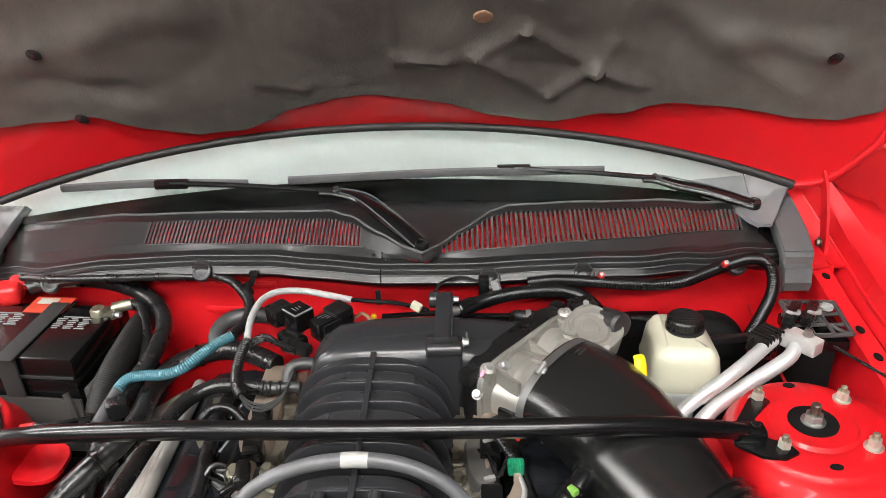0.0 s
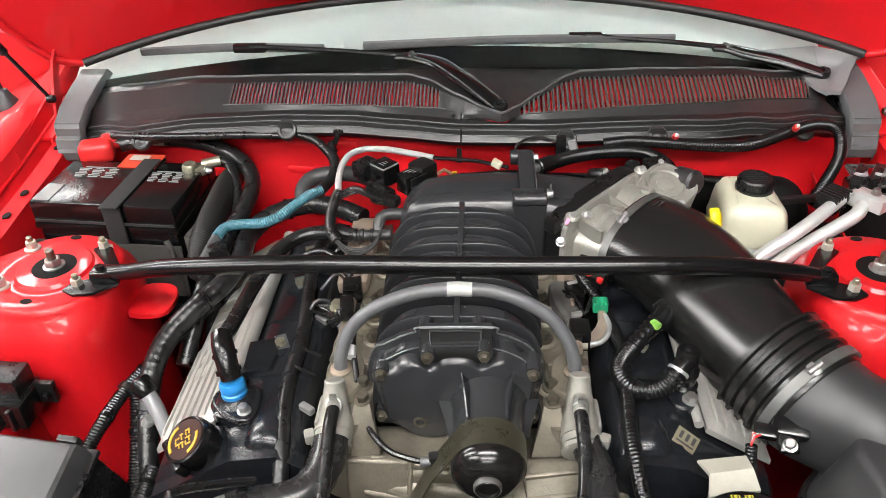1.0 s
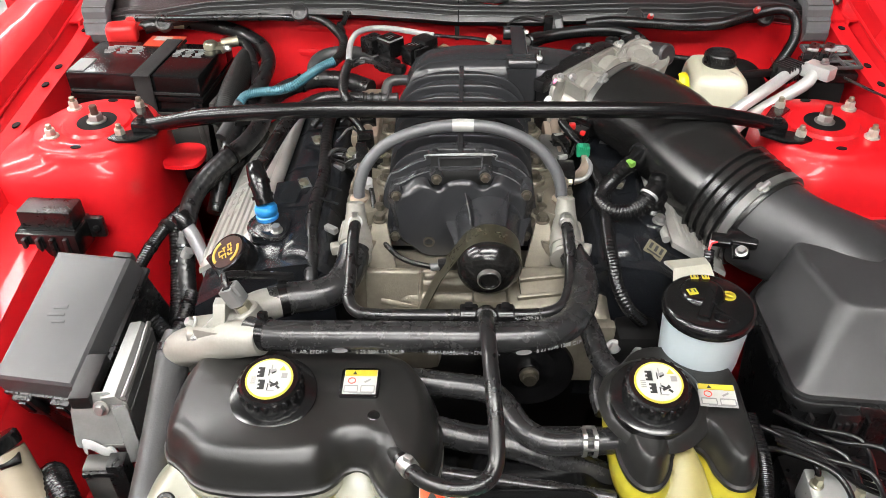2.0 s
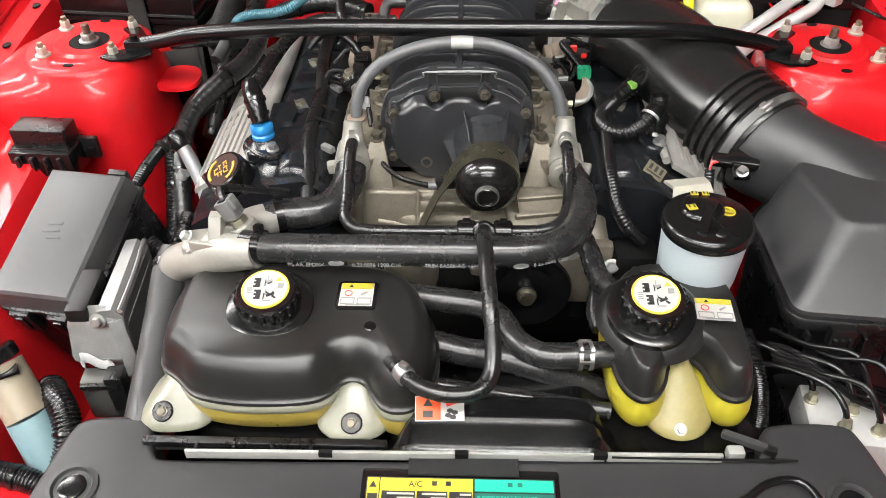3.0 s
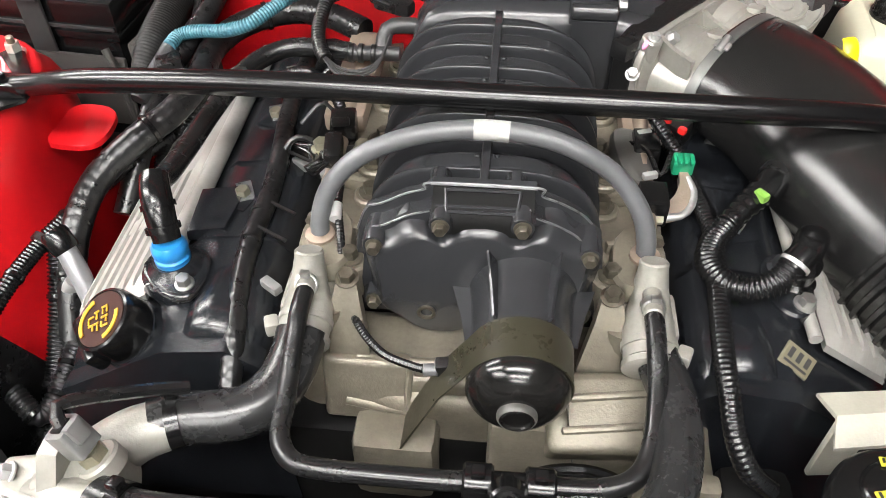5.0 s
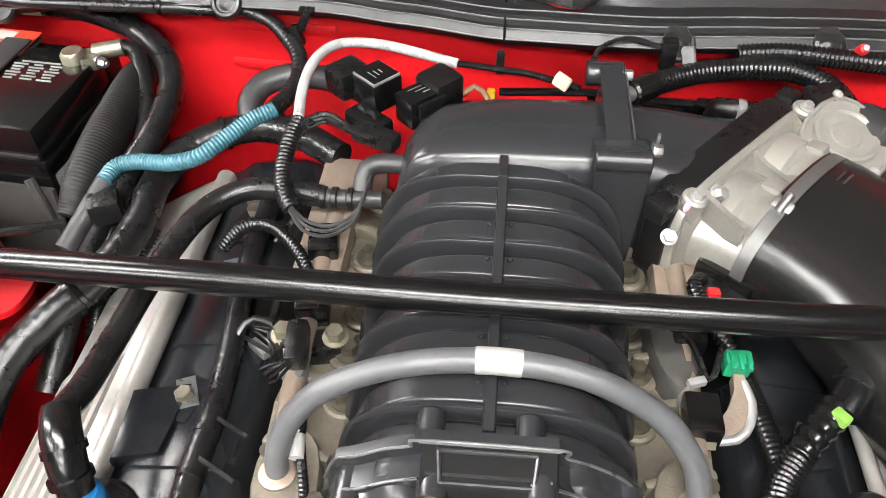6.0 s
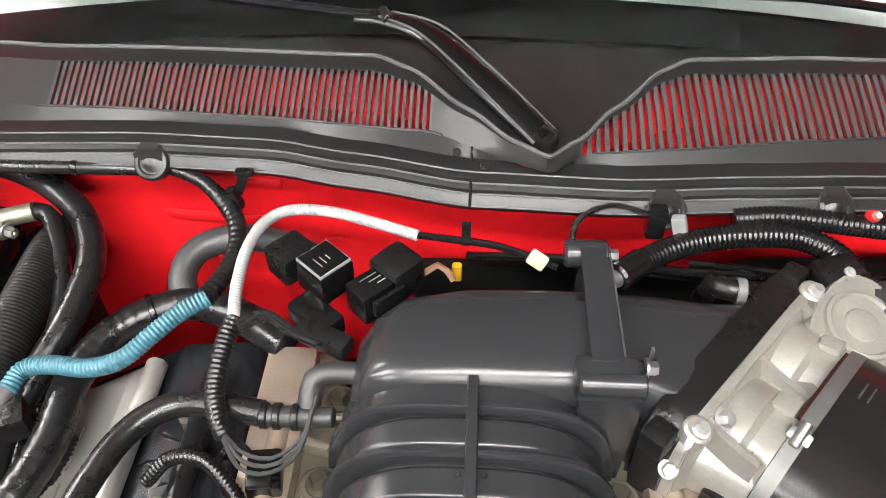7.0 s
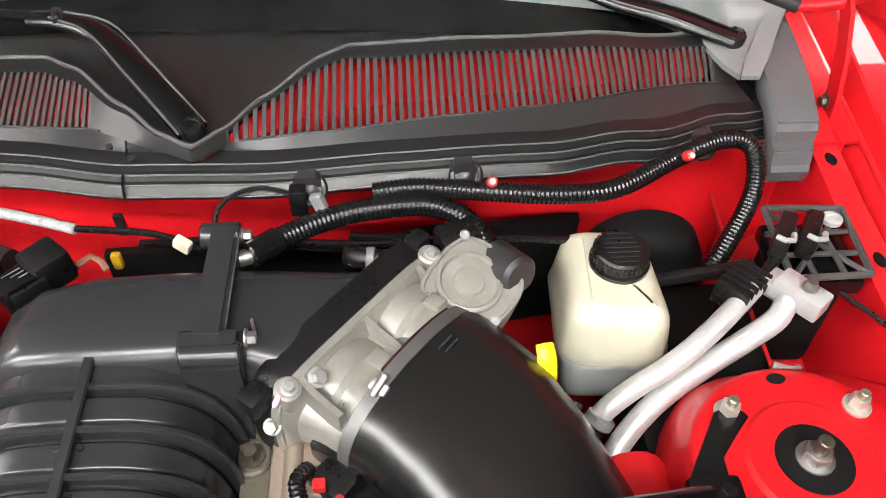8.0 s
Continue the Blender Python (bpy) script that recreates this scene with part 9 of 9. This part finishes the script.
for y in (-0.06, -0.135, -0.17):
    part("tie", lathe([(0.0092, -0.002), (0.0092, 0.002)], (-0.197, y, 0.857), (0, 1, 0), 14), PLASTIC, il)
    part("tie_tail", box((-0.178, y + 0.004, 0.862), (0.034, 0.003, 0.002), 0, rz=-28), PLASTIC, il)
for x, y, rz in ((-0.168, -0.215, -35), (-0.179, -0.050, -35)):
    part("white_marker", box((x, y, 0.848), (0.020, 0.009, 0.009), 0.002, rz=rz), GREY_PLUG, il, "small pale connector")
part("sensor_body", box((-0.139, -0.070, 0.884), (0.018, 0.040, 0.018), 0.006, rz=8), PLASTIC, il)
for k in range(4):
    part("wire", tube([(-0.139 - 0.003 * k, -0.088, 0.884), (-0.150 - 0.004 * k, -0.104 + 0.004 * k, 0.880), (-0.158, -0.090, 0.872), (-0.164 + 0.003 * k, -0.060 + 0.006 * k, 0.868), (-0.190, -0.040, 0.864)], 0.0014, 6), LOOM, il)
tab = part("loom_bracket", dome(chaikin([(-0.172, -0.040), (-0.168, -0.062), (-0.140, -0.066), (-0.112, -0.062), (-0.102, -0.048), (-0.114, -0.036), (-0.140, -0.044)], 2), [(0, 0.850), (0, 0.866), (0.001, 0.868), (0.003, 0.8685)]), PLASTIC, il, "black bracket with two bolts")
for q in ((-0.156, -0.050, 0.868), (-0.115, -0.049, 0.868)):
    part("bracket_bolt", hexbolt(q, (0, -0.05, 1), 0.0078, 0.009, 1.35), BRASS, tab)
part("loop", tube([(-0.196, -0.055, 0.862), (-0.185, -0.040, 0.872), (-0.165, -0.044, 0.872), (-0.152, -0.060, 0.868), (-0.150, -0.085, 0.862)], 0.0032, 8), RUBBER, il)
part("sensor_wire", tube([(-0.122, -0.120, 0.888), (-0.119, -0.150, 0.884), (-0.113, -0.176, 0.872), (-0.107, -0.205, 0.850), (-0.090, -0.240, 0.839), (-0.066, -0.268, 0.838), (-0.040, -0.278, 0.836), (-0.022, -0.280, 0.834)], 0.0036, 8, pitch=0.003), LOOM, il)
part("white_band", rod((-0.1205, -0.148, 0.886), (-0.119, -0.164, 0.8825), 0.0052, 12), WHITE_LOOM, il)
part("small_plug", box((-0.008, -0.276, 0.836), (0.026, 0.012, 0.014), 0.003, rz=8), PLASTIC, il)
part("plug_collar", rod((-0.030, -0.280, 0.834), (-0.018, -0.279, 0.835), 0.0052, 12, 0.001), GREY_HOSE, il)

acp = thing("service_port_pipe", "pale grey pipe with a black screw cap", "pipe", (-0.38, -0.19, 0.70))
part("stem", tube([(-0.399, -0.148, 0.815), (-0.386, -0.160, 0.800), (-0.372, -0.176, 0.775), (-0.355, -0.205, 0.735)], (0.0095, 0.0105, 0.0085, 0.0085), 16), PALE_PIPE, acp)
part("cap", lathe([(0.0125, -0.004), (0.0135, 0.0), (0.0135, 0.016), (0.011, 0.020), (0.0, 0.0205)], (-0.394, -0.152, 0.810), (-0.55, 0.35, 0.76), 20), PLASTIC_SMOOTH, acp, "black screw cap")
part("bent_pipe", tube([(-0.398, -0.155, 0.765), (-0.412, -0.158, 0.745), (-0.415, -0.168, 0.722), (-0.405, -0.190, 0.700), (-0.388, -0.225, 0.68)], 0.0085, 14), STEEL_DULL, acp, "bare silver bent pipe")

# right-hand side of the engine
gc = thing("knock_sensor", "green connector on a curved alloy sensor pipe", "sensor", (0.19, -0.06, 0.83))
part("green_connector", box((0.190, -0.055, 0.880), (0.020, 0.014, 0.018), 0.003), GREEN_CLIP, gc, "green plastic connector")
for x in (-0.006, 0.0, 0.006):
    part("connector_rib", box((0.190 + x, -0.060, 0.889), (0.003, 0.016, 0.004), 0.001), GREEN_CLIP, gc)
part("pressed_stay", loft([[Vector((x - w, y, z)), Vector((x + w, y, z)), Vector((x + w, y, z - 0.010)), Vector((x - w, y, z - 0.010))] for x, y, z, w in ((0.191, -0.062, 0.876, 0.004), (0.193, -0.074, 0.873, 0.006), (0.190, -0.088, 0.870, 0.0085), (0.183, -0.100, 0.867, 0.011), (0.174, -0.108, 0.865, 0.008), (0.168, -0.111, 0.864, 0.004))]), ALLOY_BROWN, gc)
part("stay_rim", tube([(0.1945, -0.066, 0.872), (0.199, -0.082, 0.870), (0.196, -0.098, 0.867), (0.186, -0.110, 0.864), (0.168, -0.113, 0.863)], 0.0035, 10), STEEL_DULL, gc)
part("stay_nut", lathe([(0.008, -0.006), (0.008, 0.006), (0.005, 0.008), (0, 0.008)], (0.163, -0.112, 0.863), (-1, 0, 0), 6), BRASS, gc)
part("lead", tube([(0.188, -0.045, 0.882), (0.172, -0.02, 0.892), (0.164, 0.005, 0.895), (0.172, 0.02, 0.89)], 0.0065, 10, pitch=0.004), LOOM, gc)
part("wire", tube([(0.180, -0.045, 0.884), (0.168, -0.072, 0.878), (0.158, -0.04, 0.882), (0.142, -0.015, 0.872)], 0.0026, 6), RUBBER, gc)
part("red_plug", box((0.180, 0.006, 0.888), (0.010, 0.009, 0.009), 0.002), RED_PLASTIC, gc, "small red plug")
ig = thing("ignition_loom", "taped loom beside the alloy intake", "wiring loom", (0.2, -0.15, 0.80))
part("trunk", tube([(0.185, 0.02, 0.860), (0.200, -0.06, 0.862), (0.211, -0.13, 0.862), (0.206, -0.203, 0.860), (0.203, -0.255, 0.857), (0.204, -0.290, 0.850), (0.208, -0.318, 0.835), (0.220, -0.334, 0.815), (0.242, -0.334, 0.790)], 0.0085, 12, pitch=0.0045, depth=0.09), LOOM, ig, sharp=80)
for y in (-0.02, -0.10):
    part("coil_plug", box((0.160, y, 0.868), (0.026, 0.034, 0.028), 0.004), PLASTIC_SMOOTH, ig)

cr = thing("vent_hose", "ribbed black vent hose looped with lime green clips", "hose", (0.24, -0.13, 0.83))
part("elbow", tube([(0.292, -0.050, 0.880), (0.279, -0.062, 0.884), (0.267, -0.078, 0.881), (0.258, -0.090, 0.876)], (0.0165, 0.0165, 0.015, 0.013), 16, 0.005), PLASTIC_SMOOTH, cr)
part("pale_band", rod((0.276, -0.066, 0.884), (0.270, -0.074, 0.882), 0.0172, 18), RUBBER, cr)
part("lime_clip", box((0.253, -0.099, 0.884), (0.009, 0.013, 0.008), 0.002, rz=40), LIME_CLIP, cr, "lime green clip")
part("connector", tube([(0.258, -0.084, 0.877), (0.236, -0.108, 0.872), (0.222, -0.124, 0.868)], (0.0125, 0.0115, 0.0105), 14, pitch=0.010, depth=0.12), PLASTIC_SMOOTH, cr)
part("loop", tube([(0.224, -0.122, 0.868), (0.208, -0.145, 0.865), (0.202, -0.168, 0.864), (0.212, -0.190, 0.864), (0.234, -0.197, 0.866), (0.254, -0.191, 0.873), (0.266, -0.180, 0.884)], 0.0108, 14, pitch=0.0042, depth=0.16), LOOM, cr, sharp=80)
part("end_fitting", tube([(0.262, -0.184, 0.880), (0.269, -0.177, 0.886), (0.276, -0.170, 0.889)], 0.0120, 14), PLASTIC_SMOOTH, cr)
part("band", rod((0.2640, -0.1825, 0.882), (0.2660, -0.1805, 0.884), 0.0130, 16), STEEL_DULL, cr)
part("down_fitting", lathe([(0.017, 0), (0.018, 0.004), (0.0145, 0.008), (0.0145, 0.018), (0.0165, 0.020), (0.0165, 0.026), (0.0135, 0.030), (0.0135, 0.052), (0.0115, 0.056), (0.0105, 0.0555), (0.0095, 0.050), (0.0, 0.049)], (0.277, -0.168, 0.848), (0.02, 0.05, 1), 22), PLASTIC_SMOOTH, cr)
part("boss_flange", dome(chaikin([(0.248, -0.150), (0.252, -0.183), (0.266, -0.207), (0.283, -0.206), (0.294, -0.183), (0.296, -0.140), (0.270, -0.128)], 2), [(0, 0.825), (0, 0.8455), (0.002, 0.848), (0.005, 0.8485)]), COVER_SATIN, vcr)
part("boss", lathe([(0.021, 0.0), (0.020, 0.010), (0.016, 0.014)], (0.276, -0.152, 0.836), (0.1, 0, 1), 24), SATIN, vcr)
part("boss_bolt", hexbolt((0.281, -0.193, 0.848), (0.1, -0.1, 1), 0.007, 0.008), STEEL, vcr)

bd = thing("badge_plate", "small tilted silver and dark emblem plate", "badge", (0.215, -0.27, 0.82))
BP = pose(0.268, -0.243, 0.836, 24, 26, -24)
part("plate", put(bmesh.new(), box((0, 0, 0), (0.028, 0.020, 0.002), 0.0005), BP), GOLD, bd)
part("gold_field", put(bmesh.new(), box((0.0, 0.0, 0.0012), (0.026, 0.018, 0.0010), 0), BP), GOLD, bd)
for k in (-0.008, 0.0, 0.008):
    part("print_bar", put(bmesh.new(), box((k, 0.002, 0.0020), (0.004, 0.009, 0.0008), 0), BP), BLACK_INK, bd)
part("blue_field", put(bmesh.new(), box((0.0, -0.006, 0.0020), (0.022, 0.002, 0.0008), 0), BP), BLACK_INK, bd)
fb = thing("folded_bracket", "beige painted folded metal bracket", "bracket", (0.295, -0.31, 0.80))
part("leaf", loft([[Vector(p) for p in ring] for ring in (((0.270, -0.284, 0.850), (0.322, -0.278, 0.852), (0.322, -0.278, 0.848), (0.270, -0.284, 0.846)), ((0.276, -0.308, 0.857), (0.322, -0.302, 0.860), (0.322, -0.302, 0.856), (0.276, -0.308, 0.853)), ((0.272, -0.330, 0.848), (0.326, -0.322, 0.850), (0.326, -0.322, 0.846), (0.272, -0.330, 0.844)))]), BEIGE, fb)
part("leg", box((0.298, -0.300, 0.810), (0.030, 0.006, 0.090), 0.002, rz=8), BEIGE, fb)

# firewall, right-hand side
bh = thing("booster_hose", "thick black vacuum hose along the firewall", "hose", (0.24, 0.24, 0.90))
part("hose", tube([(0.122, 0.190, 0.950), (0.150, 0.218, 0.945), (0.190, 0.240, 0.944), (0.235, 0.250, 0.944), (0.280, 0.252, 0.942), (0.312, 0.236, 0.936), (0.330, 0.208, 0.922), (0.335, 0.18, 0.90)], 0.0105, 14, pitch=0.0045, depth=0.08), LOOM, bh, sharp=80)
part("collar", rod((0.118, 0.188, 0.950), (0.142, 0.212, 0.946), 0.0122, 16, 0.002), PLASTIC_SMOOTH, bh)
part("nipple", rod((0.108, 0.184, 0.951), (0.122, 0.190, 0.950), 0.0075, 12), STEEL, bh)
part("side_elbow", tube([(0.205, 0.212, 0.925), (0.210, 0.200, 0.932), (0.228, 0.196, 0.932), (0.255, 0.205, 0.922)], 0.0095, 12), PLASTIC, bh)
part("elbow_stem", tube([(0.208, 0.204, 0.928), (0.204, 0.214, 0.915), (0.204, 0.222, 0.89)], 0.0095, 12), PLASTIC, bh)
for x0 in (0.10, 0.19, 0.30):
    part("wire_run", tube([(x0 - 0.10, 0.262, 0.896), (x0, 0.250 - 0.01 * (x0 > 0.15), 0.908), (x0 + 0.06, 0.246, 0.900), (x0 + 0.13, 0.250, 0.890)], 0.0042, 8, pitch=0.003, depth=0.08), LOOM, bh)
part("elbow_band", lathe([(0.0100, -0.004), (0.0112, -0.003), (0.0112, 0.003), (0.0100, 0.004)], (0.222, 0.1965, 0.9322), (1, -0.1, 0), 18), GREY_PLUG, bh)
fr2 = thing("firewall_loom", "black corrugated loom clipped under the cowl", "wiring loom", (0.45, 0.28, 0.90))
part("trunk", tube([(0.225, 0.262, 0.952), (0.270, 0.262, 0.956), (0.330, 0.254, 0.956), (0.400, 0.250, 0.953), (0.455, 0.258, 0.952), (0.520, 0.296, 0.953), (0.575, 0.320, 0.955), (0.606, 0.318, 0.945), (0.604, 0.284, 0.918), (0.570, 0.238, 0.890), (0.548, 0.216, 0.872)], 0.0092, 12, pitch=0.0042, depth=0.12), LOOM, fr2, sharp=80)
for x, y, z in ((0.334, 0.2535, 0.972), (0.524, 0.279, 0.974)):
    part("red_clip", lathe([(0.0052, 0), (0.0052, 0.008), (0.004, 0.011), (0, 0.012)], (x, y + 0.004, z - 0.008), (0, -0.7, 0.7), 16), RED_PLASTIC, fr2, "small red clip with a pale centre")
    part("clip_centre", lathe([(0.0028, 0), (0.0028, 0.002), (0, 0.003)], (x, y - 0.0048, z + 0.0008), (0, -0.7, 0.7), 14), WHITE_LOOM, fr2)
part("wire", tube([(0.085, 0.210, 0.945), (0.090, 0.240, 0.962), (0.120, 0.258, 0.966), (0.155, 0.256, 0.958)], 0.0025, 6), RUBBER, fr2)
part("clip_block", box((0.158, 0.252, 0.955), (0.016, 0.014, 0.030), 0.003), PLASTIC_SMOOTH, fr2)
part("clip_tail", box((0.178, 0.246, 0.952), (0.012, 0.008, 0.028), 0.002, rz=-20, ry=-18), GREY_INK, fr2)
part("grommet", lathe([(0.014, 0), (0.014, 0.004), (0.010, 0.006), (0.0, 0.005)], (0.446, firewall_y(0.446) - 0.012, 0.935), (0, -1, 0.2), 22), RUBBER, fr2)

# pump motor behind the throttle body
mt = thing("throttle_motor", "round grey motor behind the throttle body", "motor", (0.335, 0.19, 0.88))
part("can", rod((0.330, 0.200, 0.925), (0.352, 0.165, 0.935), 0.019, 22, 0.004), PLASTIC_GREY, mt)
part("plug", box((0.300, 0.212, 0.935), (0.040, 0.028, 0.030), 0.006, rz=20), PLASTIC, mt)

# ---- front corners ----
absu = thing("brake_hydraulic_unit", "bare metal brake hydraulic block with black lines", "hydraulic unit", (0.43, -0.54, 0.62))
part("block", box((0.458, -0.550, 0.694), (0.114, 0.080, 0.055), 0.004, rz=-6), PIPE_ALU, absu, "pale bare metal block")
part("motor", box((0.46, -0.51, 0.63), (0.12, 0.12, 0.10), 0.01), PLASTIC, absu)
for i, (x, y) in enumerate(((0.412, -0.528), (0.436, -0.566), (0.452, -0.544), (0.470, -0.572), (0.474, -0.530), (0.494, -0.548))):
    n = part("line_nut", hexbolt((x, y, 0.7215), (0, 0, 1), 0.0060, 0.011, 1.3), BRASS, absu)
    part("brake_line", tube([(x, y, 0.722), (x - 0.002, y + 0.008, 0.742), (x - 0.018, y + 0.030, 0.752 + 0.004 * i), (x - 0.055, y + 0.058, 0.752), (x - 0.085, y + 0.070 + 0.006 * i, 0.74)], 0.0036, 10), GLOSS, n)
for i in range(5):
    part("brake_line", tube([(0.372, -0.470 - 0.006 * i, 0.752), (0.392, -0.482 - 0.007 * i, 0.756), (0.420, -0.496 - 0.008 * i, 0.748 + 0.002 * i), (0.455, -0.508 - 0.009 * i, 0.738), (0.51, -0.520 - 0.008 * i, 0.722)], 0.0030, 8), GLOSS, absu)
part("side_loom", tube([(0.345, -0.46, 0.76), (0.352, -0.51, 0.742), (0.350, -0.55, 0.715), (0.345, -0.58, 0.68)], 0.010, 12, pitch=0.004), LOOM, absu)
part("hood_switch", box((0.312, -0.604, 0.746), (0.046, 0.008, 0.009), 0.002, rz=-24), HOSE_GREY, absu)
part("switch_tip", box((0.336, -0.615, 0.745), (0.014, 0.009, 0.010), 0.003, rz=-24), PLASTIC, absu)

wash = thing("washer_bottle", "natural plastic washer filler neck over blue fluid", "washer bottle", (-0.49, -0.55, 0.50))
part("neck", tube([(-0.520, -0.515, 0.740), (-0.505, -0.530, 0.715), (-0.490, -0.546, 0.690)], 0.026, 22), NECK_TAN, wash)
part("fluid", tube([(-0.490, -0.546, 0.690), (-0.474, -0.562, 0.655), (-0.458, -0.58, 0.60)], (0.0262, 0.028, 0.030), 20), WASHER_BLUE, wash, "blue washer fluid in the neck")
wc = part("cap", lathe([(0.026, 0), (0.027, 0.004), (0.027, 0.014), (0.024, 0.017), (0.0, 0.018)], (-0.522, -0.513, 0.742), (-0.45, 0.35, 0.82), 28), PLASTIC_SMOOTH, wash)
part("cap_tab", box((-0.500, -0.530, 0.748), (0.022, 0.016, 0.004), 0.001, rz=30), PLASTIC_SMOOTH, wc)
part("cap_print", put(bmesh.new(), lathe([(0.010, 0.0178), (0.010, 0.0186), (0.007, 0.0186), (0.007, 0.0178)], (0, 0, 0), (0, 0, 1), 20), aim((-0.522, -0.513, 0.742), (-0.45, 0.35, 0.82))), YELLOW_INK, wc)
loom("black corrugated hose beside the washer neck", [(-0.492, -0.490, 0.665), (-0.478, -0.508, 0.692), (-0.462, -0.526, 0.700), (-0.444, -0.548, 0.696), (-0.434, -0.575, 0.678), (-0.440, -0.600, 0.65), (-0.45, -0.62, 0.60)], 0.0155, LOOM, 0.0052, 0.16)
loom("taped corrugated loom by the red front wing", [(-0.56, -0.60, 0.665), (-0.51, -0.605, 0.66), (-0.465, -0.612, 0.650), (-0.425, -0.625, 0.63)], 0.0135, LOOM)
part("front_panel", box((-0.56, -0.66, 0.62), (0.22, 0.16, 0.06), 0.02, ry=8), RED, car)
prop = thing("prop_rod", "black hood prop rod lying across the radiator cover", "prop rod", (0, -0.69, 0.72))
part("rod", tube([(-0.285, -0.735, 0.742), (-0.262, -0.712, 0.744), (-0.235, -0.698, 0.745), (-0.10, -0.6955, 0.746), (0.10, -0.689, 0.746), (0.245, -0.686, 0.746), (0.290, -0.676, 0.746), (0.322, -0.655, 0.746), (0.352, -0.650, 0.745), (0.368, -0.668, 0.743), (0.366, -0.70, 0.740)], 0.0042, 12), GLOSS, prop)
part("foam_grip", rod((0.205, -0.6865, 0.746), (0.245, -0.6860, 0.746), 0.0068, 14, 0.001), RUBBER, prop)

ant = thing("antenna", "thin black radio mast on a rubber foot", "antenna", (-0.820, 0.41, 0.955))
part("foot", lathe([(0.026, -0.004), (0.025, 0.004), (0.020, 0.014), (0.012, 0.026), (0.008, 0.036), (0.0, 0.038)], (-0.820, 0.410, 0.955), (0, 0, 1), 24), PLASTIC_GREY, ant)
part("mast", rod((-0.820, 0.410, 0.985), (-0.880, 0.470, 1.72), 0.0024, 8), GLOSS, ant)
